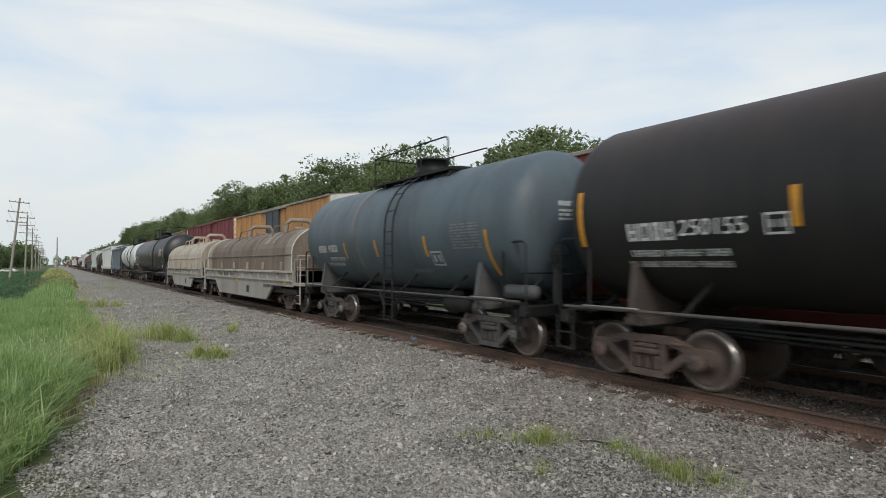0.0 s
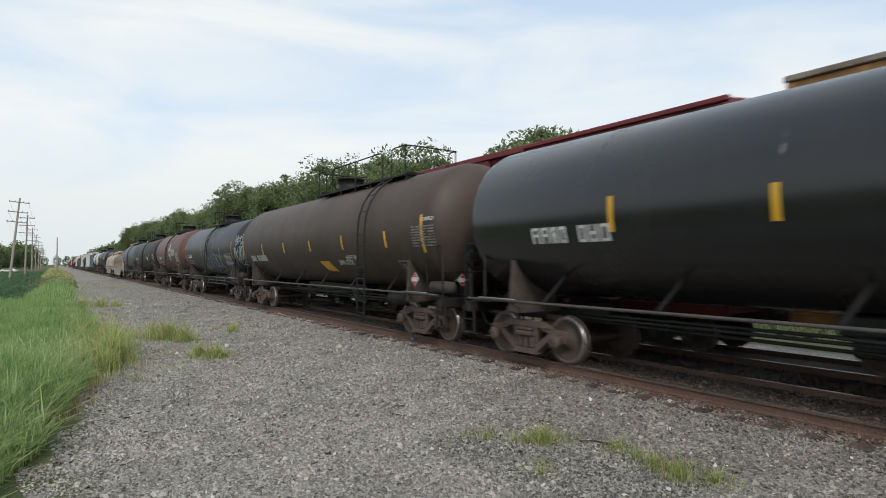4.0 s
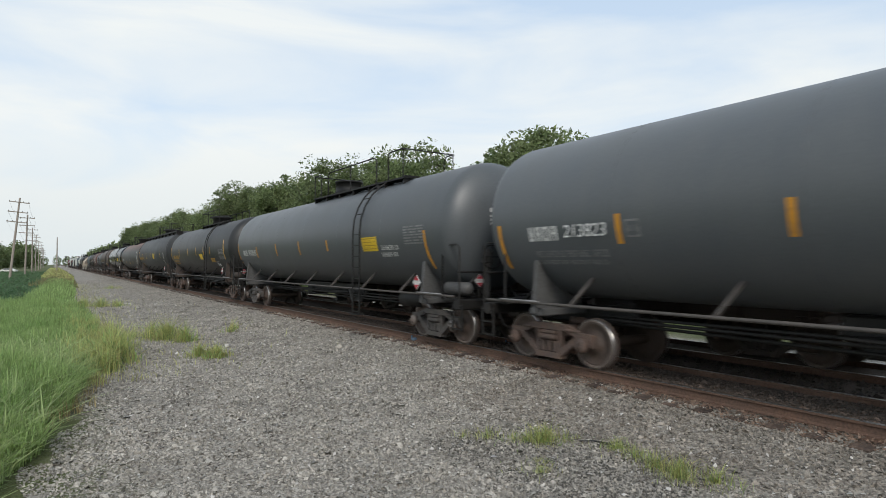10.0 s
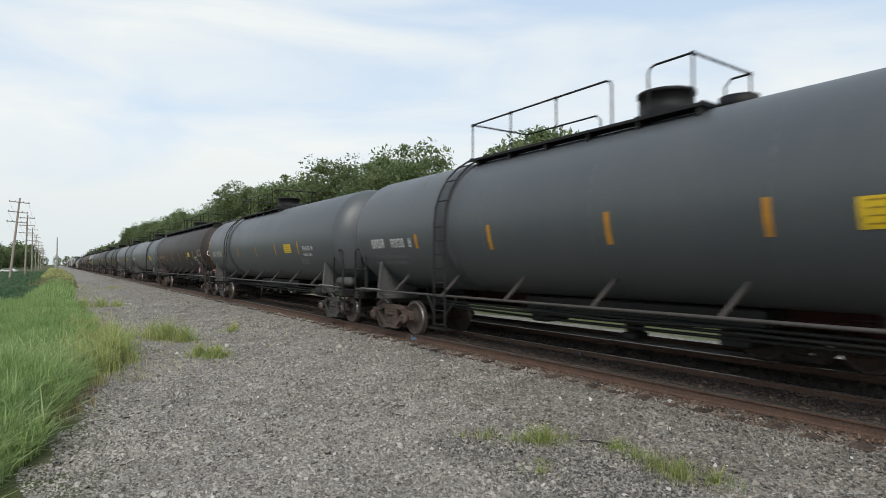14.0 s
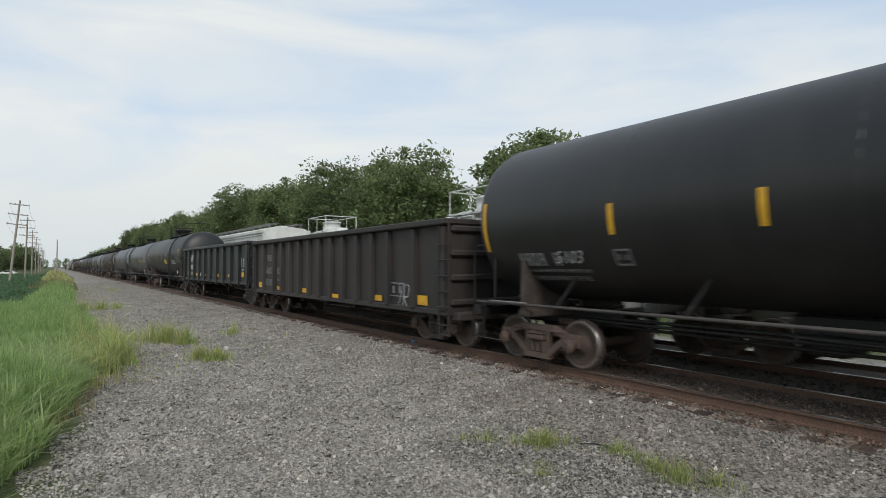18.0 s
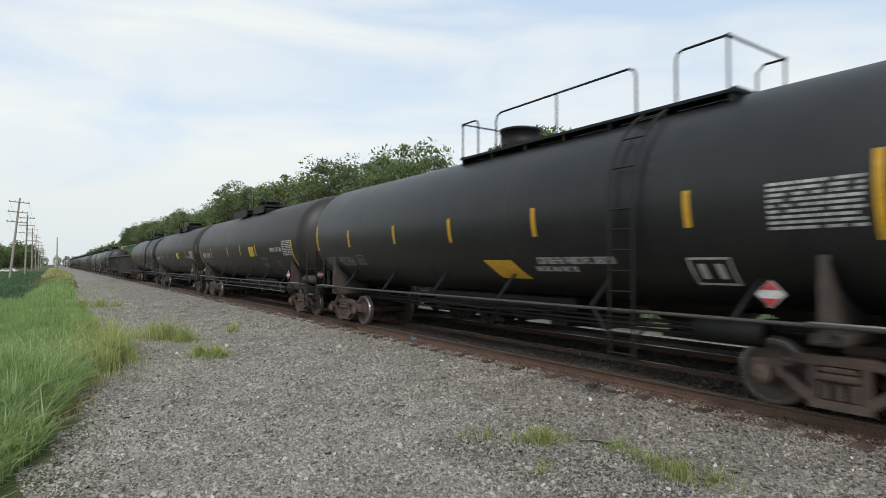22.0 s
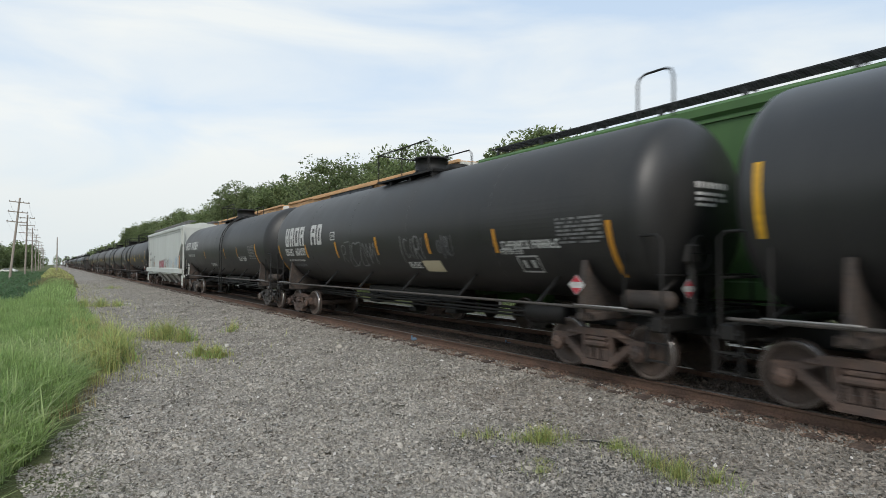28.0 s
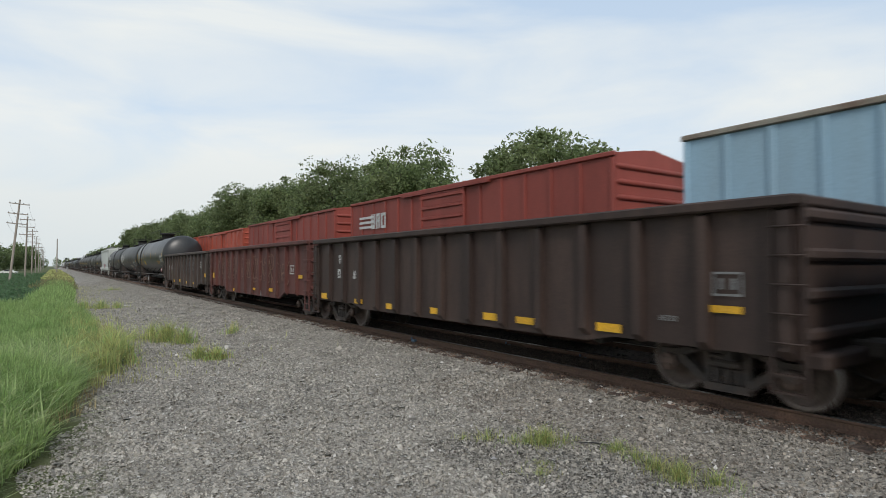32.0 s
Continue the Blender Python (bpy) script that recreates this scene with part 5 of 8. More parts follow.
# ---- ground and tracks ----
def ground_z(x, y):
    pts = [(-400, -0.8), (-6, -0.75), (-0.5, -0.52), (2.0, -0.45), (6.3, -0.36), (7.2, -0.27), (7.85, -0.2), (8.15, -0.175), (8.33, -0.165), (8.42, -0.085), (9.58, -0.075), (9.67, -0.12), (9.84, -0.15), (10.1, -0.12), (11.5, -0.12), (11.67, -0.15), (11.9, -0.1), (13.1, -0.1), (13.3, -0.17), (13.8, -0.215), (14.6, -0.32), (17, -0.42), (400, -0.45)]
    z = float(np.interp(x, [p[0] for p in pts], [p[1] for p in pts]))
    if 0 < y + 20 < 80 and -8 < x < 7.5:
        z += 0.03 * noise.noise((x * 0.6, y * 0.6, 0)) + 0.015 * noise.noise((x * 2.1, y * 2.1, 3))
    return z


def ground_material():
    m = bpy.data.materials.new("ground")
    m.use_nodes = True
    t = m.node_tree
    b = t.nodes["Principled BSDF"]
    add, link = t.nodes.new, t.links.new
    co = add("ShaderNodeTexCoord")
    sep = add("ShaderNodeSeparateXYZ")
    link(co.outputs["Object"], sep.inputs["Vector"])
    edge = add("ShaderNodeTexNoise")
    edge.inputs["Scale"].default_value, edge.inputs["Detail"].default_value = 0.55, 5
    link(co.outputs["Object"], edge.inputs["Vector"])

    def ramp_math(op, a, v):
        n = add("ShaderNodeMath")
        n.operation = op
        link(a, n.inputs[0])
        if isinstance(v, (int, float)):
            n.inputs[1].default_value = v
        else:
            link(v, n.inputs[1])
        return n.outputs["Value"]
    wob = ramp_math("MULTIPLY", ramp_math("SUBTRACT", edge.outputs["Fac"], 0.5), 2.6)
    xx = ramp_math("ADD", sep.outputs["X"], wob)
    # stones
    v = add("ShaderNodeTexVoronoi")
    v.inputs["Scale"].default_value, v.inputs["Randomness"].default_value = 27.0, 1.0
    link(co.outputs["Object"], v.inputs["Vector"])
    sr = add("ShaderNodeValToRGB")
    e = sr.color_ramp.elements
    e[0].position, e[0].color = 0.0, (0.11, 0.1, 0.088, 1)
    e[1].position, e[1].color = 1.0, (0.4, 0.38, 0.35, 1)
    e.new(0.5).color = (0.27, 0.248, 0.214, 1)
    e.new(0.93).color = (0.355, 0.327, 0.284, 1)
    s2 = add("ShaderNodeSeparateColor")
    link(v.outputs["Color"], s2.inputs["Color"])
    link(s2.outputs["Red"], sr.inputs["Fac"])
    big = add("ShaderNodeTexNoise")
    big.inputs["Scale"].default_value, big.inputs["Detail"].default_value = 1.1, 9
    link(co.outputs["Object"], big.inputs["Vector"])
    bm_ = add("ShaderNodeMapRange")
    bm_.inputs["From Min"].default_value, bm_.inputs["From Max"].default_value = 0.3, 0.7
    bm_.inputs["To Min"].default_value, bm_.inputs["To Max"].default_value = 0.66, 1.32
    link(big.outputs["Fac"], bm_.inputs["Value"])
    hs = add("ShaderNodeHueSaturation")
    link(sr.outputs["Color"], hs.inputs["Color"])
    link(bm_.outputs["Result"], hs.inputs["Value"])
    # soil under grass
    soil = add("ShaderNodeValToRGB")
    soil.color_ramp.elements[0].color = (0.05, 0.065, 0.025, 1)
    soil.color_ramp.elements[1].color = (0.12, 0.13, 0.055, 1)
    link(big.outputs["Fac"], soil.inputs["Fac"])
    # where the stone bed lies
    a = add("ShaderNodeMapRange")
    a.inputs["From Min"].default_value, a.inputs["From Max"].default_value = -0.1, 0.9
    link(xx, a.inputs["Value"])
    c = add("ShaderNodeMapRange")
    c.inputs["From Min"].default_value, c.inputs["From Max"].default_value = 17.2, 16.2
    link(xx, c.inputs["Value"])
    both = ramp_math("MULTIPLY", a.outputs["Result"], c.outputs["Result"])
    mix = add("ShaderNodeMix")
    mix.data_type = "RGBA"
    link(both, mix.inputs["Factor"])
    link(soil.outputs["Color"], mix.inputs["A"])
    link(hs.outputs["Color"], mix.inputs["B"])
    # rust thrown from the rails, with the shade under the trains painted in
    d = add("ShaderNodeMapRange")
    d.inputs["From Min"].default_value, d.inputs["From Max"].default_value = 7.8, 8.25
    xs = ramp_math("ADD", sep.outputs["X"], ramp_math("MULTIPLY", wob, 0.25))
    link(xs, d.inputs["Value"])
    d2 = add("ShaderNodeMapRange")
    d2.inputs["From Min"].default_value, d2.inputs["From Max"].default_value = 14.2, 13.4
    link(xs, d2.inputs["Value"])
    rust = ramp_math("MULTIPLY", ramp_math("MULTIPLY", d.outputs["Result"], d2.outputs["Result"]), 0.92)
    mix2 = add("ShaderNodeMix")
    mix2.data_type = "RGBA"
    link(rust, mix2.inputs["Factor"])
    link(mix.outputs["Result"], mix2.inputs["A"])
    mix2.inputs["B"].default_value = (0.068, 0.053, 0.043, 1)
    link(mix2.outputs["Result"], b.inputs["Base Color"])
    b.inputs["Roughness"].default_value = 0.9
    b.inputs["Specular IOR Level"].default_value = 0.25
    bp = add("ShaderNodeBump")
    bp.inputs["Strength"].default_value, bp.inputs["Distance"].default_value = 0.8, 0.03
    link(v.outputs["Distance"], bp.inputs["Height"])
    link(bp.outputs["Normal"], b.inputs["Normal"])
    return m


def ground_sheet():
    xs = sorted(set([-2500, -800, -300, -120, -60, -30, -18, -12] + [round(-9 + 0.3 * i, 2) for i in range(88)] + [8.15, 8.33, 8.42, 9.58, 9.67, 9.84, 11.67, 11.9, 13.1, 13.3] + [18, 20, 25, 40, 80, 160, 300, 800, 2500]))
    ys = sorted(set([-2500, -800, -300, -120, -60, -40] + [round(-20 + 0.5 * i, 2) for i in range(130)] + [50, 60, 75, 95, 120, 160, 220, 300, 420, 600, 900, 1400, 2600]))
    v = np.array([(x, y, ground_z(x, y)) for y in ys for x in xs])
    n = len(xs)
    f = np.array([(j * n + i, j * n + i + 1, (j + 1) * n + i + 1, (j + 1) * n + i) for j in range(len(ys) - 1) for i in range(n - 1)])
    ob = new("ground", raw_mesh("ground", v, f, [ground_material()], True))
    return tagged(ob, "grey gravel trackside running into green field", "ground", kind="structure")


ground_sheet()

RAIL = [(-0.07, -0.17), (0.07, -0.17), (0.07, -0.155), (0.012, -0.135), (0.01, -0.05), (0.034, -0.038), (0.036, -0.006), (0.028, 0.0), (-0.028, 0.0), (-0.036, -0.006), (-0.034, -0.038), (-0.01, -0.05), (-0.012, -0.135), (-0.07, -0.155)]
TIE_STEP = 0.497


def track(name, xc, near):
    tr = thing(name, (xc, 0, 0), "steel rails on half-buried wooden ties", "track")
    tr["kind"] = "structure"
    for s in (-1, 1):
        m = Mesh()
        m.prism([(s * 0.7525 + a, b) for a, b in RAIL], -120, 1500, "y")
        m.k = [1 if i in (8, 9, 10) else 0 for i in range(len(m.f))]
        part("rail", m, [rail_side, rail_top], tr, "rusty steel rail with a bright worn head")
    m = Mesh()
    m.box(0, 0, -0.265, 2.6, 0.23, 0.16, 0.015)
    tie = m.data("tie", tie_m)
    m = Mesh()
    for s in (-1, 1):
        m.box(s * 0.7525, 0, -0.178, 0.36, 0.2, 0.016, 0.004)
        for dx in (-0.095, 0.095):
            for dy in (-0.05, 0.05):
                m.box(s * 0.7525 + dx, dy, -0.16, 0.03, 0.03, 0.04)
    plate = m.data("tie_plate", rail_side)
    n0, n1 = (-12, 170) if near else (-4, 90)
    for i in range(n0, n1):
        y = 0.21 + i * TIE_STEP
        t = part("tie", tie, None, tr, at=(0.03 * math.sin(i * 7.3), y, 0.012 * math.sin(i * 3.1)))
        t.rotation_euler = (0, 0, 0.012 * math.sin(i * 5.7))
        if near:
            part("tie_plate", plate, None, t)
    m = Mesh()
    for i in list(range(-150, n0)) + list(range(n1, 900)):
        m.box(0, 0.21 + i * TIE_STEP, -0.265, 2.6, 0.23, 0.16)
    tagged(part("far_ties", m, tie_m, tr), kind="stuff")
    if near:
        for y, s in ((13.3, -1), (11.1, 1), (8.6, 1)):
            q = Mesh()
            q.box(s * 0.7525 - 0.05, y, -0.13, 0.12, 0.16, 0.08, 0.02)
            q.box(s * 0.7525 - 0.09, y + 0.06, -0.08, 0.04, 0.05, 0.1, 0.01)
            part("rail_clamp", q, blue_tag, tr, "small blue-painted clamp")
        for y in (1.2, 13.1, 25.0):
            q = Mesh()
            for s in (-1, 1):
                q.box(s * 0.7525 - s * 0.03, y, -0.095, 0.04, 0.9, 0.08, 0.01)
                for k in (-0.35, -0.2, -0.07, 0.07, 0.2, 0.35):
                    q.box(s * 0.7525 - s * 0.06, y + k, -0.095, 0.03, 0.03, 0.03)
            part("joint_bar", q, rail_side, tr)
    return tr


track("track_near", NEAR_X, True)
track("track_far", FAR_X, False)


MARKS = {
    "grey": [("marks", 2.88, 4.35, 2.32, 0.22, ink_w), ("line", 2.45, 3.62, 2.05, 0.11, ink_w), ("line", 2.70, 3.99, 1.89, 0.09, ink_w),
        ("strip", 2.30, 2.35, 0.49, 0.1, refl_o), ("strip", 0.26, 2.37, 0.47, 0.1, refl_o), ("strip", -2.31, 2.36, 0.50, 0.1, refl_o),
        ("strip", -4.72, 2.17, 0.98, 0.1, refl_o), ("block", -4.51, -3.45, 2.28, 2.87, ink_g), ("frame", -2.93, -2.45, 1.90, 2.24, ink_w),
        ("line", -2.22, -1.33, 1.72, 0.10, ink_g)],
    "dbux": [("strip", 7.36, 2.69, 0.92, 0.1, refl_o), ("strip", 3.72, 2.65, 0.51, 0.1, refl_o), ("strip", 1.38, 2.62, 0.54, 0.1, refl_o),
        ("strip", -1.67, 2.73, 0.47, 0.1, refl_o), ("strip", -4.11, 2.74, 0.52, 0.1, refl_o), ("strip", -7.28, 2.73, 1.04, 0.1, refl_o),
        ("panel", -3.21, -2.43, 2.30, 2.64, ink_w), ("block", -7.19, -6.17, 2.32, 2.86, ink_w), ("frame", -5.54, -4.93, 1.73, 2.06, ink_w),
        ("line", -3.02, -2.29, 1.96, 0.09, ink_g), ("line", -4.35, -3.59, 1.95, 0.11, ink_g), ("marks", 5.37, 6.20, 2.29, 0.27, ink_w),
        ("letter", 5.30, 2.34, 0.24, "250155", ink_w), ("frame", 3.80, 4.10, 2.31, 2.59, ink_w), ("line", 4.62, 6.21, 2.05, 0.10, ink_w),
        ("line", 4.64, 6.30, 1.89, 0.09, ink_w)],
    "staley": [("logo", -1.37, 2.84, 0.72, ink_w), ("marks", -3.72, -1.96, 2.54, 0.48, ink_w), ("block", -4.74, -3.64, 2.12, 2.79, ink_w),
        ("strip", -4.58, 1.93, 0.57, 0.1, ink_w), ("frame", -3.46, -2.83, 1.64, 2.02, ink_w), ("marks", 3.18, 3.98, 2.29, 0.26, ink_w),
        ("letter", 3.06, 2.32, 0.25, "4094", ink_w), ("panel", 1.56, 1.74, 2.15, 2.66, ink_g), ("panel", 1.37, 1.51, 2.16, 2.65, ink_g),
        ("frame", 1.76, 2.04, 2.30, 2.58, ink_g), ("line", 2.37, 3.92, 2.04, 0.11, ink_w), ("line", 1.79, 4.00, 1.88, 0.09, ink_w),
        ("strip", 4.90, 2.15, 0.97, 0.1, ink_w)],
    "amwx": [("strip", 6.37, 2.58, 0.98, 0.1, refl_o), ("strip", 3.53, 2.57, 0.51, 0.1, refl_o), ("strip", 1.28, 2.59, 0.52, 0.1, refl_o),
        ("marks", 4.92, 5.52, 2.30, 0.25, ink_w), ("letter", 4.91, 2.31, 0.25, "13057", ink_w), ("line", 4.19, 5.42, 2.11, 0.08, ink_w),
        ("line", 4.29, 5.55, 1.94, 0.08, ink_w), ("spray", 5.54, 6.29, 1.90, 2.50, spray_p, 3), ("spray", 1.74, 3.79, 1.39, 2.19, spray_g, 7),
        ("spray", -0.07, 1.15, 1.51, 1.95, spray_w, 6), ("spray", -0.23, 0.61, 2.25, 2.60, spray_w, 6),
        ("spray", -8.44, -6.66, 2.89, 3.33, spray_w, 4), ("spray", -8.19, -6.42, 1.90, 2.83, spray_w, 4),
        ("spray", -3.83, -0.17, 1.35, 2.34, spray_b, 5), ("spray", -2.04, -0.79, 2.47, 3.45, spray_p, 3), ("block", -5.59, -4.18, 1.75, 2.51, spray_w),
        ("strip", -5.88, 2.63, 0.85, 0.1, refl_o), ("strip", -3.30, 2.48, 0.64, 0.1, refl_o), ("strip", 6.3, 2.53, 0.43, 0.1, refl_o)],
    "shpx": [("marks", 4.90, 7.15, 2.07, 0.24, ink_w), ("strip", 5.20, 2.56, 0.44, 0.1, refl_y), ("strip", 2.47, 2.56, 0.39, 0.1, refl_y),
        ("strip", -0.25, 2.56, 0.37, 0.1, refl_y), ("strip", -2.96, 2.60, 0.44, 0.1, refl_y), ("strip", -5.76, 2.60, 0.45, 0.1, refl_y),
        ("strip", -8.37, 2.68, 0.92, 0.1, refl_y), ("strip", 8.20, 2.59, 0.80, 0.1, refl_y), ("panel", -1.75, -0.95, 1.69, 2.03, refl_y, 0.25),
        ("line", -3.71, -2.97, 2.07, 0.13, ink_w), ("line", -3.31, -2.29, 1.92, 0.13, ink_w), ("block", -8.18, -7.17, 2.37, 2.90, ink_g),
        ("line", -8.18, -7.69, 2.98, 0.09, ink_w), ("frame", -6.76, -6.11, 1.68, 2.03, ink_g), ("placard", -7.15, 1.55, 1.52),
        ("spray", 0.71, 1.09, 1.90, 2.13, spray_g, 2)],
    "shiny": [("strip", 5.66, 2.74, 0.58, 0.1, refl_y), ("strip", 3.12, 2.71, 0.48, 0.1, refl_y), ("strip", 0.43, 2.72, 0.49, 0.1, refl_y),
        ("strip", -2.42, 2.71, 0.45, 0.1, refl_y), ("panel", -5.93, -5.04, 2.35, 2.78, decal_y), ("line", -7.30, -6.17, 2.36, 0.15, ink_w),
        ("block", -8.39, -7.41, 2.34, 2.88, ink_w), ("strip", -8.52, 2.74, 0.92, 0.1, refl_y), ("frame", -7.18, -6.49, 1.79, 2.07, ink_w),
        ("marks", 5.53, 7.52, 2.31, 0.29, ink_w), ("placard", -7.91, 1.48, 1.52)],
    "plmx": [("marks", 5.80, 7.78, 2.30, 0.24, ink_w), ("frame", 5.05, 5.33, 2.30, 2.59, ink_g), ("line", 5.82, 7.74, 2.04, 0.11, ink_g),
        ("line", 5.97, 7.94, 1.87, 0.10, ink_g), ("strip", 7.36, 2.06, 0.38, 0.1, refl_o), ("strip", 3.79, 2.04, 0.49, 0.1, refl_o),
        ("strip", 0.41, 2.06, 0.48, 0.1, refl_o), ("panel", -0.12, 0.31, 1.91, 2.12, decal_y), ("line", -0.93, -0.18, 2.31, 0.16, ink_w),
        ("strip", 8.75, 2.58, 0.90, 0.1, refl_o), ("strip", -6.26, 2.06, 0.46, 0.1, refl_o), ("strip", -8.34, 2.63, 0.98, 0.1, refl_o),
        ("block", -8.06, -7.07, 2.25, 2.88, ink_w), ("line", -7.94, -7.13, 3.11, 0.16, ink_w), ("frame", -7.11, -6.56, 1.77, 2.09, ink_w),
        ("line", -7.75, -6.70, 2.13, 0.11, ink_w), ("line", -5.93, -5.05, 1.89, 0.19, ink_g), ("strip", -2.81, 2.05, 0.43, 0.1, refl_o),
        ("placard", -7.74, 1.52, 1.52)],
    "u1": [("strip", 9.15, 2.87, 0.98, 0.1, refl_y), ("marks", 5.98, 8.05, 2.34, 0.26, ink_y), ("line", 6.22, 8.19, 1.94, 0.11, ink_y),
        ("line", 6.49, 8.53, 1.78, 0.09, ink_y), ("strip", 5.86, 2.69, 0.58, 0.1, refl_y), ("frame", 5.05, 5.48, 2.30, 2.63, ink_y),
        ("strip", 3.30, 2.69, 0.54, 0.1, refl_y), ("strip", 0.25, 2.69, 0.55, 0.1, refl_y), ("strip", -2.46, 2.72, 0.52, 0.1, refl_y),
        ("panel", -1.69, -0.95, 2.39, 2.86, decal_y, 0.0, ink_k), ("strip", -5.21, 2.73, 0.51, 0.1, refl_y),
        ("block", -7.08, -6.75, 2.33, 2.87, ink_w), ("frame", -6.82, -6.29, 1.92, 2.22, ink_w), ("line", -5.01, -4.69, 1.98, 0.11, ink_g),
        ("line", -6.02, -5.61, 1.80, 0.10, ink_g), ("placard", -6.90, 1.55, 1.52)],
    "u2": [("strip", 8.61, 2.67, 0.94, 0.1, refl_y), ("marks", 5.61, 7.70, 2.29, 0.25, ink_y), ("line", 5.86, 7.77, 2.11, 0.09, ink_y),
        ("line", 6.02, 7.97, 1.94, 0.09, ink_y), ("strip", 5.22, 2.71, 0.51, 0.1, refl_y), ("strip", 2.15, 2.70, 0.52, 0.1, refl_y),
        ("strip", -0.55, 2.72, 0.52, 0.1, refl_y), ("strip", -2.64, 2.72, 0.51, 0.1, refl_y), ("panel", -2.25, -1.44, 2.22, 2.54, decal_y, 0.0, ink_k),
        ("strip", -7.59, 2.70, 1.04, 0.1, refl_y), ("block", -7.50, -6.37, 2.20, 2.75, ink_g), ("frame", -5.91, -5.25, 1.74, 2.07, ink_w),
        ("placard", -7.05, 1.55, 1.52), ("strip", -4.35, 2.67, 0.48, 0.1, refl_y), ("line", -5.16, -4.21, 2.04, 0.23, ink_y)],
    "ga": [("marks", 5.89, 7.93, 2.32, 0.24, ink_w), ("strip", 5.78, 2.45, 0.50, 0.1, refl_o), ("frame", 5.37, 5.62, 2.35, 2.62, ink_g),
        ("line", 6.10, 7.89, 2.08, 0.08, ink_g), ("line", 6.22, 8.05, 1.93, 0.08, ink_g), ("strip", 8.78, 2.43, 0.92, 0.1, refl_o),
        ("strip", 3.11, 2.51, 0.49, 0.1, refl_o), ("strip", 0.51, 2.51, 0.50, 0.1, refl_o), ("strip", -2.08, 2.54, 0.37, 0.1, refl_o),
        ("panel", -5.59, -4.66, 2.30, 2.70, decal_y, 0.0, ink_k), ("strip", -8.07, 2.29, 0.93, 0.1, refl_o),
        ("block", -8.06, -7.08, 2.44, 2.93, ink_g), ("line", -6.78, -5.80, 2.32, 0.12, ink_w), ("line", -6.65, -5.73, 2.14, 0.11, ink_w),
        ("placard", -7.62, 1.47, 1.52)],
    "gb": [("marks", 6.83, 7.67, 2.36, 0.26, ink_w), ("letter", 6.76, 2.40, 0.23, "213823", ink_w), ("frame", 5.20, 5.47, 2.36, 2.64, ink_g),
        ("line", 5.85, 7.59, 2.06, 0.12, ink_g), ("line", 5.98, 7.70, 1.93, 0.08, ink_g), ("strip", 5.60, 2.50, 0.48, 0.1, refl_o),
        ("strip", 3.01, 2.51, 0.48, 0.1, refl_o), ("strip", 8.50, 2.27, 0.85, 0.1, refl_o), ("strip", 0.73, 2.53, 0.36, 0.1, refl_o),
        ("strip", -2.14, 2.52, 0.35, 0.1, refl_o), ("panel", -5.83, -4.94, 2.30, 2.70, decal_y, 0.0, ink_k), ("line", -7.00, -5.98, 2.40, 0.12, ink_w),
        ("line", -6.79, -5.96, 2.22, 0.12, ink_w), ("block", -8.33, -7.30, 2.36, 2.89, ink_g), ("strip", -8.33, 2.26, 0.94, 0.1, refl_o),
        ("line", -5.77, -4.88, 1.87, 0.23, ink_g), ("frame", -7.15, -6.47, 1.78, 2.09, ink_w), ("placard", -7.80, 1.47, 1.52)],
    "gbr": [("marks", 5.65, 7.38, 2.36, 0.26, tan_ink), ("line", 5.9, 7.3, 2.1, 0.08, tan_ink), ("line", 5.7, 7.25, 1.9, 0.08, tan_ink), ("frame", 5.0, 5.3, 2.38, 2.64, tan_ink), ("strip", 8.3, 2.2, 0.91, 0.1, refl_o), ("strip", 5.54, 2.44, 0.50, 0.1, refl_o),
        ("strip", 4.11, 2.42, 0.49, 0.1, refl_o), ("strip", 1.48, 2.41, 0.53, 0.1, refl_o), ("strip", -1.41, 2.41, 0.51, 0.1, refl_o),
        ("strip", -4.11, 2.43, 0.48, 0.1, refl_o), ("strip", -6.27, 2.49, 0.50, 0.1, refl_o), ("panel", -5.26, -4.57, 2.41, 2.69, decal_y, 0.0, ink_k),
        ("line", -7.54, -6.55, 2.29, 0.11, ink_w), ("line", -7.47, -6.68, 2.16, 0.09, ink_w), ("block", -8.62, -7.61, 2.38, 2.85, ink_g),
        ("strip", -8.68, 2.30, 0.95, 0.1, refl_o), ("frame", -7.55, -7.01, 1.75, 2.08, ink_w), ("line", -5.36, -4.66, 1.88, 0.19, ink_g),
        ("placard", -8.15, 1.53, 1.52)],
    "gc": [("marks", 5.75, 7.79, 2.34, 0.27, ink_w), ("line", 6.05, 7.67, 2.07, 0.09, ink_g), ("line", 6.30, 7.95, 1.89, 0.09, ink_g),
        ("strip", 5.50, 2.47, 0.37, 0.1, refl_o), ("strip", 2.49, 2.50, 0.47, 0.1, refl_o), ("strip", -0.51, 2.49, 0.44, 0.1, refl_o),
        ("strip", -3.22, 2.52, 0.48, 0.1, refl_o), ("panel", -5.07, -4.29, 2.36, 2.70, decal_y, 0.0, ink_k), ("strip", -5.82, 2.53, 0.48, 0.1, refl_o),
        ("line", -7.29, -6.25, 2.42, 0.15, ink_w), ("line", -7.02, -6.27, 2.23, 0.10, ink_w), ("line", -6.61, -5.77, 1.93, 0.19, ink_g),
        ("strip", 8.65, 2.56, 1.35, 0.1, refl_o)],
    "gd": [("marks", 7.01, 7.95, 2.37, 0.25, ink_w), ("marks", 5.82, 6.87, 2.37, 0.23, ink_w), ("line", 6.13, 7.90, 2.10, 0.08, ink_g),
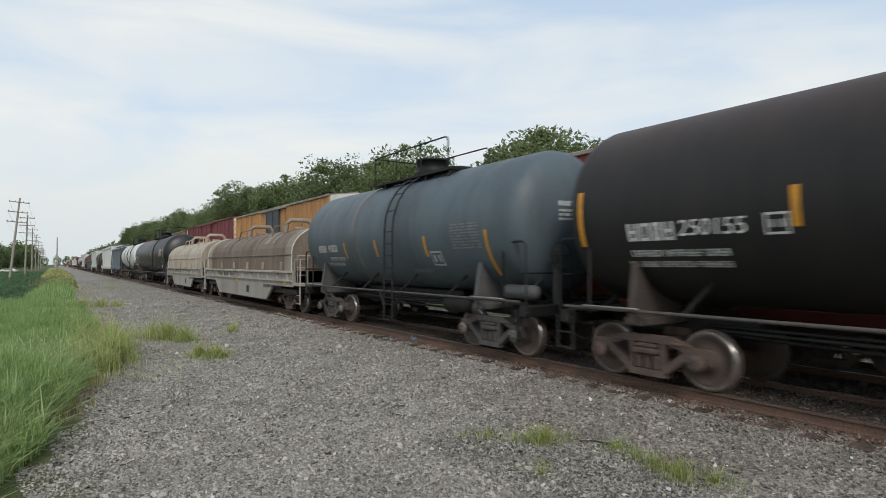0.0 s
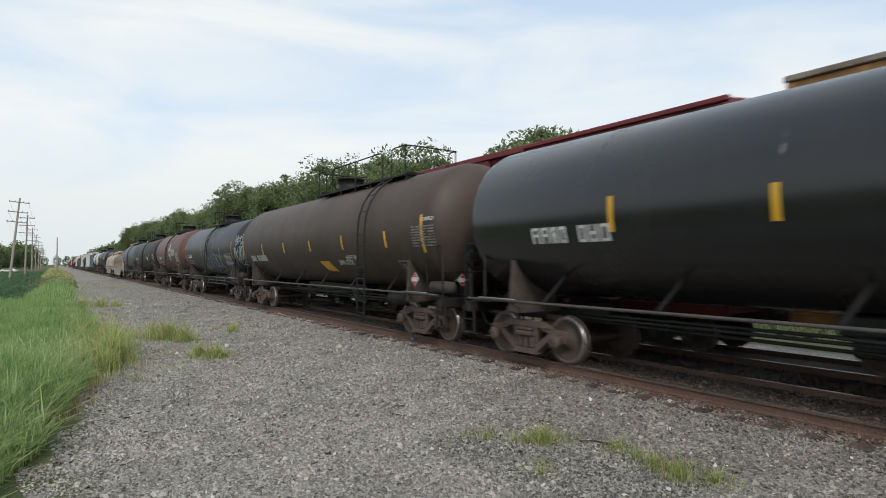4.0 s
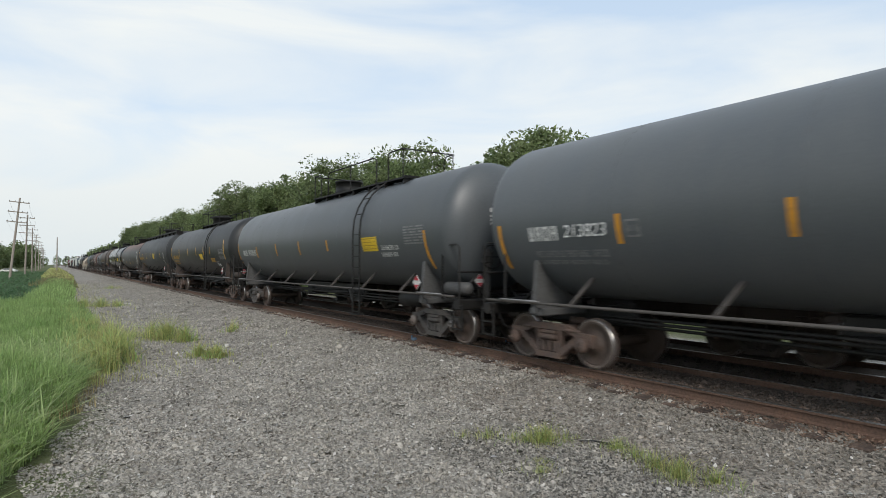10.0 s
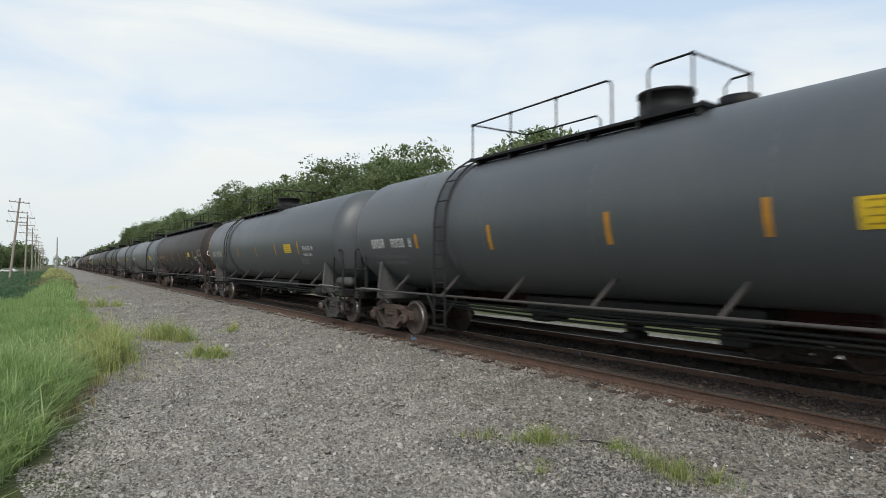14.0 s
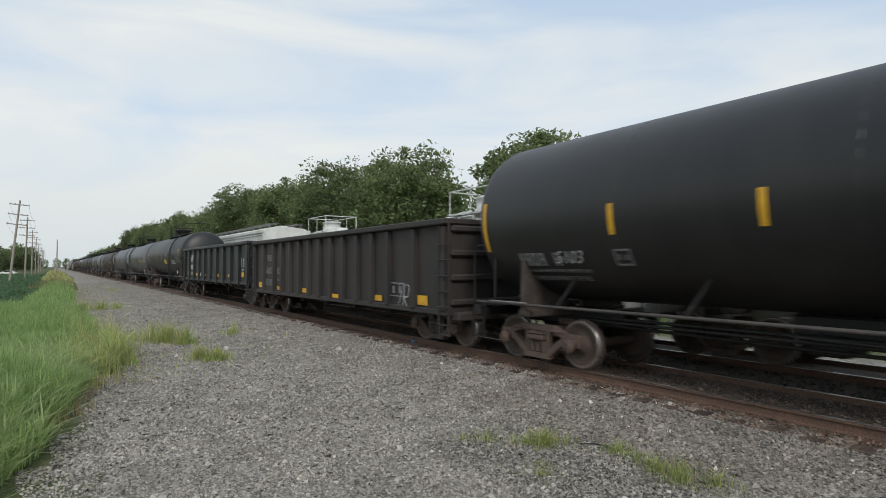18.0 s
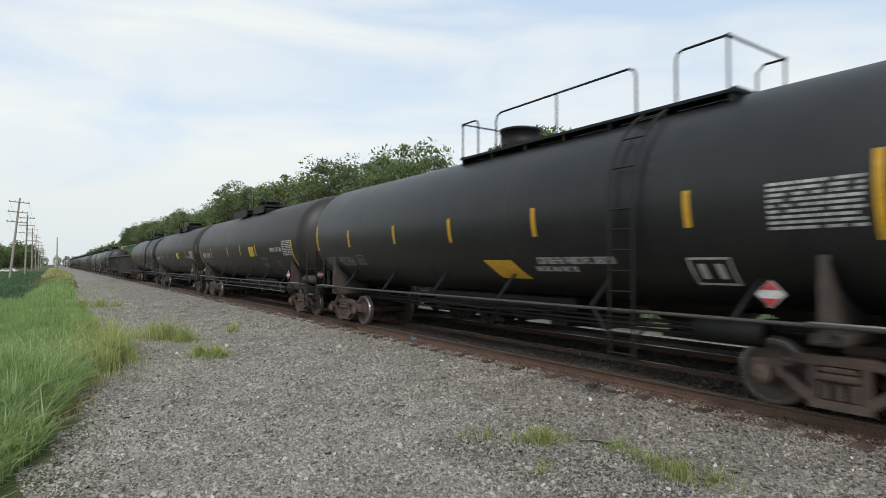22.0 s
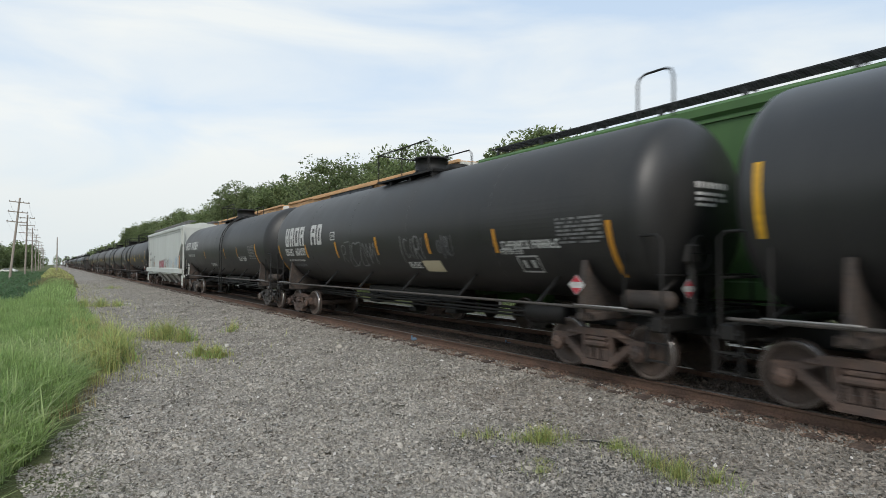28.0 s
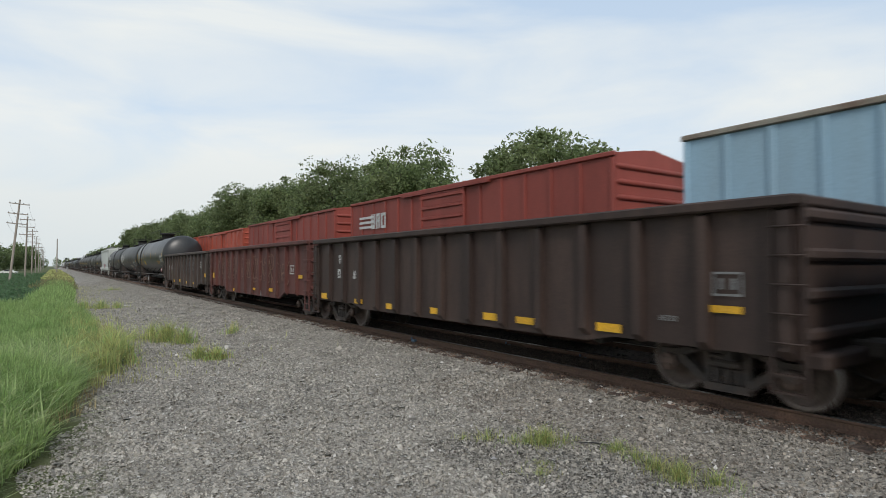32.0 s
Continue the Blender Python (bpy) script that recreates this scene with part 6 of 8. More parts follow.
        ("line", 6.30, 8.11, 1.93, 0.08, ink_g), ("strip", 5.58, 2.50, 0.35, 0.1, refl_o), ("strip", 2.70, 2.49, 0.51, 0.1, refl_o),
        ("strip", -0.35, 2.52, 0.53, 0.1, refl_o), ("strip", -2.86, 2.53, 0.50, 0.1, refl_o), ("strip", -2.72, 2.51, 0.44, 0.1, refl_o),
        ("panel", -4.65, -3.84, 2.32, 2.69, decal_y, 0.0, ink_k), ("strip", -5.45, 2.51, 0.50, 0.1, refl_o), ("line", -7.04, -5.98, 2.40, 0.14, ink_w),
        ("line", -6.82, -5.94, 2.21, 0.13, ink_w), ("block", -8.24, -7.21, 2.35, 2.91, ink_w), ("strip", -8.25, 2.27, 0.95, 0.1, refl_o),
        ("frame", -7.29, -6.72, 1.74, 2.10, ink_w), ("line", -6.22, -5.35, 1.88, 0.20, ink_g), ("placard", -7.75, 1.50, 1.52)],
    "u3": [("strip", -7.49, 2.71, 0.98, 0.1, refl_y), ("block", -7.31, -6.22, 2.23, 2.76, ink_g), ("line", -5.85, -4.13, 2.13, 0.27, ink_w),
        ("panel", -1.93, -0.88, 2.16, 2.49, decal_y), ("strip", -4.17, 2.68, 0.47, 0.1, refl_y), ("strip", -2.00, 2.69, 0.45, 0.1, refl_y),
        ("strip", 0.13, 2.68, 0.49, 0.1, refl_y), ("strip", 2.82, 2.70, 0.55, 0.1, refl_y), ("marks", 6.98, 7.31, 2.33, 0.23, ink_y),
        ("strip", 8.07, 2.75, 1.02, 0.1, refl_y), ("placard", -6.87, 1.52, 1.52)],
    "n1": [("panel", 6.32, 6.76, 1.37, 1.60, refl_y), ("panel", 3.62, 4.12, 1.36, 1.51, refl_y), ("panel", 1.23, 1.62, 1.36, 1.50, refl_y),
        ("panel", -1.92, -1.40, 1.37, 1.52, refl_y), ("panel", -4.36, -3.85, 1.38, 1.52, refl_y), ("panel", -6.90, -6.46, 1.42, 1.65, refl_y),
        ("marks", 4.74, 5.83, 2.25, 0.42, ink_w), ("marks", 4.96, 5.82, 1.77, 0.27, ink_w), ("line", 4.73, 5.82, 1.40, 0.17, ink_w),
        ("panel", 2.56, 2.89, 1.35, 1.54, ink_w), ("block", -6.57, -6.40, 1.92, 2.35, ink_w), ("block", -6.93, -6.77, 1.92, 2.33, ink_w),
        ("line", -6.84, -6.57, 1.71, 0.10, ink_w), ("line", -0.81, -0.56, 1.36, 0.17, ink_g), ("line", -5.24, -4.97, 1.43, 0.07, ink_g)],
    "n2": [("panel", 6.44, 6.93, 1.03, 1.26, refl_y), ("panel", 4.02, 4.50, 1.00, 1.14, refl_y), ("panel", 1.20, 1.66, 0.99, 1.15, refl_y),
        ("marks", 5.20, 5.76, 2.16, 0.26, ink_g), ("marks", 4.90, 5.92, 1.63, 0.26, ink_g), ("marks", 4.09, 4.51, 1.64, 0.24, ink_g),
        ("line", 4.91, 5.92, 1.14, 0.26, ink_g), ("line", 4.21, 4.52, 1.35, 0.09, ink_g), ("panel", -6.73, -6.28, 0.98, 1.22, refl_y),
        ("panel", -4.42, -4.02, 0.98, 1.14, refl_y), ("panel", -1.51, -0.97, 0.82, 1.05, refl_y), ("frame", -5.65, -4.84, 1.14, 1.51, ink_g),
        ("spray", -5.87, -5.30, 0.86, 1.44, spray_w, 2)],
    "shox": [("marks", 6.38, 7.43, 1.95, 0.24, ink_g), ("letter", 6.39, 1.99, 0.23, "5103", ink_g), ("frame", 4.82, 5.15, 1.95, 2.22, ink_g),
        ("line", 5.73, 7.36, 1.83, 0.06, ink_g), ("line", 5.84, 7.53, 1.68, 0.08, ink_g), ("strip", 8.34, 2.73, 1.00, 0.1, refl_y),
        ("strip", 5.08, 2.70, 0.50, 0.1, refl_y), ("strip", 2.70, 2.69, 0.49, 0.1, refl_y), ("strip", 0.61, 2.72, 0.50, 0.1, refl_y),
        ("strip", -2.16, 2.71, 0.54, 0.1, refl_y), ("strip", -5.34, 2.68, 0.55, 0.1, refl_y), ("panel", -1.51, -0.51, 1.63, 1.99, refl_y, 0.3),
        ("line", -3.39, -1.56, 1.91, 0.11, ink_g), ("block", -7.58, -6.55, 2.38, 2.97, ink_g), ("strip", -7.77, 2.72, 1.01, 0.1, refl_y),
        ("frame", -5.77, -4.99, 1.59, 1.98, ink_w), ("placard", -6.74, 1.57, 1.52)],
    "w1": [("marks", 6.28, 7.26, 2.33, 0.22, ink_w), ("letter", 6.22, 2.35, 0.22, "1122", ink_w), ("frame", 4.45, 4.75, 2.34, 2.62, ink_w),
        ("line", 5.53, 7.04, 2.06, 0.11, ink_g), ("line", 4.91, 7.11, 1.94, 0.08, ink_g), ("strip", 8.08, 2.39, 0.94, 0.1, refl_y),
        ("strip", 4.81, 2.60, 0.46, 0.1, refl_y), ("spray", 3.83, 4.83, 1.52, 2.09, spray_g, 6), ("strip", 1.89, 2.62, 0.45, 0.1, refl_y),
        ("strip", -0.80, 2.57, 0.41, 0.1, refl_y), ("strip", -3.21, 2.55, 0.44, 0.1, refl_y), ("strip", -5.46, 2.56, 0.44, 0.1, refl_y),
        ("panel", -2.75, -2.06, 2.34, 2.71, decal_y, 0.0, ink_k), ("block", -7.75, -6.76, 2.26, 2.80, ink_w),
        ("line", -6.78, -5.53, 2.32, 0.11, ink_w), ("strip", -7.89, 2.37, 0.96, 0.1, refl_y), ("line", -4.56, -3.66, 1.81, 0.24, ink_g),
        ("frame", -6.14, -5.42, 1.72, 2.03, ink_g), ("spray", 0.22, 2.88, 1.57, 2.43, spray_g, 5), ("spray", -3.96, -2.17, 1.65, 2.11, spray_p, 5),
        ("spray", -9.33, -8.83, 2.66, 3.16, spray_gr, 6), ("placard", -7.29, 1.49, 1.52)],
    "w2": [("strip", 5.10, 2.53, 0.52, 0.1, refl_y), ("strip", 1.47, 2.56, 0.52, 0.1, refl_y),
        ("strip", -0.92, 2.58, 0.51, 0.1, refl_y), ("strip", -3.40, 2.55, 0.49, 0.1, refl_y), ("panel", -3.12, -2.40, 2.28, 2.71, decal_y, 0.0, ink_w),
        ("line", -6.99, -5.47, 2.44, 0.16, ink_w), ("block", -8.03, -7.01, 2.27, 2.87, ink_w), ("strip", -8.09, 2.36, 0.99, 0.1, refl_y),
        ("line", -4.81, -4.00, 2.11, 0.13, ink_g), ("line", -4.65, -3.90, 1.81, 0.23, ink_g), ("frame", -6.29, -5.78, 1.74, 2.06, ink_g),
        ("placard", -7.51, 1.51, 1.52), ("marks", 5.55, 7.3, 2.30, 0.27, ink_w), ("line", 5.6, 7.0, 2.04, 0.1, ink_g), ("line", 5.2, 6.9, 1.88, 0.1, ink_g), ("strip", 7.92, 2.33, 0.94, 0.1, refl_y)],
    "sa": [("marks", 5.59, 7.62, 1.89, 0.27, ink_g), ("frame", 4.86, 5.31, 1.92, 2.20, ink_g), ("strip", 5.52, 2.70, 0.51, 0.1, refl_y),
        ("strip", 2.75, 2.70, 0.49, 0.1, refl_y), ("strip", 0.21, 2.69, 0.54, 0.1, refl_y), ("strip", -2.52, 2.71, 0.53, 0.1, refl_y),
        ("strip", -5.63, 2.71, 0.52, 0.1, refl_y), ("strip", -7.91, 2.70, 1.00, 0.1, refl_y), ("strip", 8.60, 2.78, 0.79, 0.1, refl_y),
        ("panel", -1.92, -1.03, 1.64, 2.02, refl_y, 0.3), ("line", -4.20, -2.38, 1.94, 0.12, ink_w), ("line", -3.33, -2.24, 1.80, 0.09, ink_w),
        ("block", -7.77, -6.73, 2.36, 2.97, ink_w), ("frame", -6.11, -5.47, 1.63, 2.03, ink_w), ("placard", -6.70, 1.55, 1.52)],
    "sb": [("strip", 8.44, 2.76, 0.85, 0.1, refl_y), ("marks", 5.39, 7.50, 1.89, 0.21, ink_g), ("frame", 4.61, 5.14, 1.90, 2.16, ink_g),
        ("strip", 5.40, 2.78, 0.59, 0.1, refl_y), ("strip", 2.71, 2.82, 0.52, 0.1, refl_y), ("strip", 0.12, 2.80, 0.51, 0.1, refl_y),
        ("strip", -2.43, 2.82, 0.53, 0.1, refl_y), ("panel", -1.56, -0.67, 1.70, 2.06, refl_y, 0.3), ("line", -3.60, -1.75, 1.96, 0.15, ink_w),
        ("line", -2.81, -1.71, 1.80, 0.09, ink_w), ("frame", -5.52, -4.97, 1.64, 2.07, ink_w), ("block", -7.40, -6.35, 2.41, 3.00, ink_w),
        ("strip", -7.38, 2.78, 0.94, 0.1, refl_y), ("placard", -6.72, 1.51, 1.52)],
    "u4": [("strip", 8.45, 2.74, 1.00, 0.1, refl_y), ("marks", 5.45, 7.52, 2.30, 0.25, ink_y), ("line", 6.07, 7.58, 2.10, 0.09, ink_y),
        ("line", 6.47, 8.08, 1.74, 0.08, ink_y), ("strip", 4.97, 2.69, 0.54, 0.1, refl_y), ("strip", 2.82, 2.71, 0.48, 0.1, refl_y),
        ("strip", 0.56, 2.70, 0.51, 0.1, refl_y), ("strip", -1.82, 2.70, 0.50, 0.1, refl_y), ("panel", 0.75, 1.58, 2.21, 2.55, decal_y, 0.0, ink_k),
        ("strip", -3.98, 2.72, 0.53, 0.1, refl_y), ("line", -5.90, -4.33, 2.16, 0.18, ink_y), ("line", -5.22, -4.12, 1.96, 0.11, ink_y),
        ("block", -7.39, -6.31, 2.26, 2.80, ink_g), ("strip", -7.57, 2.75, 1.00, 0.1, refl_y), ("frame", -5.87, -5.26, 1.74, 2.07, ink_w),
        ("placard", -7.02, 1.56, 1.52)],
    "hop": [("spray", 7.37, 8.15, 3.18, 3.90, spray_g, 3), ("spray", 3.82, 5.66, 1.63, 2.54, spray_g, 6),
        ("spray", -1.1, 1.5, 1.66, 2.2, spray_r, 9), ("spray", -2.3, -0.8, 1.66, 2.45, spray_g, 5), ("spray", -3.4, -2.4, 1.75, 2.25, spray_g, 5), ("marks", 5.75, 6.95, 2.2, 0.2, spray_g),
        ("spray", -4.81, -3.68, 1.60, 2.32, spray_b, 4), ("spray", -6.94, -5.98, 1.68, 2.42, spray_b, 5), ("panel", -5.4, -5.24, 1.63, 2.05, patch_o), ("panel", -2.0, -1.86, 1.63, 2.05, patch_o),
        ("panel", -8.13, -7.90, 1.64, 2.58, patch_o), ("frame", -5.85, -5.42, 1.76, 2.12, ink_w), ("marks", 6.05, 6.95, 2.75, 0.24, spray_g)],
    "p1": [("marks", 4.65, 8.13, 2.85, 0.47, ink_w), ("line", 5.50, 7.55, 2.41, 0.15, ink_w), ("strip", -7.62, 2.35, 0.92, 0.1, refl_o),
        ("block", -7.46, -6.48, 2.18, 2.80, ink_g), ("line", -5.93, -4.54, 2.09, 0.20, ink_w), ("strip", 2.68, 2.49, 0.48, 0.1, refl_o),
        ("strip", -2.02, 2.49, 0.53, 0.1, refl_o), ("strip", -4.51, 2.54, 0.46, 0.1, refl_o), ("line", 0.62, 1.94, 1.81, 0.18, ink_w)],
    "p2": [("marks", 3.92, 7.44, 2.59, 0.69, ink_w), ("marks", 5.48, 7.55, 2.25, 0.26, ink_w), ("line", 5.81, 7.49, 2.04, 0.07, ink_w),
        ("line", 6.00, 7.73, 1.85, 0.09, ink_g), ("frame", 2.80, 3.14, 2.70, 2.97, ink_w), ("strip", 5.42, 2.38, 0.46, 0.1, refl_o),
        ("strip", 2.81, 2.39, 0.51, 0.1, refl_o), ("strip", 0.06, 2.44, 0.50, 0.1, refl_o), ("strip", -2.58, 2.43, 0.49, 0.1, refl_o),
        ("strip", 8.92, 2.19, 0.95, 0.1, refl_o), ("spray", 0.19, 2.46, 1.95, 2.54, ink_g, 6), ("spray", -2.43, -1.18, 2.07, 2.59, ink_g, 5),
        ("spray", -3.57, -2.96, 2.12, 2.58, spray_g, 4), ("panel", -2.87, -2.05, 1.75, 2.02, cream_p), ("line", -1.99, -1.38, 1.83, 0.16, ink_w),
        ("strip", -5.11, 2.41, 0.49, 0.1, refl_o), ("strip", -8.03, 2.18, 0.94, 0.1, refl_o), ("line", -6.93, -5.29, 2.23, 0.16, ink_w),
        ("line", -5.91, -5.22, 2.13, 0.11, ink_w), ("block", -7.90, -6.87, 2.30, 2.78, ink_g), ("frame", -6.22, -5.63, 1.77, 2.10, ink_w),
        ("placard", -7.29, 1.57, 1.52)],
    "u5": [("strip", 8.93, 2.75, 0.98, 0.1, refl_y), ("marks", 5.1, 7.1, 2.4, 0.24, ink_y), ("line", 5.3, 7.0, 2.14, 0.12, ink_y), ("line", 5.2, 7.2, 1.96, 0.12, ink_y),
        ("strip", 5.55, 2.85, 0.46, 0.1, refl_y), ("strip", 3.69, 2.85, 0.48, 0.1, refl_y), ("strip", 1.89, 2.84, 0.49, 0.1, refl_y),
        ("strip", -1.22, 2.84, 0.48, 0.1, refl_y), ("strip", -4.55, 2.85, 0.50, 0.1, refl_y), ("panel", 2.90, 3.77, 2.03, 2.43, decal_y, 0.0, ink_k),
        ("line", -6.20, -4.76, 2.21, 0.15, ink_y), ("line", -5.51, -4.69, 2.08, 0.09, ink_y), ("block", -7.60, -6.57, 2.25, 2.81, ink_w),
        ("strip", -7.84, 2.79, 1.00, 0.1, refl_y), ("frame", -6.45, -5.89, 1.80, 2.10, ink_w), ("placard", -7.26, 1.57, 1.52)],
    "n3": [("panel", 6.50, 7.00, 1.28, 1.52, refl_y), ("panel", 3.50, 3.98, 0.74, 0.89, refl_y), ("panel", 1.18, 1.67, 0.80, 0.97, refl_y),
        ("marks", 5.41, 5.85, 2.12, 0.26, ink_w), ("marks", 5.14, 6.01, 1.64, 0.29, ink_w), ("marks", 4.39, 4.83, 1.66, 0.27, ink_w),
        ("line", 5.24, 5.89, 1.13, 0.23, ink_g), ("panel", 1.24, 1.72, 0.77, 0.90, refl_y), ("panel", -1.30, -0.80, 0.72, 0.89, refl_y),
        ("panel", -3.69, -3.22, 0.74, 0.87, refl_y), ("panel", -7.0, -6.52, 1.24, 1.46, refl_y), ("frame", -5.86, -5.34, 1.78, 2.04, ink_w), ("line", -5.84, -5.36, 2.1, 0.08, ink_w),
        ("line", -5.02, -4.78, 0.96, 0.07, ink_g), ("spray", -4.16, 0.36, 1.59, 2.33, spray_g, 9)],
    "n4": [("panel", 2.56, 3.06, 0.66, 0.82, refl_y), ("panel", -1.01, -0.65, 0.82, 0.94, refl_y), ("panel", -3.44, -2.97, 0.85, 0.99, refl_y),
        ("panel", -6.86, -6.44, 1.46, 1.59, refl_y), ("panel", 6.85, 7.23, 1.25, 1.53, refl_y), ("frame", -6.04, -5.54, 1.61, 1.94, ink_w),
        ("spray", 1.81, 5.97, 1.27, 2.39, spray_t, 8), ("spray", -3.61, 1.27, 1.34, 2.26, spray_t, 10),
        ("spray", -5.56, -3.87, 1.25, 2.01, spray_t, 5), ("panel", -1.90, -1.68, 0.62, 0.85, ink_g)],
    "n5": [("panel", 6.55, 7.13, 0.83, 1.02, refl_y), ("panel", 4.05, 4.58, 0.80, 0.94, refl_y), ("panel", 1.99, 2.61, 0.76, 0.91, refl_y),
        ("panel", -0.12, 0.41, 0.78, 0.93, refl_y), ("panel", -2.15, -1.63, 0.80, 0.95, refl_y), ("panel", -3.16, -2.66, 0.81, 0.94, refl_y),
        ("panel", -5.15, -4.65, 0.85, 0.99, refl_y), ("panel", -7.09, -6.63, 1.29, 1.39, refl_y), ("frame", -7.10, -6.68, 1.52, 1.85, ink_g),
        ("marks", 5.24, 5.71, 2.00, 0.27, ink_w), ("marks", 5.24, 5.79, 1.55, 0.27, ink_w), ("marks", 4.06, 4.67, 1.54, 0.24, ink_w),
        ("line", -6.11, -5.85, 1.12, 0.08, ink_g)],
}


# ---- the near train, front to rear: where each coupling stands at the start ----
def span(a, b):
    return (a + b) / 2, a - b


def plain(half, ink=ink_w, n=7, mt=refl_y):
    rows = [("strip", -half + 0.9 + (2 * half - 1.8) * (i + 0.5) / n, 2.72, 0.42, 0.1, mt) for i in range(n)]
    rows += [("strip", s * half, 2.75, 1.1, 0.11, mt) for s in (-1, 1)]
    return rows + [("marks", half - 2.4, half - 0.7, 2.5, 0.24, ink), ("line", half - 2.2, half - 0.7, 2.28, 0.1, ink), ("line", half - 2.2, half - 0.7, 2.1, 0.1, ink),
                   ("block", -half + 0.9, -half + 2.0, 2.6, 3.2, ink), ("frame", -half + 1.2, -half + 1.8, 1.9, 2.2, ink), ("placard", -half + 0.6, 1.7, 1.52)]


REAR = dict(plat=(-5.95, 0.8), loops=((0.1, 0.7, 0.2), (-5.0, -5.85, -5.4)), rails=((-0.87, -4.25, -0.55),), ladder=-4.6)
FRONT = dict(plat=(-1.6, 4.3), loops=((0.1, 4.15, 1.8), (-0.65, -1.45, -1.0)), rails=(), ladder=4.3)
SHORT = dict(plat=(-2.0, 1.6), loops=((-1.6, 1.5, -1.2),), rails=(), ladder=-0.45)


def slid(row, d):
    """The same mark moved along the car."""
    n = 2 if row[0] in ("strip", "letter", "placard", "logo", "cross") else 3
    return (row[0],) + tuple(v + d for v in row[1:n]) + tuple(row[n:])


def tank(label, a, b, paint, key="", style=None, extra=(), top_z=4.46, along=0.0, **kw):
    """top_z: height of the tank's top; its belly hangs at 1.26."""
    s0, length = span(a, b)
    kw.setdefault("r", (top_z - 1.26) / 2)
    kw.setdefault("zc", (top_z + 1.26) / 2)
    kw["spec"] = MARKS[key] + list(extra) if key else plain((length - 1.1) / 2 - 0.7)
    if along:
        kw["spec"] = [slid(row, along) for row in kw["spec"]]
    full = dict(style or REAR)
    full.update(kw)
    if along:
        full["plat"] = tuple(v + along for v in full["plat"]) if full.get("plat") else None
        full["loops"] = tuple(tuple(v + along for v in row) for row in full.get("loops", ()))
        full["rails"] = tuple((row[0], row[1] + along, row[2] + along) for row in full.get("rails", ()))
        full["ladder"] = None if full.get("ladder") is None else full["ladder"] + along
        full["dome"] = full.get("dome", -0.4) + along
    full["head_ink"] = kw["head_ink"] if "head_ink" in kw else ink_y if key[:1] == "u" else ink_w
    return tank_car(label, "near", s0, length, paint, **full)


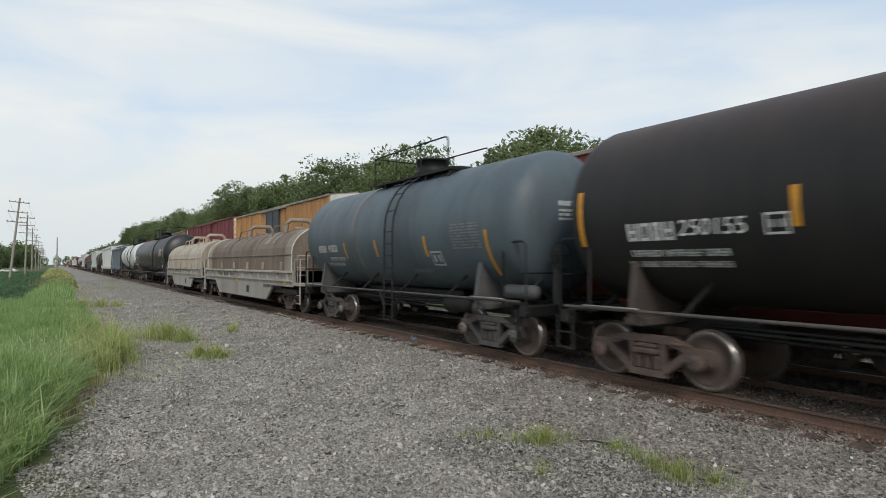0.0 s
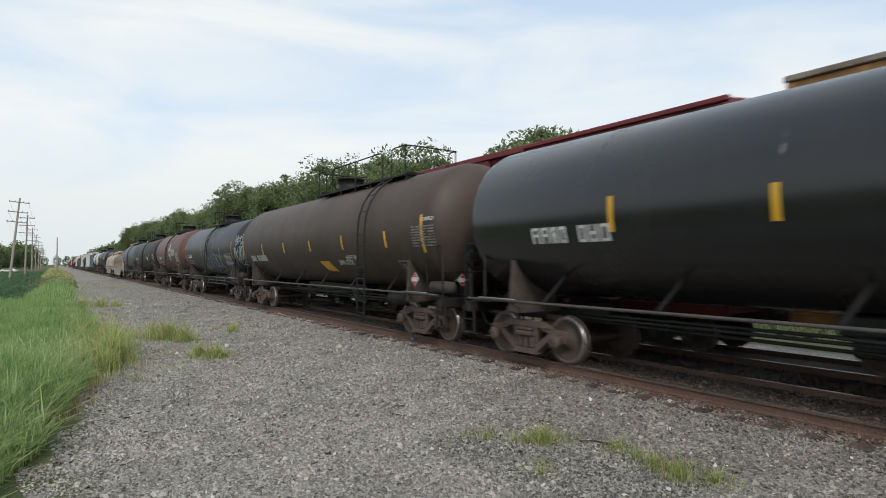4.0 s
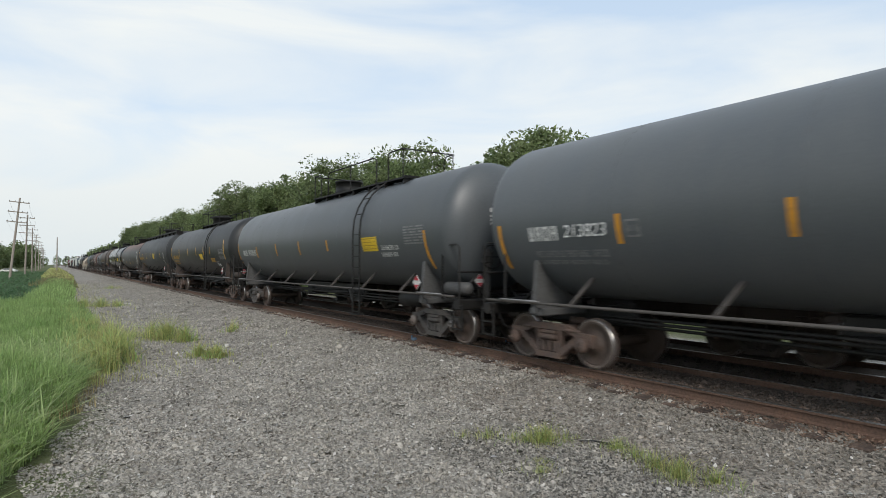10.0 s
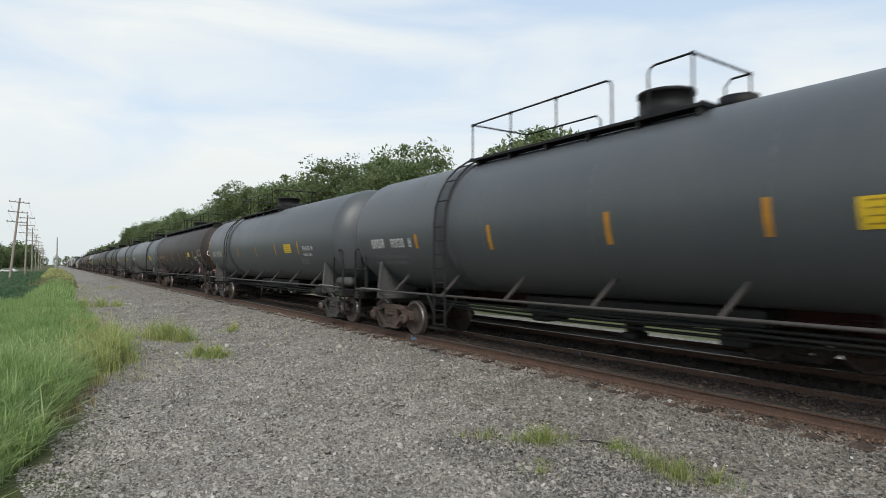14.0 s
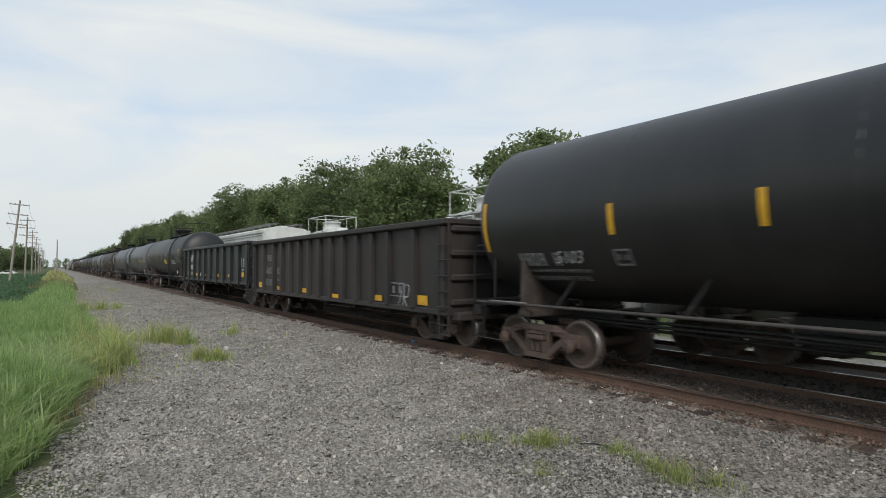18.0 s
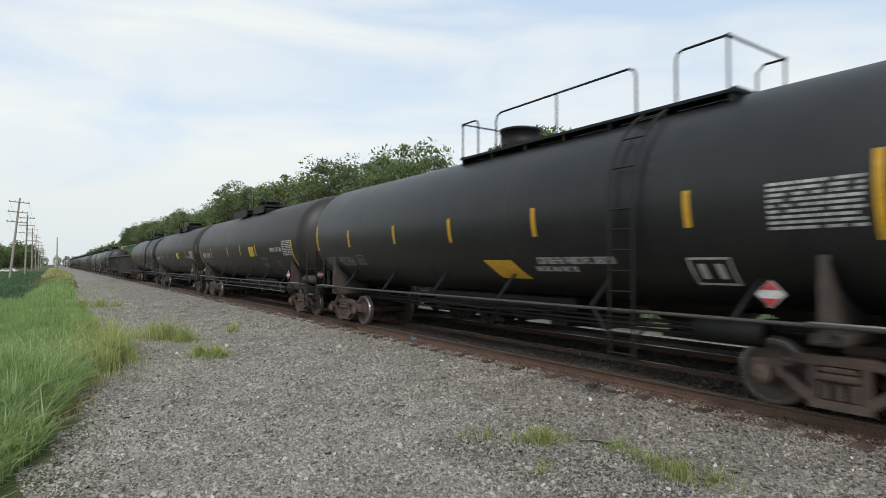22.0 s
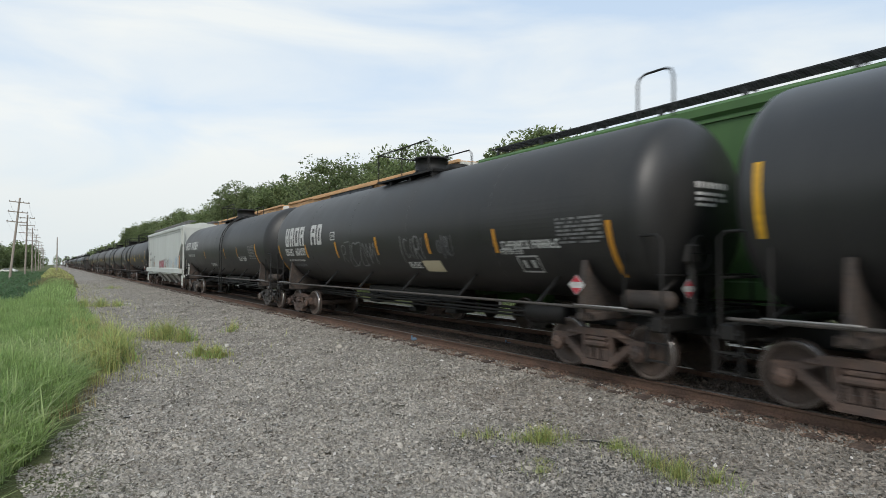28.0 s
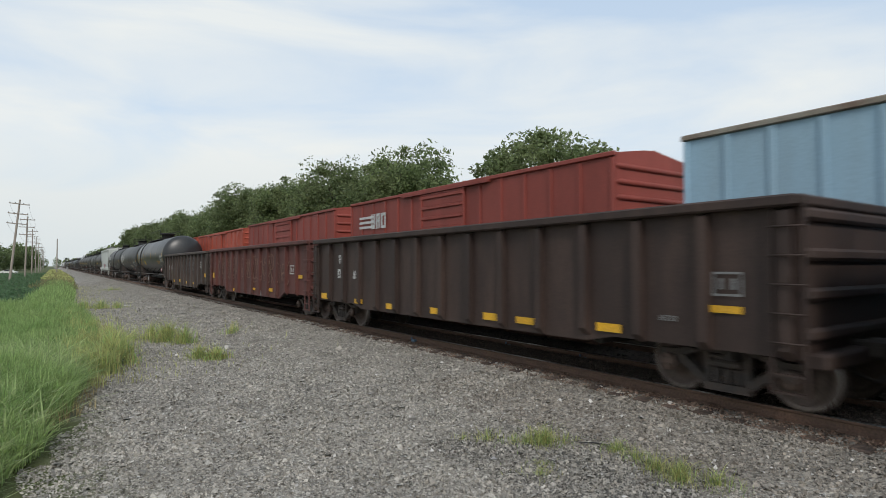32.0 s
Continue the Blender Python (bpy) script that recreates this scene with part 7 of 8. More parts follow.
def near_train():
    locomotive("near", 262, 20, box_maroon)
    paints = [silver, olive_brown, white_p, gon_red, grey, hopper_p, gon_brown]
    y = 251.5
    for i, p in enumerate(paints):
        b = y - 18.3
        if i % 3 == 2:
            covered_hopper("distant covered hopper car in worn pale paint", "near", *span(y, b), p, group="hopper cars")
        elif i % 3 == 0:
            tank("distant tank car in worn paint", y, b, p)
        else:
            gondola("distant gondola car in worn dark paint", "near", *span(y, b), p)
        y = b
    covered_hopper("off-white covered hopper car on the far stretch", "near", *span(123.4, 102), white_p, group="hopper cars")
    covered_hopper("slate grey covered hopper car with low roof", "near", *span(102, 87), grey_blue, eave=4.0, bays=3, group="hopper cars")
    tank("white tank car with a black middle band", 87, 71.5, white_p, bands=((0, 1.2, black), (3.2, 0.4, black)))
    tank("clean black tank car behind a white one", 71.5, 50.5, black)
    coil_car("tan coil-steel car with a rounded tan hood", "near", *span(50.5, 36.5), coil_grey, cream_worn, cream_worn, 3)
    coil_car("tan coil-steel car with a rust-brown hood", "near", *span(36.5, 20.25), coil_grey, tan_dark, tan_p, 4)
    tank("short blue-grey tank car with orange reflectors", 20.25, 7.7, grey_blue, "grey", SHORT, top_z=4.4, ladder=-0.8, loops=((-2.4, 1.5, -1.9),), plat=(-2.5, 1.6), bands=((1.6, 0.5, grey),))
    tank("sooty black tank car with a grey stained band", 7.7, -8.7, sooty_top, "dbux", SHORT, top_z=4.41, bands=((-0.9, 0.45, grey_dark),), loops=((-2.4, 1.6, -2.0),))
    tank("brown syrup tank car with a round white emblem", -8.7, -21.5, brown_tank, "staley", SHORT, top_z=4.47, loops=((-1.4, 0.2, -1.0),), plat=(-1.6, 0.4))
    tank("blue-black tank car covered in sprayed lettering", -21.5, -36.35, navy, "amwx", SHORT, top_z=4.35, ladder=-0.6, dome=-0.2, loops=((-1.6, 0.65, -1.2),), plat=(-1.8, 0.75), pipes=True)
    tank("long olive-brown tank car with yellow reflectors", -36.35, -54.2, olive_brown, "shpx", top_z=4.54, along=-0.22, seed=2, plat=(-5.7, 0.82), loops=((0.0, 0.67, 0.22), (-4.8, -5.6, -5.2)), dome=-0.2)
    tank("glossy black tank car mirroring the sky", -54.2, -74.7, gloss_black, "shiny", top_z=4.48, ladder=-4.8)
    tank("black tank car with a rust-streaked top", -74.7, -94.3, rusted_top, "plmx", top_z=4.43, plat=(-1.3, 1.2), loops=((0.1, 1.1, -1.2),), rails=((-0.87, -1.2, -0.2),), ladder=None, dome=-0.3, dome_style="bowl", full_rail=(-8.6, 8.6), rail_x=0.72,
         extra=[("head", -1.08, 0.55, 0.34, "G", ink_w), ("head", -1.3, 0.22, 0.34, "A", ink_w)])
    tank("jacketed black tank car with a full roof walkway", -94.3, -113.5, slate_black, "u1", top_z=4.58, top="walkway", skirt=True, rails=((-0.7, -1.8, 1.4), (0.7, -1.8, 0.6)), ladder=None, panel=(-3.4, 4.1, 2.32, 3.45), jacket=True, dome_style="bowl", extra=[("head", -1.34, -0.1, 0.34, "G", ink_w)])
    tank("matte black tank car with yellow lettering", -113.5, -132.5, dusty_black, "u2", top_z=4.47, plat=(-4.5, 1.1), loops=((-3.6, 1.0, -3.6),), rails=(), ladder=-3.9, dome=-0.3, dome_style="bowl")
    tank("plain grey tank car with a yellow panel", -132.5, -152.0, grey, "ga")
    tank("plain grey tank car with bright bearing caps", -152.0, -171.3, grey, "gb", bands=((-4.4, 0.5, grey_dark),))
    tank("brown-black jacketed tank car with a long roof rail", -171.3, -190.95, brown_dark, "gbr", top_z=4.51, along=0.17, top="walkway", rails=((-0.7, -2.6, 0.5),), ladder=None, full_rail=(-9.1, 8.5), jacket=True, dome=-0.7, seed=2, extra=[("head", -1.54, -0.45, 0.34, "G", ink_w)])
    tank("grey tank car with a darker band by the ladder", -190.95, -210.5, grey, "gc", FRONT, along=0.17, bands=((4.2, 0.55, grey_dark),))
    tank("grey tank car with red and white placards", -210.5, -230.0, grey, "gd", FRONT, bands=((4.4, 0.55, grey_dark),))
    tank("black tank car lettered in yellow", -230.0, -248.7, dusty_black, "u3", dome_style="bowl")
    gondola("fresh black gondola car with deep side posts", "near", *span(-248.7, -265.1), gon_new, top=3.04, low=1.06, ribs=10, legs=True, spec=MARKS["n1"])
    gondola("sooty gondola car with yellow reflectors", "near", *span(-265.1, -281.2), worn_grey, top=2.96, low=0.8, ribs=14, wide=1.33, spec=MARKS["n2"])
    tank("smooth black tank car with yellow reflectors", -281.2, -299.9, black, "shox", top_z=4.55)
    raised = dict(plat=(-2.6, 1.3), loops=((0.3, 1.2, 0.3),), rails=((-0.87, -2.5, -0.5),), ladder=None, step=True, rail_x=0.72, pipes=True, top_z=4.55)
    tank("black tank car with faint grey graffiti", -299.9, -318.0, umber_black, "w1", full_rail=(-8.2, 7.6), **raised)
    tank("dark tank car with a raised step platform", -318.0, -336.9, umber_black, "w2", along=0.2, full_rail=(-8.8, 7.8), **raised)
    tank("smooth black tank car with a slanted yellow panel", -336.9, -355.2, black, "sa", top_z=4.55, along=0.12)
    tank("smooth black tank car with a grated ladder", -355.2, -373.5, black, "sb", top_z=4.5, dome_style="bowl")
    tank("black tank car with yellow stencilled marks", -373.5, -392.3, dusty_black, "u4", top_z=4.52, plat=(-1.5, 4.5), loops=((3.2, -1.4, 2.9), (3.9, 4.35, 4.0)), rails=(), ladder=4.1, dome_style="bowl")
    covered_hopper("pale grey covered hopper car with graffiti along its sill", "near", *span(-392.3, -410.2), hopper_p, spec=MARKS["hop"] + [("panel", 6.9, 7.05, 1.65, 2.6, patch_o, 0.3), ("panel", 4.05, 4.2, 1.65, 2.1, patch_o, 0.12)] + [("line", 3.2 - 4.6 * i, 3.5 - 4.6 * i, 1.3, 0.2, ink_w) for i in range(-1, 3)])
    tank("black tank car with white block lettering", -410.2, -429.9, chalky_black, "p1", top_z=4.47, plat=(-1.6, 1.6), loops=((-1.2, 1.5, -0.8),), rails=(), ladder=-1.9)
    tank("black tank car with chalked white scrawl", -429.9, -448.6, chalky_black, "p2", top_z=4.47, plat=(-1.8, 1.3), loops=((-1.6, 1.2, -1.2),), rails=((-0.6, -8.6, -7.9),), ladder=None, panel=(-7.6, -4.7, 2.45, 3.1))
    tank("black tank car with sky reflected on its head", -448.6, -467.2, sheen_black, "u5", top_z=4.48, along=-0.3, plat=(-1.8, 5.4), loops=((-1.7, 3.8, -1.4),), rails=(), ladder=4.9, head_ink=None, dome=-0.15, dome_style="bowl")
    gondola("sooty black gondola car with faded numerals", "near", *span(-467.2, -483.3), gon_brown, low=0.82, belly=0.3, ribs=13, spec=MARKS["n3"], seed=3)
    gondola("oxide-red gondola car under old graffiti", "near", *span(-483.3, -499.3), gon_red, top=2.76, low=0.85, belly=0.25, ribs=13, spec=MARKS["n4"], seed=4)
    gondola("worn black gondola car with yellow reflectors", "near", *span(-499.05, -515.3), gon_black, low=0.78, belly=0.12, ribs=14, spec=[slid(row, 0.1) for row in MARKS["n5"]], seed=5)
    gondola("worn brown gondola car at the end of the cut", "near", *span(-515.6, -531.7), gon_brown, belly=0.1, ribs=14)


# ---- the far train, front to rear ----
def container(s0, length, z0, z1):
    """A ribbed waste container with a tarped rim, riding in a far gondola."""
    c = thing("container", (FAR_X, s0, 0), "worn grey ribbed steel waste container with a tarped top", "container", "containers riding in a gondola")
    CARS["far"].append((c, s0))
    h, W = length / 2, 1.33
    zm, tall = (z0 + z1) / 2, z1 - z0
    m = Mesh()
    m.box(0, 0, zm, 2 * W, 2 * h, tall, 0.03)
    body = part("body", m, cont_p, c)
    for s in (-1, 1):
        for y in (-0.53, -0.05, 0.46):
            q = Mesh()
            q.box(s * (W + 0.03), y * h, zm - 0.1, 0.07, 0.16, tall - 0.25, 0.02)
            part("side_rib", q, cont_p, body)
        for i in (-1, 1):
            q = Mesh()
            q.box(i * 0.42, s * (h + 0.03), zm - 0.1, 0.15, 0.07, tall - 0.25, 0.02)
            part("end_rib", q, cont_p, body)
        for k in (-1, 1):
            q = Mesh()
            q.box(s * (W + 0.005), k * (h + 0.005), zm, 0.17, 0.17, tall - 0.02, 0.02)
            post = part("corner_post", q, cont_post, c, "rust-stained tan corner post")
            for z in (z1 - 0.62, z1 - 1.15, z1 - 1.65):
                q = Mesh()
                q.box(s * (W + 0.02), k * (h + 0.11), z, 0.2, 0.06, 0.07, 0.012)
                part("hinge", q, steel_dark, post)
            q = Mesh()
            q.box(s * (W - 0.01), k * (h - 0.01), z1 + 0.1, 0.2, 0.2, 0.14, 0.04)
            part("corner_casting", q, cont_post, c)
        q = Mesh()
        q.box(s * (W + 0.02), 0.0, z1 - 0.72, 0.06, 2 * h, 0.04)
        q.tube([(s * (W + 0.07), -h + 0.1, z1 - 0.3), (s * (W + 0.09), -h + 0.7, z1 - 0.68), (s * (W + 0.08), -h + 1.3, z1 - 0.82)], 0.022, 6)
        part("tie_strap", q, steel_dark, c)
    q = Mesh()
    rng = random.Random(int(s0))
    for s in (-1, 1):
        n = 7
        for i in range(n):
            a = 2 * h / n
            q.box(s * (W + 0.035), -h + a * (i + 0.5), z1 - 0.1 + rng.uniform(-0.03, 0.02), 0.1, a + 0.03, 0.3 + rng.uniform(-0.04, 0.04), 0.03)
        for i in range(4):
            a = 2 * W / 4
            q.box(-W + a * (i + 0.5), s * (h + 0.035), z1 - 0.1 + rng.uniform(-0.03, 0.02), a + 0.03, 0.1, 0.3 + rng.uniform(-0.04, 0.04), 0.03)
    q.box(0, 0, z1 + 0.0, 2 * W, 2 * h, 0.06)
    part("tarp", q, tarp_m, c, "dark grey tarp pulled over the rim")
    side = Side(0, 0, W + 0.008)
    marks(c, side, [("marks", -1.15, 0.95, z1 - 1.05, 0.4, tarp_m), ("panel", -2.15, -1.8, z1 - 1.02, z1 - 0.8, ink_w)], 2)
    side = Side(0, 0, W + 0.07)
    marks(c, side, [("panel", -1.45, -1.3, z1 - 0.63, z1 - 0.41, ink_w), ("panel", 1.12, 1.27, z1 - 0.64, z1 - 0.46, ink_w)], 3)
    return c


def far_tank(a, b, paint, label, r=1.45, zc=2.75, **kw):
    s0, length = span(a, b)
    return tank_car(label, "far", s0, length, paint, spec=(), r=r, zc=zc, group="tank cars of the far train", **kw)


def far_train():
    boxcar("dark red boxcar with a rusty roof", "far", *span(7.0, -11.0), box_maroon, eave=4.45)
    boxcar("red-brown boxcar with a tan roof edge", "far", *span(25.0, 7.0), box_red, eave=4.7, roof=roof_p)
    boxcar("rust-streaked orange boxcar with a white end cap", "far", *span(42.9, 25.0), box_orange, eave=5.25, end_paint=cream_p, end_top=white_p, roof=roof_p, door=box_door, door_w=2.4)
    boxcar("maroon boxcar with a cream end", "far", *span(61.0, 42.9), box_maroon, eave=5.38, end_paint=cream_p)
    boxcar("weathered orange boxcar with a pale end", "far", *span(78.2, 61.0), box_orange, eave=5.25, end_paint=white_p, roof=roof_p, door=box_door, door_w=2.4)
    boxcar("dark red boxcar with worn roof", "far", *span(97.0, 78.2), box_maroon, eave=5.2)
    far_tank(113.8, 97.0, silver, "silver tank car with a pipe railing")
    far_tank(131.0, 113.8, black_dull, "soot-black tank car between brighter ones")
    gondola("rust-brown gondola on the second track", "far", *span(149.0, 131.0), gon_brown, top=2.3, belly=0.4, group="gondola cars of the far train")
    far_tank(167.0, 149.0, brown_dark, "dark tank car half hidden on the second track", zc=2.5)
    boxcar("ochre boxcar with an overhanging roof", "far", *span(185.0, 167.0), box_orange, eave=5.22, roof=box_yellow)
    for i in range(4):
        a = 186.0 + 18.0 * (i + 1)
        if i:
            far_tank(a, a - 18.0, (black_dull, brown_dark, black_dull, black)[i], "dark tank car on the second track", zc=2.5)
        else:
            gondola("dark low gondola on the second track", "far", *span(a, a - 18.0), gon_brown, top=2.3, belly=0.4, group="gondola cars of the far train")
    gondola("rust-red gondola on the second track", "far", *span(276.0, 258.0), gon_red, top=2.6, group="gondola cars of the far train")
    gondola("empty black gondola on the second track", "far", *span(294.0, 276.0), gon_black, top=2.4, group="gondola cars of the far train")
    gondola("low gondola carrying waste containers", "far", *span(322.5, 294.0), gon_brown, top=2.0, ribs=18, group="gondola cars of the far train")
    container(300.6, 6.6, 0.95, 5.22)
    container(309.0, 6.0, 0.95, 2.6)
    container(318.33, 5.2, 0.95, 5.26)
    for i in range(3):
        a = 336.0 + 13.6 * i
        far_tank(a, a - 13.5, white_p, "short white pressure tank car with a railed platform", r=1.2, zc=2.62, plat=(-1.3, 1.3), loops=((-1.2, 1.2, -1.2), (1.2, -1.2, 1.2)), dome=0.0, ladder=0.9, frame=white_p)
    for i in range(6):
        a = 381.5 + 18.4 * i
        covered_hopper("white covered hopper with a roof walkway", "far", *span(a, a - 18.3), white_p, eave=4.2)
    covered_hopper("cream covered hopper with a yellow roof edge", "far", *span(492.2, 473.6), cream_p, eave=4.75, roofed=cream_p)
    far_tank(505.0, 492.2, black_dull, "black tank car ahead of a green hopper")
    covered_hopper("green covered hopper with a dark roof walkway", "far", *span(524.0, 505.0), green_p, eave=5.06, roofed=gon_new)
    high = dict(eave=5.3, peak=0.06, door=box_door, door_w=4.3, smooth_side=True, end_top=white_p, roof=box_yellow)
    boxcar("tan-yellow high boxcar with dark double doors", "far", *span(541.4, 524.0), box_yellow, **high)
    boxcar("tan-yellow high boxcar with a worn red mark", "far", *span(559.6, 541.4), box_yellow, **high,
           spec=[("marks", -7.0, -4.4, 3.7, 0.75, ink_r), ("line", -7.9, -3.6, 3.25, 0.2, ink_g), ("spray", -8.2, -7.4, 3.2, 3.9, ink_b, 3),
                 ("cross", 5.1, 3.9, 0.68, 0.72), ("block", 6.1, 6.6, 3.7, 4.0, ink_k), ("block", 3.7, 4.2, 3.75, 4.1, ink_k)],
           door_spec=[("block", 0.5, 1.5, 4.35, 4.78, ink_w), ("block", -1.6, -0.5, 4.35, 4.78, ink_w), ("block", -0.43, -0.13, 3.3, 3.55, ink_w), ("block", 1.2, 1.5, 2.9, 3.15, ink_w)])
    boxcar("red boxcar with a louvred door", "far", *span(574.5, 559.6), box_red, eave=4.7, peak=0.22, gap=0.9, louvre=True, door_w=2.6)
    boxcar("pale blue boxcar with ribbed sides", "far", *span(590.2, 574.5), box_blue, eave=4.58, gap=0.9, roof=roof_p, door_w=2.4, ribs=16)
    boxcar("red boxcar with a white road emblem", "far", *span(606.4, 590.2), box_red, eave=4.58, peak=0.22, gap=0.9, louvre=True, door_w=2.6,
           spec=[("panel", 5.0, 6.3, 3.5, 3.6, ink_w), ("panel", 5.0, 6.3, 3.7, 3.8, ink_w), ("panel", 5.0, 6.3, 3.9, 4.0, ink_w), ("marks", 3.6, 5.2, 3.45, 0.62, ink_w)])
    boxcar("red boxcar with ribbed sides and a louvred door", "far", *span(622.5, 606.4), box_red, eave=4.58, peak=0.22, gap=0.9, louvre=True, door_w=2.6)
    boxcar("bright red boxcar with plain doors", "far", *span(638.5, 622.5), box_bright, eave=4.5)
    boxcar("bright red boxcar with a low roof", "far", *span(654.5, 638.5), box_bright, eave=4.5)
    for i in range(3):
        a = 672.5 + 18.0 * i
        far_tank(a, a - 18.0, black_dull, "black tank car at the tail of the far train")


near_train()
far_train()


# ---- gravel ----
def stones(name, n, x0, x1, y0, y1, size, material, label, z_off=0.0, bias=1.0, pile=None):
    rng = np.random.default_rng(11 + n)
    x = rng.uniform(x0, x1, n * 3)
    y = y0 + (y1 - y0) * rng.uniform(0, 1, n * 3) ** bias
    ang = np.degrees(np.arctan2(x, y)) - YAW
    keep = np.abs(ang) < 46
    edge = -0.2 + 0.25 * np.sin(y * 1.3) + 0.1 * (y - 7)
    keep &= (x > np.minimum(edge, 1.6)) | (x > 2)
    x, y = x[keep][:n], y[keep][:n]
    n = len(x)
    z = np.array([ground_z(a, b) for a, b in zip(x, y)]) + z_off
    base = np.array([(1, 0, 0), (0, 1, 0), (-1, 0, 0), (0, -1, 0), (0, 0, 1), (0, 0, -1)], float)
    tri = np.array([(0, 1, 4), (1, 2, 4), (2, 3, 4), (3, 0, 4)])
    s = rng.lognormal(math.log(size), 0.38, n)
    v = base[None] * rng.uniform(0.65, 1.3, (n, 6, 1)) + rng.normal(0, 0.16, (n, 6, 3))
    v *= (s[:, None] * np.stack([rng.uniform(0.7, 1.3, n), rng.uniform(0.7, 1.3, n), rng.uniform(0.45, 0.85, n)], 1))[:, None, :]
    q = rng.normal(size=(n, 4))
    q[:, 1:3] *= 0.45
    q /= np.linalg.norm(q, axis=1)[:, None]
    w, a, b, c = q.T
    rot = np.stack([np.stack([1 - 2 * (b * b + c * c), 2 * (a * b - c * w), 2 * (a * c + b * w)], 1), np.stack([2 * (a * b + c * w), 1 - 2 * (a * a + c * c), 2 * (b * c - a * w)], 1),
                    np.stack([2 * (a * c - b * w), 2 * (b * c + a * w), 1 - 2 * (a * a + b * b)], 1)], 1)
    v = np.einsum("nij,nkj->nki", rot, v)
    v += np.stack([x, y, z + s * 0.18], 1)[:, None, :]
    f = (tri[None] + (np.arange(n) * 6)[:, None, None]).reshape(-1, 3)
    ob = new(name, raw_mesh(name, v.reshape(-1, 3), f, [material]))
    return tagged(ob, label, "gravel", kind="stuff")


stones("gravel", 80000, -0.8, 5.9, 1.5, 8.5, 0.0138, stone_m, "loose grey crushed stone beside the grass")
stones("gravel", 30000, 5.5, 7.95, 1.5, 9.5, 0.0138, browner_stone, "grimy grey crushed stone beside the rail", bias=1.1)
stones("gravel", 90000, 0.0, 7.95, 8.0, 22.0, 0.0155, stone_m, "loose grey crushed stone further along the track", bias=1.3)
stones("gravel", 50000, 0.6, 7.95, 20.0, 95.0, 0.022, stone_m, "grey crushed stone on the far stretch", bias=1.9)
stones("gravel", 9000, 7.7, 8.2, 1.0, 26.0, 0.016, rust_stone, "rust-stained crushed stone along the rail", bias=1.3)
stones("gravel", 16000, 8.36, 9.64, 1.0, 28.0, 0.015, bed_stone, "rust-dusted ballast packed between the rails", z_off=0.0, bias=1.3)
stones("gravel", 7000, 9.8, 11.6, 1.0, 22.0, 0.026, shaded_stone, "dark stained ballast between the tracks", z_off=-0.01, bias=1.2)
stones("gravel", 6500, 4.0, 6.0, 3.3, 6.2, 0.0085, grit_m, "dark damp grit round the weeds", z_off=0.006)
pale = mat("pale_stone", (0.5, 0.48, 0.45), 0.85, col2=(0.36, 0.34, 0.32), amt=0.8, scale=3, bump=0.3, spread=0.3, island=True)
stones("gravel", 2600, 0.3, 8.0, 1.5, 24.0, 0.0165, pale, "scattered pale stones in the gravel", z_off=0.01, bias=1.3)


# ---- grass and weeds ----
def blades(name, pts, height, width, material, label, category="grass", seed=3, bend=0.6, spread=0.35):
    """pts: array of x, y, size. Each blade is a bent, tapering strip."""
    rng = np.random.default_rng(seed)
    n = len(pts)
    x, y, k = pts.T
    z = np.array([ground_z(a, b) for a, b in zip(x, y)]) - 0.02
    h = height * k * rng.uniform(0.55, 1.15, n)
    w = width * rng.uniform(0.6, 1.3, n)
    d = rng.uniform(0, 6.283, n)
    ln = h * rng.uniform(0.05, bend, n)
    f = d + rng.uniform(0.8, 2.3, n)
    rows = []
    for t, ww in ((0.0, 0.8), (0.4, 1.0), (0.75, 0.7), (1.0, 0.06)):
        cx = x + np.cos(d) * ln * t ** 2
        cy = y + np.sin(d) * ln * t ** 2
        cz = z + h * (t - 0.22 * t ** 3 * np.minimum(ln / h * 1.6, 1.2))
        for s in (-1, 1):
            rows.append(np.stack([cx + s * np.cos(f) * w * ww / 2, cy + s * np.sin(f) * w * ww / 2, cz], 1))
    v = np.stack(rows, 1).reshape(-1, 3)
    q = np.array([(0, 1, 3, 2), (2, 3, 5, 4), (4, 5, 7, 6)])
    fa = (q[None] + (np.arange(n) * 8)[:, None, None]).reshape(-1, 4)
    ob = new(name, raw_mesh(name, v, fa, [material]))
    return tagged(ob, label, category, kind="stuff")


def verge_edge(y):
    return np.interp(y, [2, 7, 8.6, 9.8, 11, 12.4, 14, 16, 18.3, 21, 26, 32, 38, 55, 86, 130], [-1.0, -0.7, -0.34, -0.05, 0.16, 0.32, 0.55, 0.95, 1.1, 1.15, 1.2, 0.8, 0.7, 1.1, 1.7, 2.5])


def strip(n, y0, y1, w0, w1, seed, bias=1.0, ragged=0.3):
    rng = np.random.default_rng(seed)
    y = y0 + (y1 - y0) * rng.uniform(0, 1, n) ** bias
    e = verge_edge(y) + ragged * np.sin(y * 2.3) * np.sin(y * 0.7 + 1) - rng.exponential(0.02, n)
    u = rng.uniform(0, 1, n)
    x = e - w0 - (w1 - w0) * u
    k = 0.62 + 0.38 * np.minimum((e - x) / 0.9, 1) + 0.22 * np.sin(x * 2.1 + seed) * np.sin(y * 1.7)
    return np.stack([x, y, k], 1)


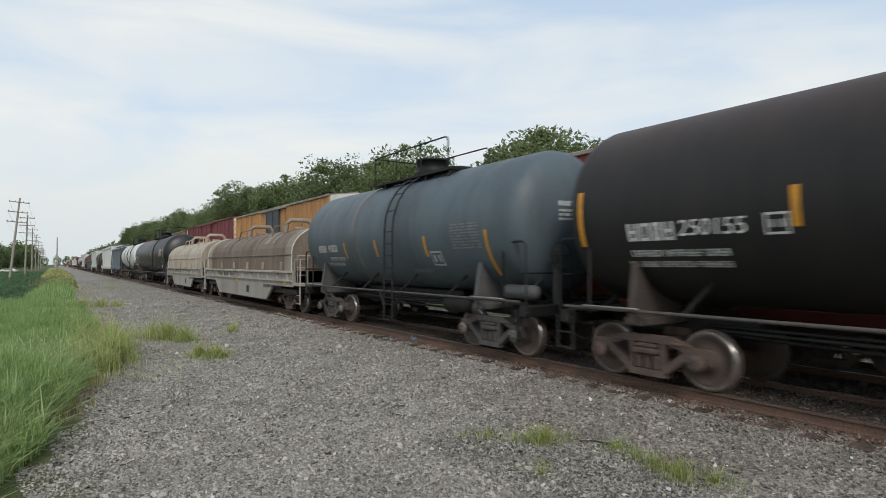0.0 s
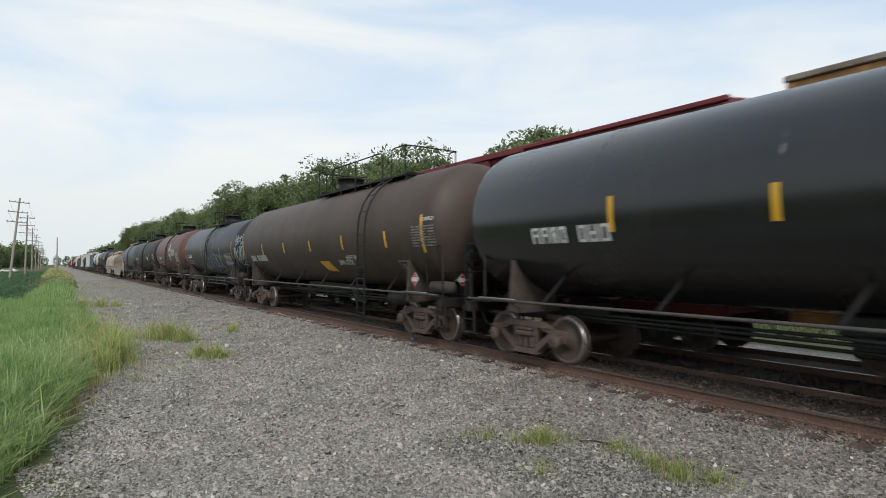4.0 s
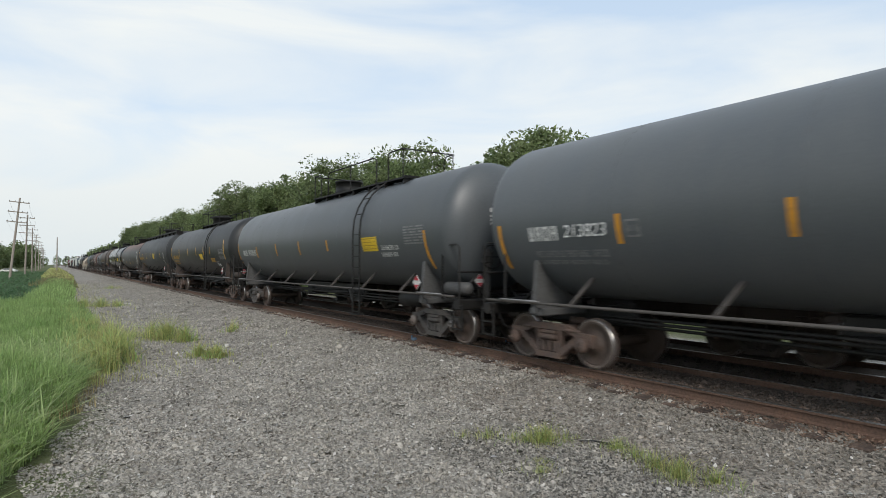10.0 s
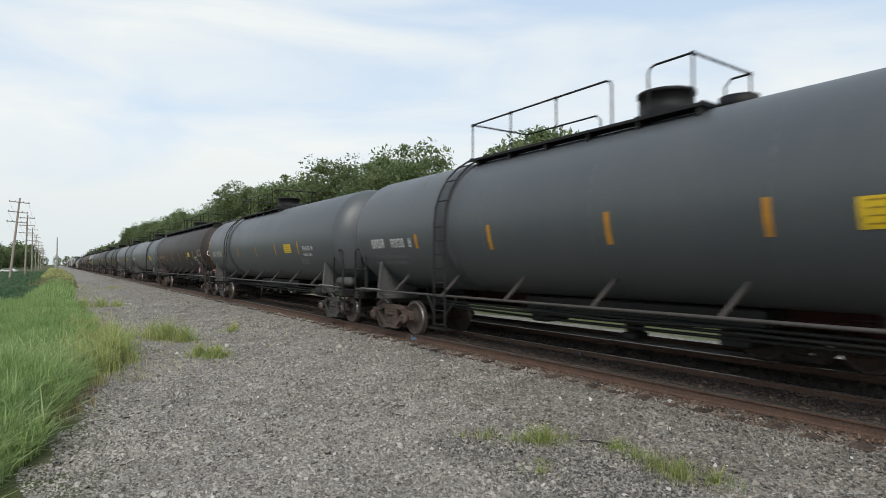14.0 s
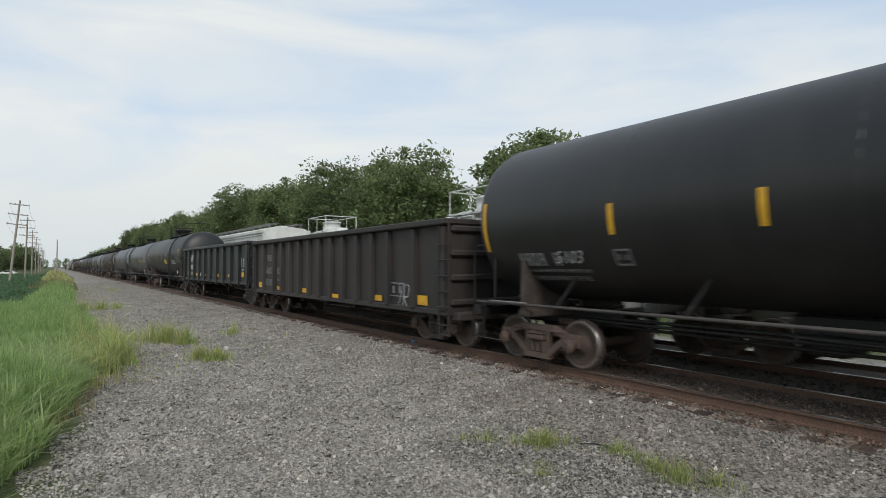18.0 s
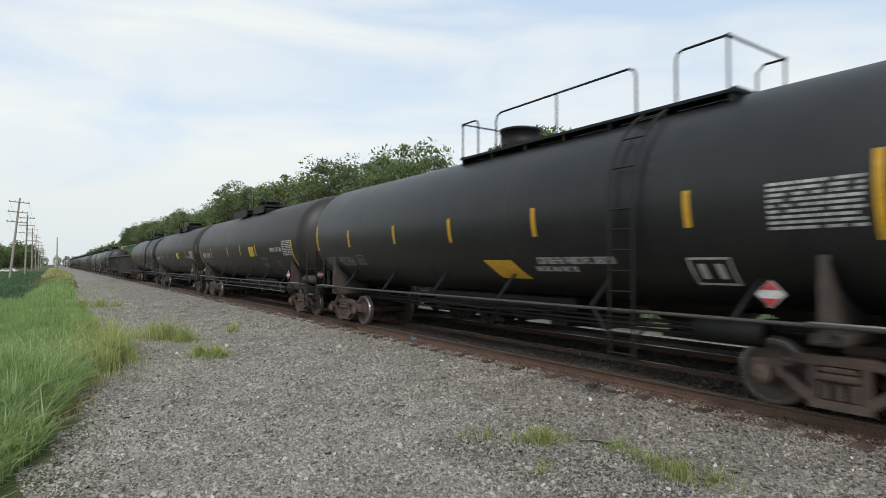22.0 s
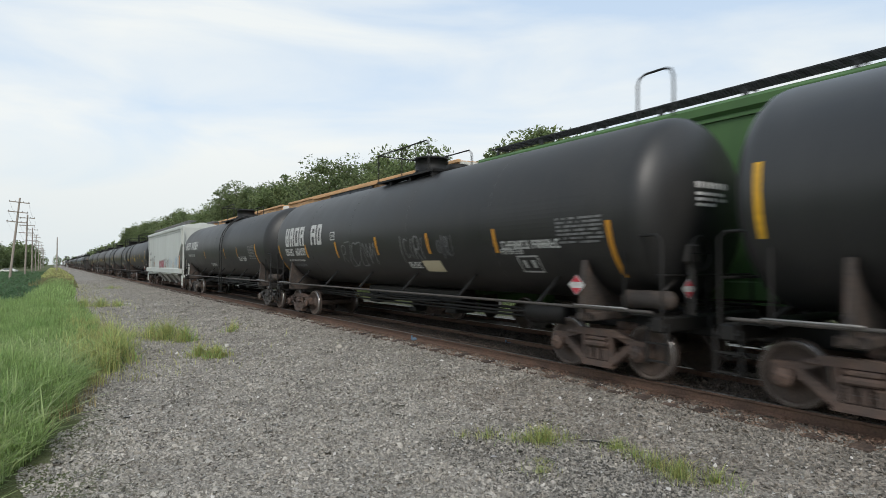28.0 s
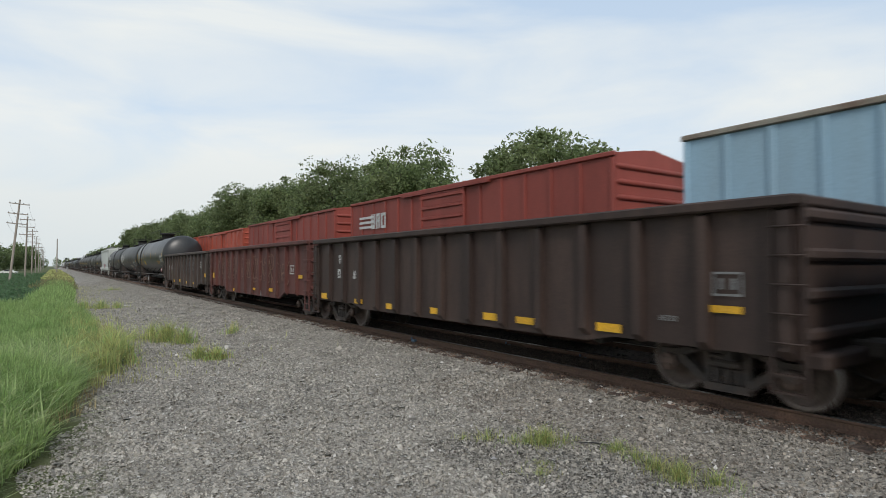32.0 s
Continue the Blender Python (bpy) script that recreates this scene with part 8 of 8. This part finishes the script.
blades("verge_grass", strip(34000, 3.2, 14, -0.05, 3.4, 1, ragged=0.15), 0.82, 0.017, grass_m, "lush green grass bordering the gravel", seed=1, bend=1.1)
blades("verge_grass", strip(36000, 13, 34, -0.05, 5.0, 2, ragged=0.2), 0.88, 0.021, grass_m, "tall green grass bordering the gravel", seed=2, bend=1.0)
blades("verge_grass", strip(13000, 31, 84, -0.2, 2.0, 3, 1.3), 0.8, 0.04, grass_m, "distant grass strip between field and gravel", seed=4)
blades("dry_verge", strip(7000, 66, 240, -0.6, 3.2, 33, 1.4), 0.75, 0.07, brown_weed, "tall dry weeds on the far verge", seed=34)
blades("dry_verge", strip(1600, 74, 260, -0.4, 2.6, 35, 1.4), 0.8, 0.05, dry_m, "brown dead stems on the far verge", seed=36)
blades("arching_grass", strip(6000, 3.4, 17, -0.05, 2.8, 11, ragged=0.15), 0.95, 0.02, bright_m, "long arching light green grass blades", seed=12, bend=1.7)
blades("verge_grass", strip(7000, -9, 3.4, -0.1, 3.0, 15), 0.8, 0.02, grass_m, "green grass beside the gravel verge", seed=16, bend=1.0)
blades("dry_stalks", strip(1800, 10, 24, -0.35, 0.35, 5), 0.55, 0.008, dry_m, "dry straw stalks at the grass edge", seed=6)
blades("yellow_weeds", strip(4200, 13, 34, -0.3, 0.7, 7, ragged=0.3), 0.75, 0.014, weed_m, "yellowing weeds at the edge of the gravel", seed=8)


def tuft(n, cx, cy, r, seed):
    rng = np.random.default_rng(seed)
    a, d = rng.uniform(0, 6.283, n), r * np.abs(rng.normal(0, 0.5, n))
    return np.stack([cx + d * np.cos(a), cy + d * np.sin(a), (1.3 - 0.6 * np.minimum(d / r, 1)) * rng.uniform(0.35, 1.2, n)], 1)


TUFTS = [(0.95, 14.7, 0.45, 620, 0.62), (1.2, 15.8, 0.55, 800, 0.85), (1.35, 17.2, 0.55, 700, 0.85), (1.4, 18.6, 0.5, 420, 0.8),
         (2.65, 20.3, 0.45, 420, 0.62), (2.95, 19.5, 0.5, 560, 0.68), (3.3, 18.6, 0.42, 420, 0.62), (3.1, 15.5, 0.3, 420, 0.36), (3.38, 15.0, 0.36, 620, 0.34), (2.1, 20.6, 0.5, 160, 0.4),
         (5.0, 19.9, 0.35, 90, 0.45), (5.3, 20.6, 0.3, 70, 0.4), (1.4, 37.2, 0.7, 380, 0.6), (2.2, 36.7, 0.7, 420, 0.55), (3.0, 36.3, 0.6, 260, 0.45), (4.6, 62.0, 1.2, 260, 0.35),
         (5.27, 5.32, 0.24, 520, 0.27), (5.12, 5.5, 0.3, 180, 0.18), (4.8, 5.9, 0.26, 170, 0.2), (5.0, 5.65, 0.3, 150, 0.14), (5.5, 5.2, 0.26, 200, 0.16), (4.5, 4.62, 0.3, 200, 0.12), (4.75, 4.85, 0.26, 130, 0.1),
         (5.78, 4.6, 0.26, 300, 0.18), (5.7, 4.25, 0.24, 260, 0.18), (5.62, 3.92, 0.24, 340, 0.2), (5.56, 3.6, 0.28, 460, 0.24), (5.75, 3.3, 0.3, 300, 0.2), (5.9, 3.75, 0.3, 120, 0.14), (4.55, 6.15, 0.2, 70, 0.14)]
for i, (cx, cy, r, n, hh) in enumerate(TUFTS):
    fine = 0.0055 if cy < 8 else 0.015
    blades("weed_tuft", tuft(int(n * 0.42), cx, cy, r * 1.15, 20 + i), hh * 1.1, fine, weed_m, "low yellowing weed tuft sprouting from the gravel", "weeds", 40 + i, 1.1)
    blades("weed_tuft", tuft(int(n * 0.3), cx, cy, r * 1.05, 120 + i), hh * 0.9, fine, grass_m, "low green weed tuft sprouting from the gravel", "weeds", 140 + i, 1.1)


def far_strip(n, x0, x1, y0, y1, seed):
    rng = np.random.default_rng(seed)
    return np.stack([rng.uniform(x0, x1, n), rng.uniform(y0, y1, n), rng.uniform(0.6, 1.1, n)], 1)


blades("trackside_weeds", far_strip(16000, 18.6, 23.5, -6, 60, 51), 0.36, 0.03, leaf_a, "low weeds beyond the second track", seed=52)


def sprinkle(n, seed):
    """Single stems scattered over the stones, thicker towards the verge."""
    r = np.random.default_rng(seed)
    y = 13 + 64 * r.uniform(0, 1, n) ** 1.3
    x = verge_edge(y) + r.exponential(1.1, n)
    keep = x < 6.6
    return np.stack([x, y, r.uniform(0.5, 1.1, n)], 1)[keep]


blades("sparse_weeds", sprinkle(2600, 61), 0.26, 0.012, weed_m, "sparse weed stems scattered over the gravel", "weeds", 62, 0.8)


# ---- the bean field ----
def leaves(name, centres, size, material, label, category, seed, flat=0.5):
    rng = np.random.default_rng(seed)
    n = len(centres)
    u = rng.normal(size=(n, 3))
    u[:, 2] *= flat
    r = rng.normal(size=(n, 3)) * 0.75 + np.array([0, 0, 0.8])          # leaves lie more flat than upright
    u -= r * (np.sum(u * r, axis=1) / np.sum(r * r, axis=1))[:, None]
    u /= np.linalg.norm(u, axis=1)[:, None]
    w = np.cross(u, r)
    w /= np.linalg.norm(w, axis=1)[:, None]
    s = (size * rng.uniform(0.6, 1.35, n))[:, None]
    v = np.stack([centres - u * s, centres + w * s * 0.42 - u * s * 0.1, centres + u * s, centres - w * s * 0.42 - u * s * 0.1], 1).reshape(-1, 3)
    f = np.arange(n * 4).reshape(-1, 4)
    return raw_mesh(name, v, f, [material])


rng = np.random.default_rng(77)
by = 14 + 190 * rng.uniform(0, 1, 42000) ** 1.7
bx = verge_edge(by) - np.where(by > 30, 1.5, 4.2) - np.abs(rng.normal(0, 1, 42000)) * (4 + by * 0.16)
bz = -0.62 + 0.55 * rng.uniform(0, 1, 42000) ** 0.6 + 0.08 * np.sin(bx * 8.2)
tagged(new("bean_field", leaves("bean_field", np.stack([bx, by, bz], 1), 0.17, bean_m, "", "", 78, 0.6)), "dark green rows of soybean plants", "crop", kind="stuff")
gx = rng.uniform(-1.5, 2.4, 9000)
gy = rng.uniform(95, 330, 9000)
tagged(new("far_verge", leaves("far_verge", np.stack([gx, gy, -0.5 + rng.uniform(0, 0.75, 9000) ** 1.5], 1), 0.24, weed_m, "", "", 79, 0.8)), "far weedy verge beside the gravel", "weeds", kind="stuff")


# ---- trees ----
def tree_meshes(seed, h, crown_r, crown_h, n_leaf, leaf, stem, airy=0.8):
    """Trunk with limbs, and a crown of leaf clumps with gaps."""
    rng = random.Random(seed)
    nrg = np.random.default_rng(seed)
    m = Mesh()
    top = h - crown_h * 0.35
    lean = (rng.uniform(-0.4, 0.4), rng.uniform(-0.4, 0.4))
    pts = [(lean[0] * t * t, lean[1] * t * t, top * t - 0.4 * (1 - t)) for t in (0, 0.25, 0.5, 0.75, 1)]
    m.tube(pts, [stem, stem * 0.8, stem * 0.62, stem * 0.42, stem * 0.15], 8)
    cz = h - crown_h / 2
    tips = []
    for i in range(15):
        t = rng.uniform(0.3, 0.95)
        a, e = rng.uniform(0, 6.283), rng.uniform(-0.25, 0.85)
        rr = crown_r * rng.uniform(0.55, 1.0)
        p0 = Vector((lean[0] * t * t, lean[1] * t * t, top * t))
        p2 = Vector((rr * math.cos(a) * math.cos(e), rr * math.sin(a) * math.cos(e), cz + crown_h * 0.48 * math.sin(e) + rng.uniform(-0.5, 0.5)))
        p1 = (p0 + p2) / 2 + Vector((0, 0, -0.35))
        m.tube([p0, p1, p2], [stem * 0.32, stem * 0.2, stem * 0.06], 6)
        tips += [p2, (p1 + p2) / 2]
    for i in range(120):
        a, e = rng.uniform(0, 6.283), math.asin(rng.uniform(-0.8, 1.0))
        q = rng.uniform(0.35, 1.0) ** 0.5
        tips.append(Vector((crown_r * q * math.cos(a) * math.cos(e), crown_r * q * math.sin(a) * math.cos(e), cz + crown_h / 2 * q * math.sin(e))))
    cl = np.array([tuple(p) for p in tips])
    pick = nrg.integers(0, len(cl), n_leaf)
    rad = nrg.uniform(0.35, 1.0, len(cl)) * airy * crown_r / 3.0
    off = nrg.normal(size=(n_leaf, 3))
    off /= np.linalg.norm(off, axis=1)[:, None]
    off *= (nrg.uniform(0, 1, n_leaf) ** 0.45 * rad[pick])[:, None]
    off[:, 2] *= 0.72
    c = cl[pick] + off
    return m, c, leaf


def make_tree(name, seed, at, h, crown_r, crown_h, n_leaf, leaf, stem, material, label, group="", airy=0.8):
    m, c, lf = tree_meshes(seed, h, crown_r, crown_h, n_leaf, leaf, stem, airy)
    t = thing(name, at, label, "tree", group)
    part("trunk", m, bark, t)
    part("crown", leaves("crown", c, lf, material, "", "", seed, 0.8), None, t)
    return t


make_tree("tree", 5, (22.2, 21.9, -0.45), 9.3, 4.5, 5.2, 24000, 0.135, 0.17, leaf_b, "spreading tree with feathery leaves and sky gaps", airy=0.85)
kinds = [make_tree("tree", 60 + i, (21.5 + (i % 2) * 1.8, 35.5 + 6.4 * i, -0.45), 10.9 + 0.6 * (i % 3), 4.3, 8.4, 16000, 0.165, 0.24, (leaf_b, leaf_a, leaf_a, leaf_b)[i], "broadleaf tree in the dense tree line", "tree line beyond the tracks", 1.05) for i in range(4)]
rt = random.Random(8)
for i in range(40):
    y = 61 + i * 4.6 + rt.uniform(-1.2, 1.2)
    k = copy_thing(kinds[rt.randrange(4)], pose(21.0 + rt.uniform(0, 4), y, 0.2 + rt.uniform(-0.9, 1.0) + (2.0 if i > 24 else 0.8 if i > 8 else 0.2), 0, 0, rt.uniform(0, 360)))
for i in range(7):
    copy_thing(kinds[i % 4], pose(27 + rt.uniform(0, 3), 45 + i * 5.0, -0.8, 0, 0, rt.uniform(0, 360)))
for i, (x, y, h) in enumerate(((24, 8.4, 7.3), (24.5, 6.6, 6.9), (24, 10.6, 6.7), (25, 11.8, 5.6), (21.5, 28.6, 4.6), (22.5, 31.0, 6.4))):
    make_tree("sapling", 90 + i, (x, y, -0.45), h, 1.4, 2.4, 650, 0.2, 0.06, leaf_b, "young tree with long drooping leaf sprays", "saplings by the far track", 0.9)


def woods(name, pts, label, seed, hh):
    """A distant belt of trees, as one mass of leaf clumps of uneven height."""
    r = np.random.default_rng(seed)
    cs = []
    for x, y in pts:
        h = hh * r.uniform(0.75, 1.1)
        n = 420
        a = r.normal(size=(n, 3))
        a /= np.linalg.norm(a, axis=1)[:, None]
        a *= r.uniform(0.6, 1, n)[:, None] * np.array([4.4, 4.4, h * 0.52])
        cs.append(a + np.array([x, y, h * 0.48 - 0.5]))
    ob = new(name, leaves(name, np.concatenate(cs), 0.8, leaf_a, "", "", seed, 0.9))
    return tagged(ob, label, "trees", kind="stuff")


woods("far_woods", [(22 + rt.uniform(0, 9), 240 + 5.2 * i) for i in range(56)], "distant dark belt of trees along the line", 31, 13)
woods("far_woods", [(-9 - 1.3 * i + rt.uniform(-1.5, 1.5), 430 - 5.5 * i + rt.uniform(-8, 8)) for i in range(34)], "distant dark woods beyond the field", 32, 15.5)
woods("far_woods", [(-60 + 9 * i + rt.uniform(-3, 3), 760 + rt.uniform(-20, 20)) for i in range(40)], "hazy tree belt on the horizon", 33, 12)


# ---- poles and far things ----
def utility_pole(at, h, arms, lean=0.0, label="weathered wooden utility pole with three crossarms", along="x", arm_w=2.6):
    t = thing("utility_pole", at, label, "pole", "utility poles")
    t.rotation_euler = (0, lean, 0)
    m = Mesh()
    m.tube([(0, 0, -0.5), (0, 0, h * 0.5), (0, 0, h)], [0.19, 0.16, 0.12], 10)
    part("shaft", m, pole_m, t)
    for i in range(arms):
        z = h - 0.7 - 1.55 * i
        q = Mesh()
        if along == "x":
            q.box(0, -0.15, z, arm_w, 0.12, 0.14, 0.015)
        else:
            q.box(-0.15, 0, z, 0.12, arm_w, 0.14, 0.015)
        a = part("crossarm", q, pole_m, t)
        for k in (-0.46, -0.2, 0.2, 0.46):
            q = Mesh()
            p = (k * arm_w, -0.15) if along == "x" else (-0.15, k * arm_w)
            q.lathe([(z + 0.07, 0.03), (z + 0.14, 0.06), (z + 0.2, 0.03)], "z", (p[0], p[1], 0), 8)
            part("insulator", q, glass_m, a)
    return t


POLES = [(-5.6, 110, 13.0, 0.085), (-4.9, 146, 12.9, 0.02), (-5.3, 206, 13.4, 0.0), (-5.6, 258, 13.2, 0.01), (-5.6, 310, 13.0, 0.0), (-5.7, 366, 13.0, 0.01), (-5.8, 424, 13.0, 0.0), (-6, 486, 13.0, 0.0)]
for x, y, h, ln in POLES:
    utility_pole((x, y, -0.7), h, 3, ln)
utility_pole((0.75, 200, -0.5), 10.3, 0, 0.0, "bare wooden pole beside the gravel")
utility_pole((45, 17.9, -0.5), 13.7, 2, 0.0, "wooden pole with insulators above the saplings", "y", 2.0)

wires = Mesh()
for k in (-1.2, 1.2):
    for i in range(3):
        for a, b in zip(POLES[:-1], POLES[1:]):
            za, zb = a[2] - 1.3 - 1.55 * i, b[2] - 1.3 - 1.55 * i
            pa, pb = Vector((a[0] + k + a[3] * za, a[1], za)), Vector((b[0] + k + b[3] * zb, b[1], zb))
            wires.tube([pa.lerp(pb, t) - Vector((0, 0, 3.2 * t * (1 - t))) for t in (0, 0.25, 0.5, 0.75, 1)], 0.012, 4)
tagged(new("power_lines", wires.data("power_lines", wire_m)), "thin dark wires between the poles", "wires", kind="stuff")


def parked_car(at, rz):
    t = thing("parked_car", at, "small white car far off beside the field", "car")
    t.rotation_euler = (0, 0, rz)
    m = Mesh()
    m.prism([(-2.2, 0.35), (-2.2, 0.85), (-1.3, 0.98), (-0.7, 1.4), (0.9, 1.42), (1.6, 0.98), (2.2, 0.85), (2.2, 0.35)], -0.85, 0.85, "x")
    part("body", m, white_p, t)
    for k in (-1, 1):
        q = Mesh()
        q.prism([(-1.15, 0.98), (-0.65, 1.34), (0.85, 1.36), (1.4, 0.98)], k * 0.86, k * 0.87, "x")
        part("window", q, glass_m, t)
        for y in (-1.35, 1.35):
            q = Mesh()
            q.lathe([(k * 0.7, 0.1), (k * 0.7, 0.32), (k * 0.88, 0.32), (k * 0.88, 0.1)], "x", (0, y, 0.32), 16)
            part("wheel", q, ink_k, t)
    return t


parked_car((-11.6, 225, -0.8), 1.2)


def litter(name, at, size, rz, material, label, category):
    m = Mesh()
    a, b, c = size
    m.prism([(-a / 2, 0), (-a * 0.38, c), (a * 0.4, c * 0.8), (a / 2, 0)], -b / 2, b / 2)
    ob = part(name, m, material)
    ob.location, ob.rotation_euler = (at[0], at[1], ground_z(*at) + 0.02), (0, 0, rz)
    return tagged(ob, label, category)


litter("board_scrap", (3.6, 37.5), (0.42, 0.2, 0.05), 0.5, pale, "white scrap of board lying on the gravel", "litter")
litter("pale_rock", (4.05, 16.5), (0.16, 0.12, 0.09), 0.8, pale, "pale rock lying on the gravel", "rock")
q = Mesh()
q.tube([(0, 0, 0.02), (0.12, -0.13, 0.035), (0.24, -0.3, 0.02)], 0.009, 6)
rod = part("rod", q, ink_k)
rod.location = (5.62, 5.06, ground_z(5.62, 5.06))
tagged(rod, "thin black rod lying on the gravel", "rod")


def signal_mast(at):
    t = thing("signal_mast", at, "distant grey signal mast with target heads", "signal")
    m = Mesh()
    m.tube([(0, 0, 0), (0, 0, 7.5)], 0.12, 8)
    part("mast", m, truck_grey, t)
    for z in (5.2, 6.8):
        q = Mesh()
        q.lathe([(-0.1, 0.5), (0.0, 0.5), (0.15, 0.15)], "y", (0, 0, z), 16)
        part("signal_head", q, ink_k, t)
    q = Mesh()
    q.box(0.9, 0, 0.8, 1.0, 0.8, 1.7, 0.05)
    part("relay_box", q, silver, t)
    return t


signal_mast((6.3, 430, -0.4))


# ---- what moves ----
def motions():
    for train, speed in (("near", NEAR_V), ("far", -FAR_V)):
        for car, s0 in CARS[train]:
            p = car.location.copy()
            walk(car, [(0, pose(p.x, s0, 0)), (32, pose(p.x, s0 + speed * 32, 0))])
        turn = -math.degrees(speed / 0.457)
        first = ROLLING[train][0]
        walk(first, [(i / 30, pose(0, 0, 0, turn * i / 30)) for i in range(961)])
        for w in ROLLING[train][1:]:
            w.rotation_mode = "QUATERNION"
            w.animation_data_create()
            w.animation_data.action = first.animation_data.action
            w.animation_data.action_slot = first.animation_data.action_slot


motions()
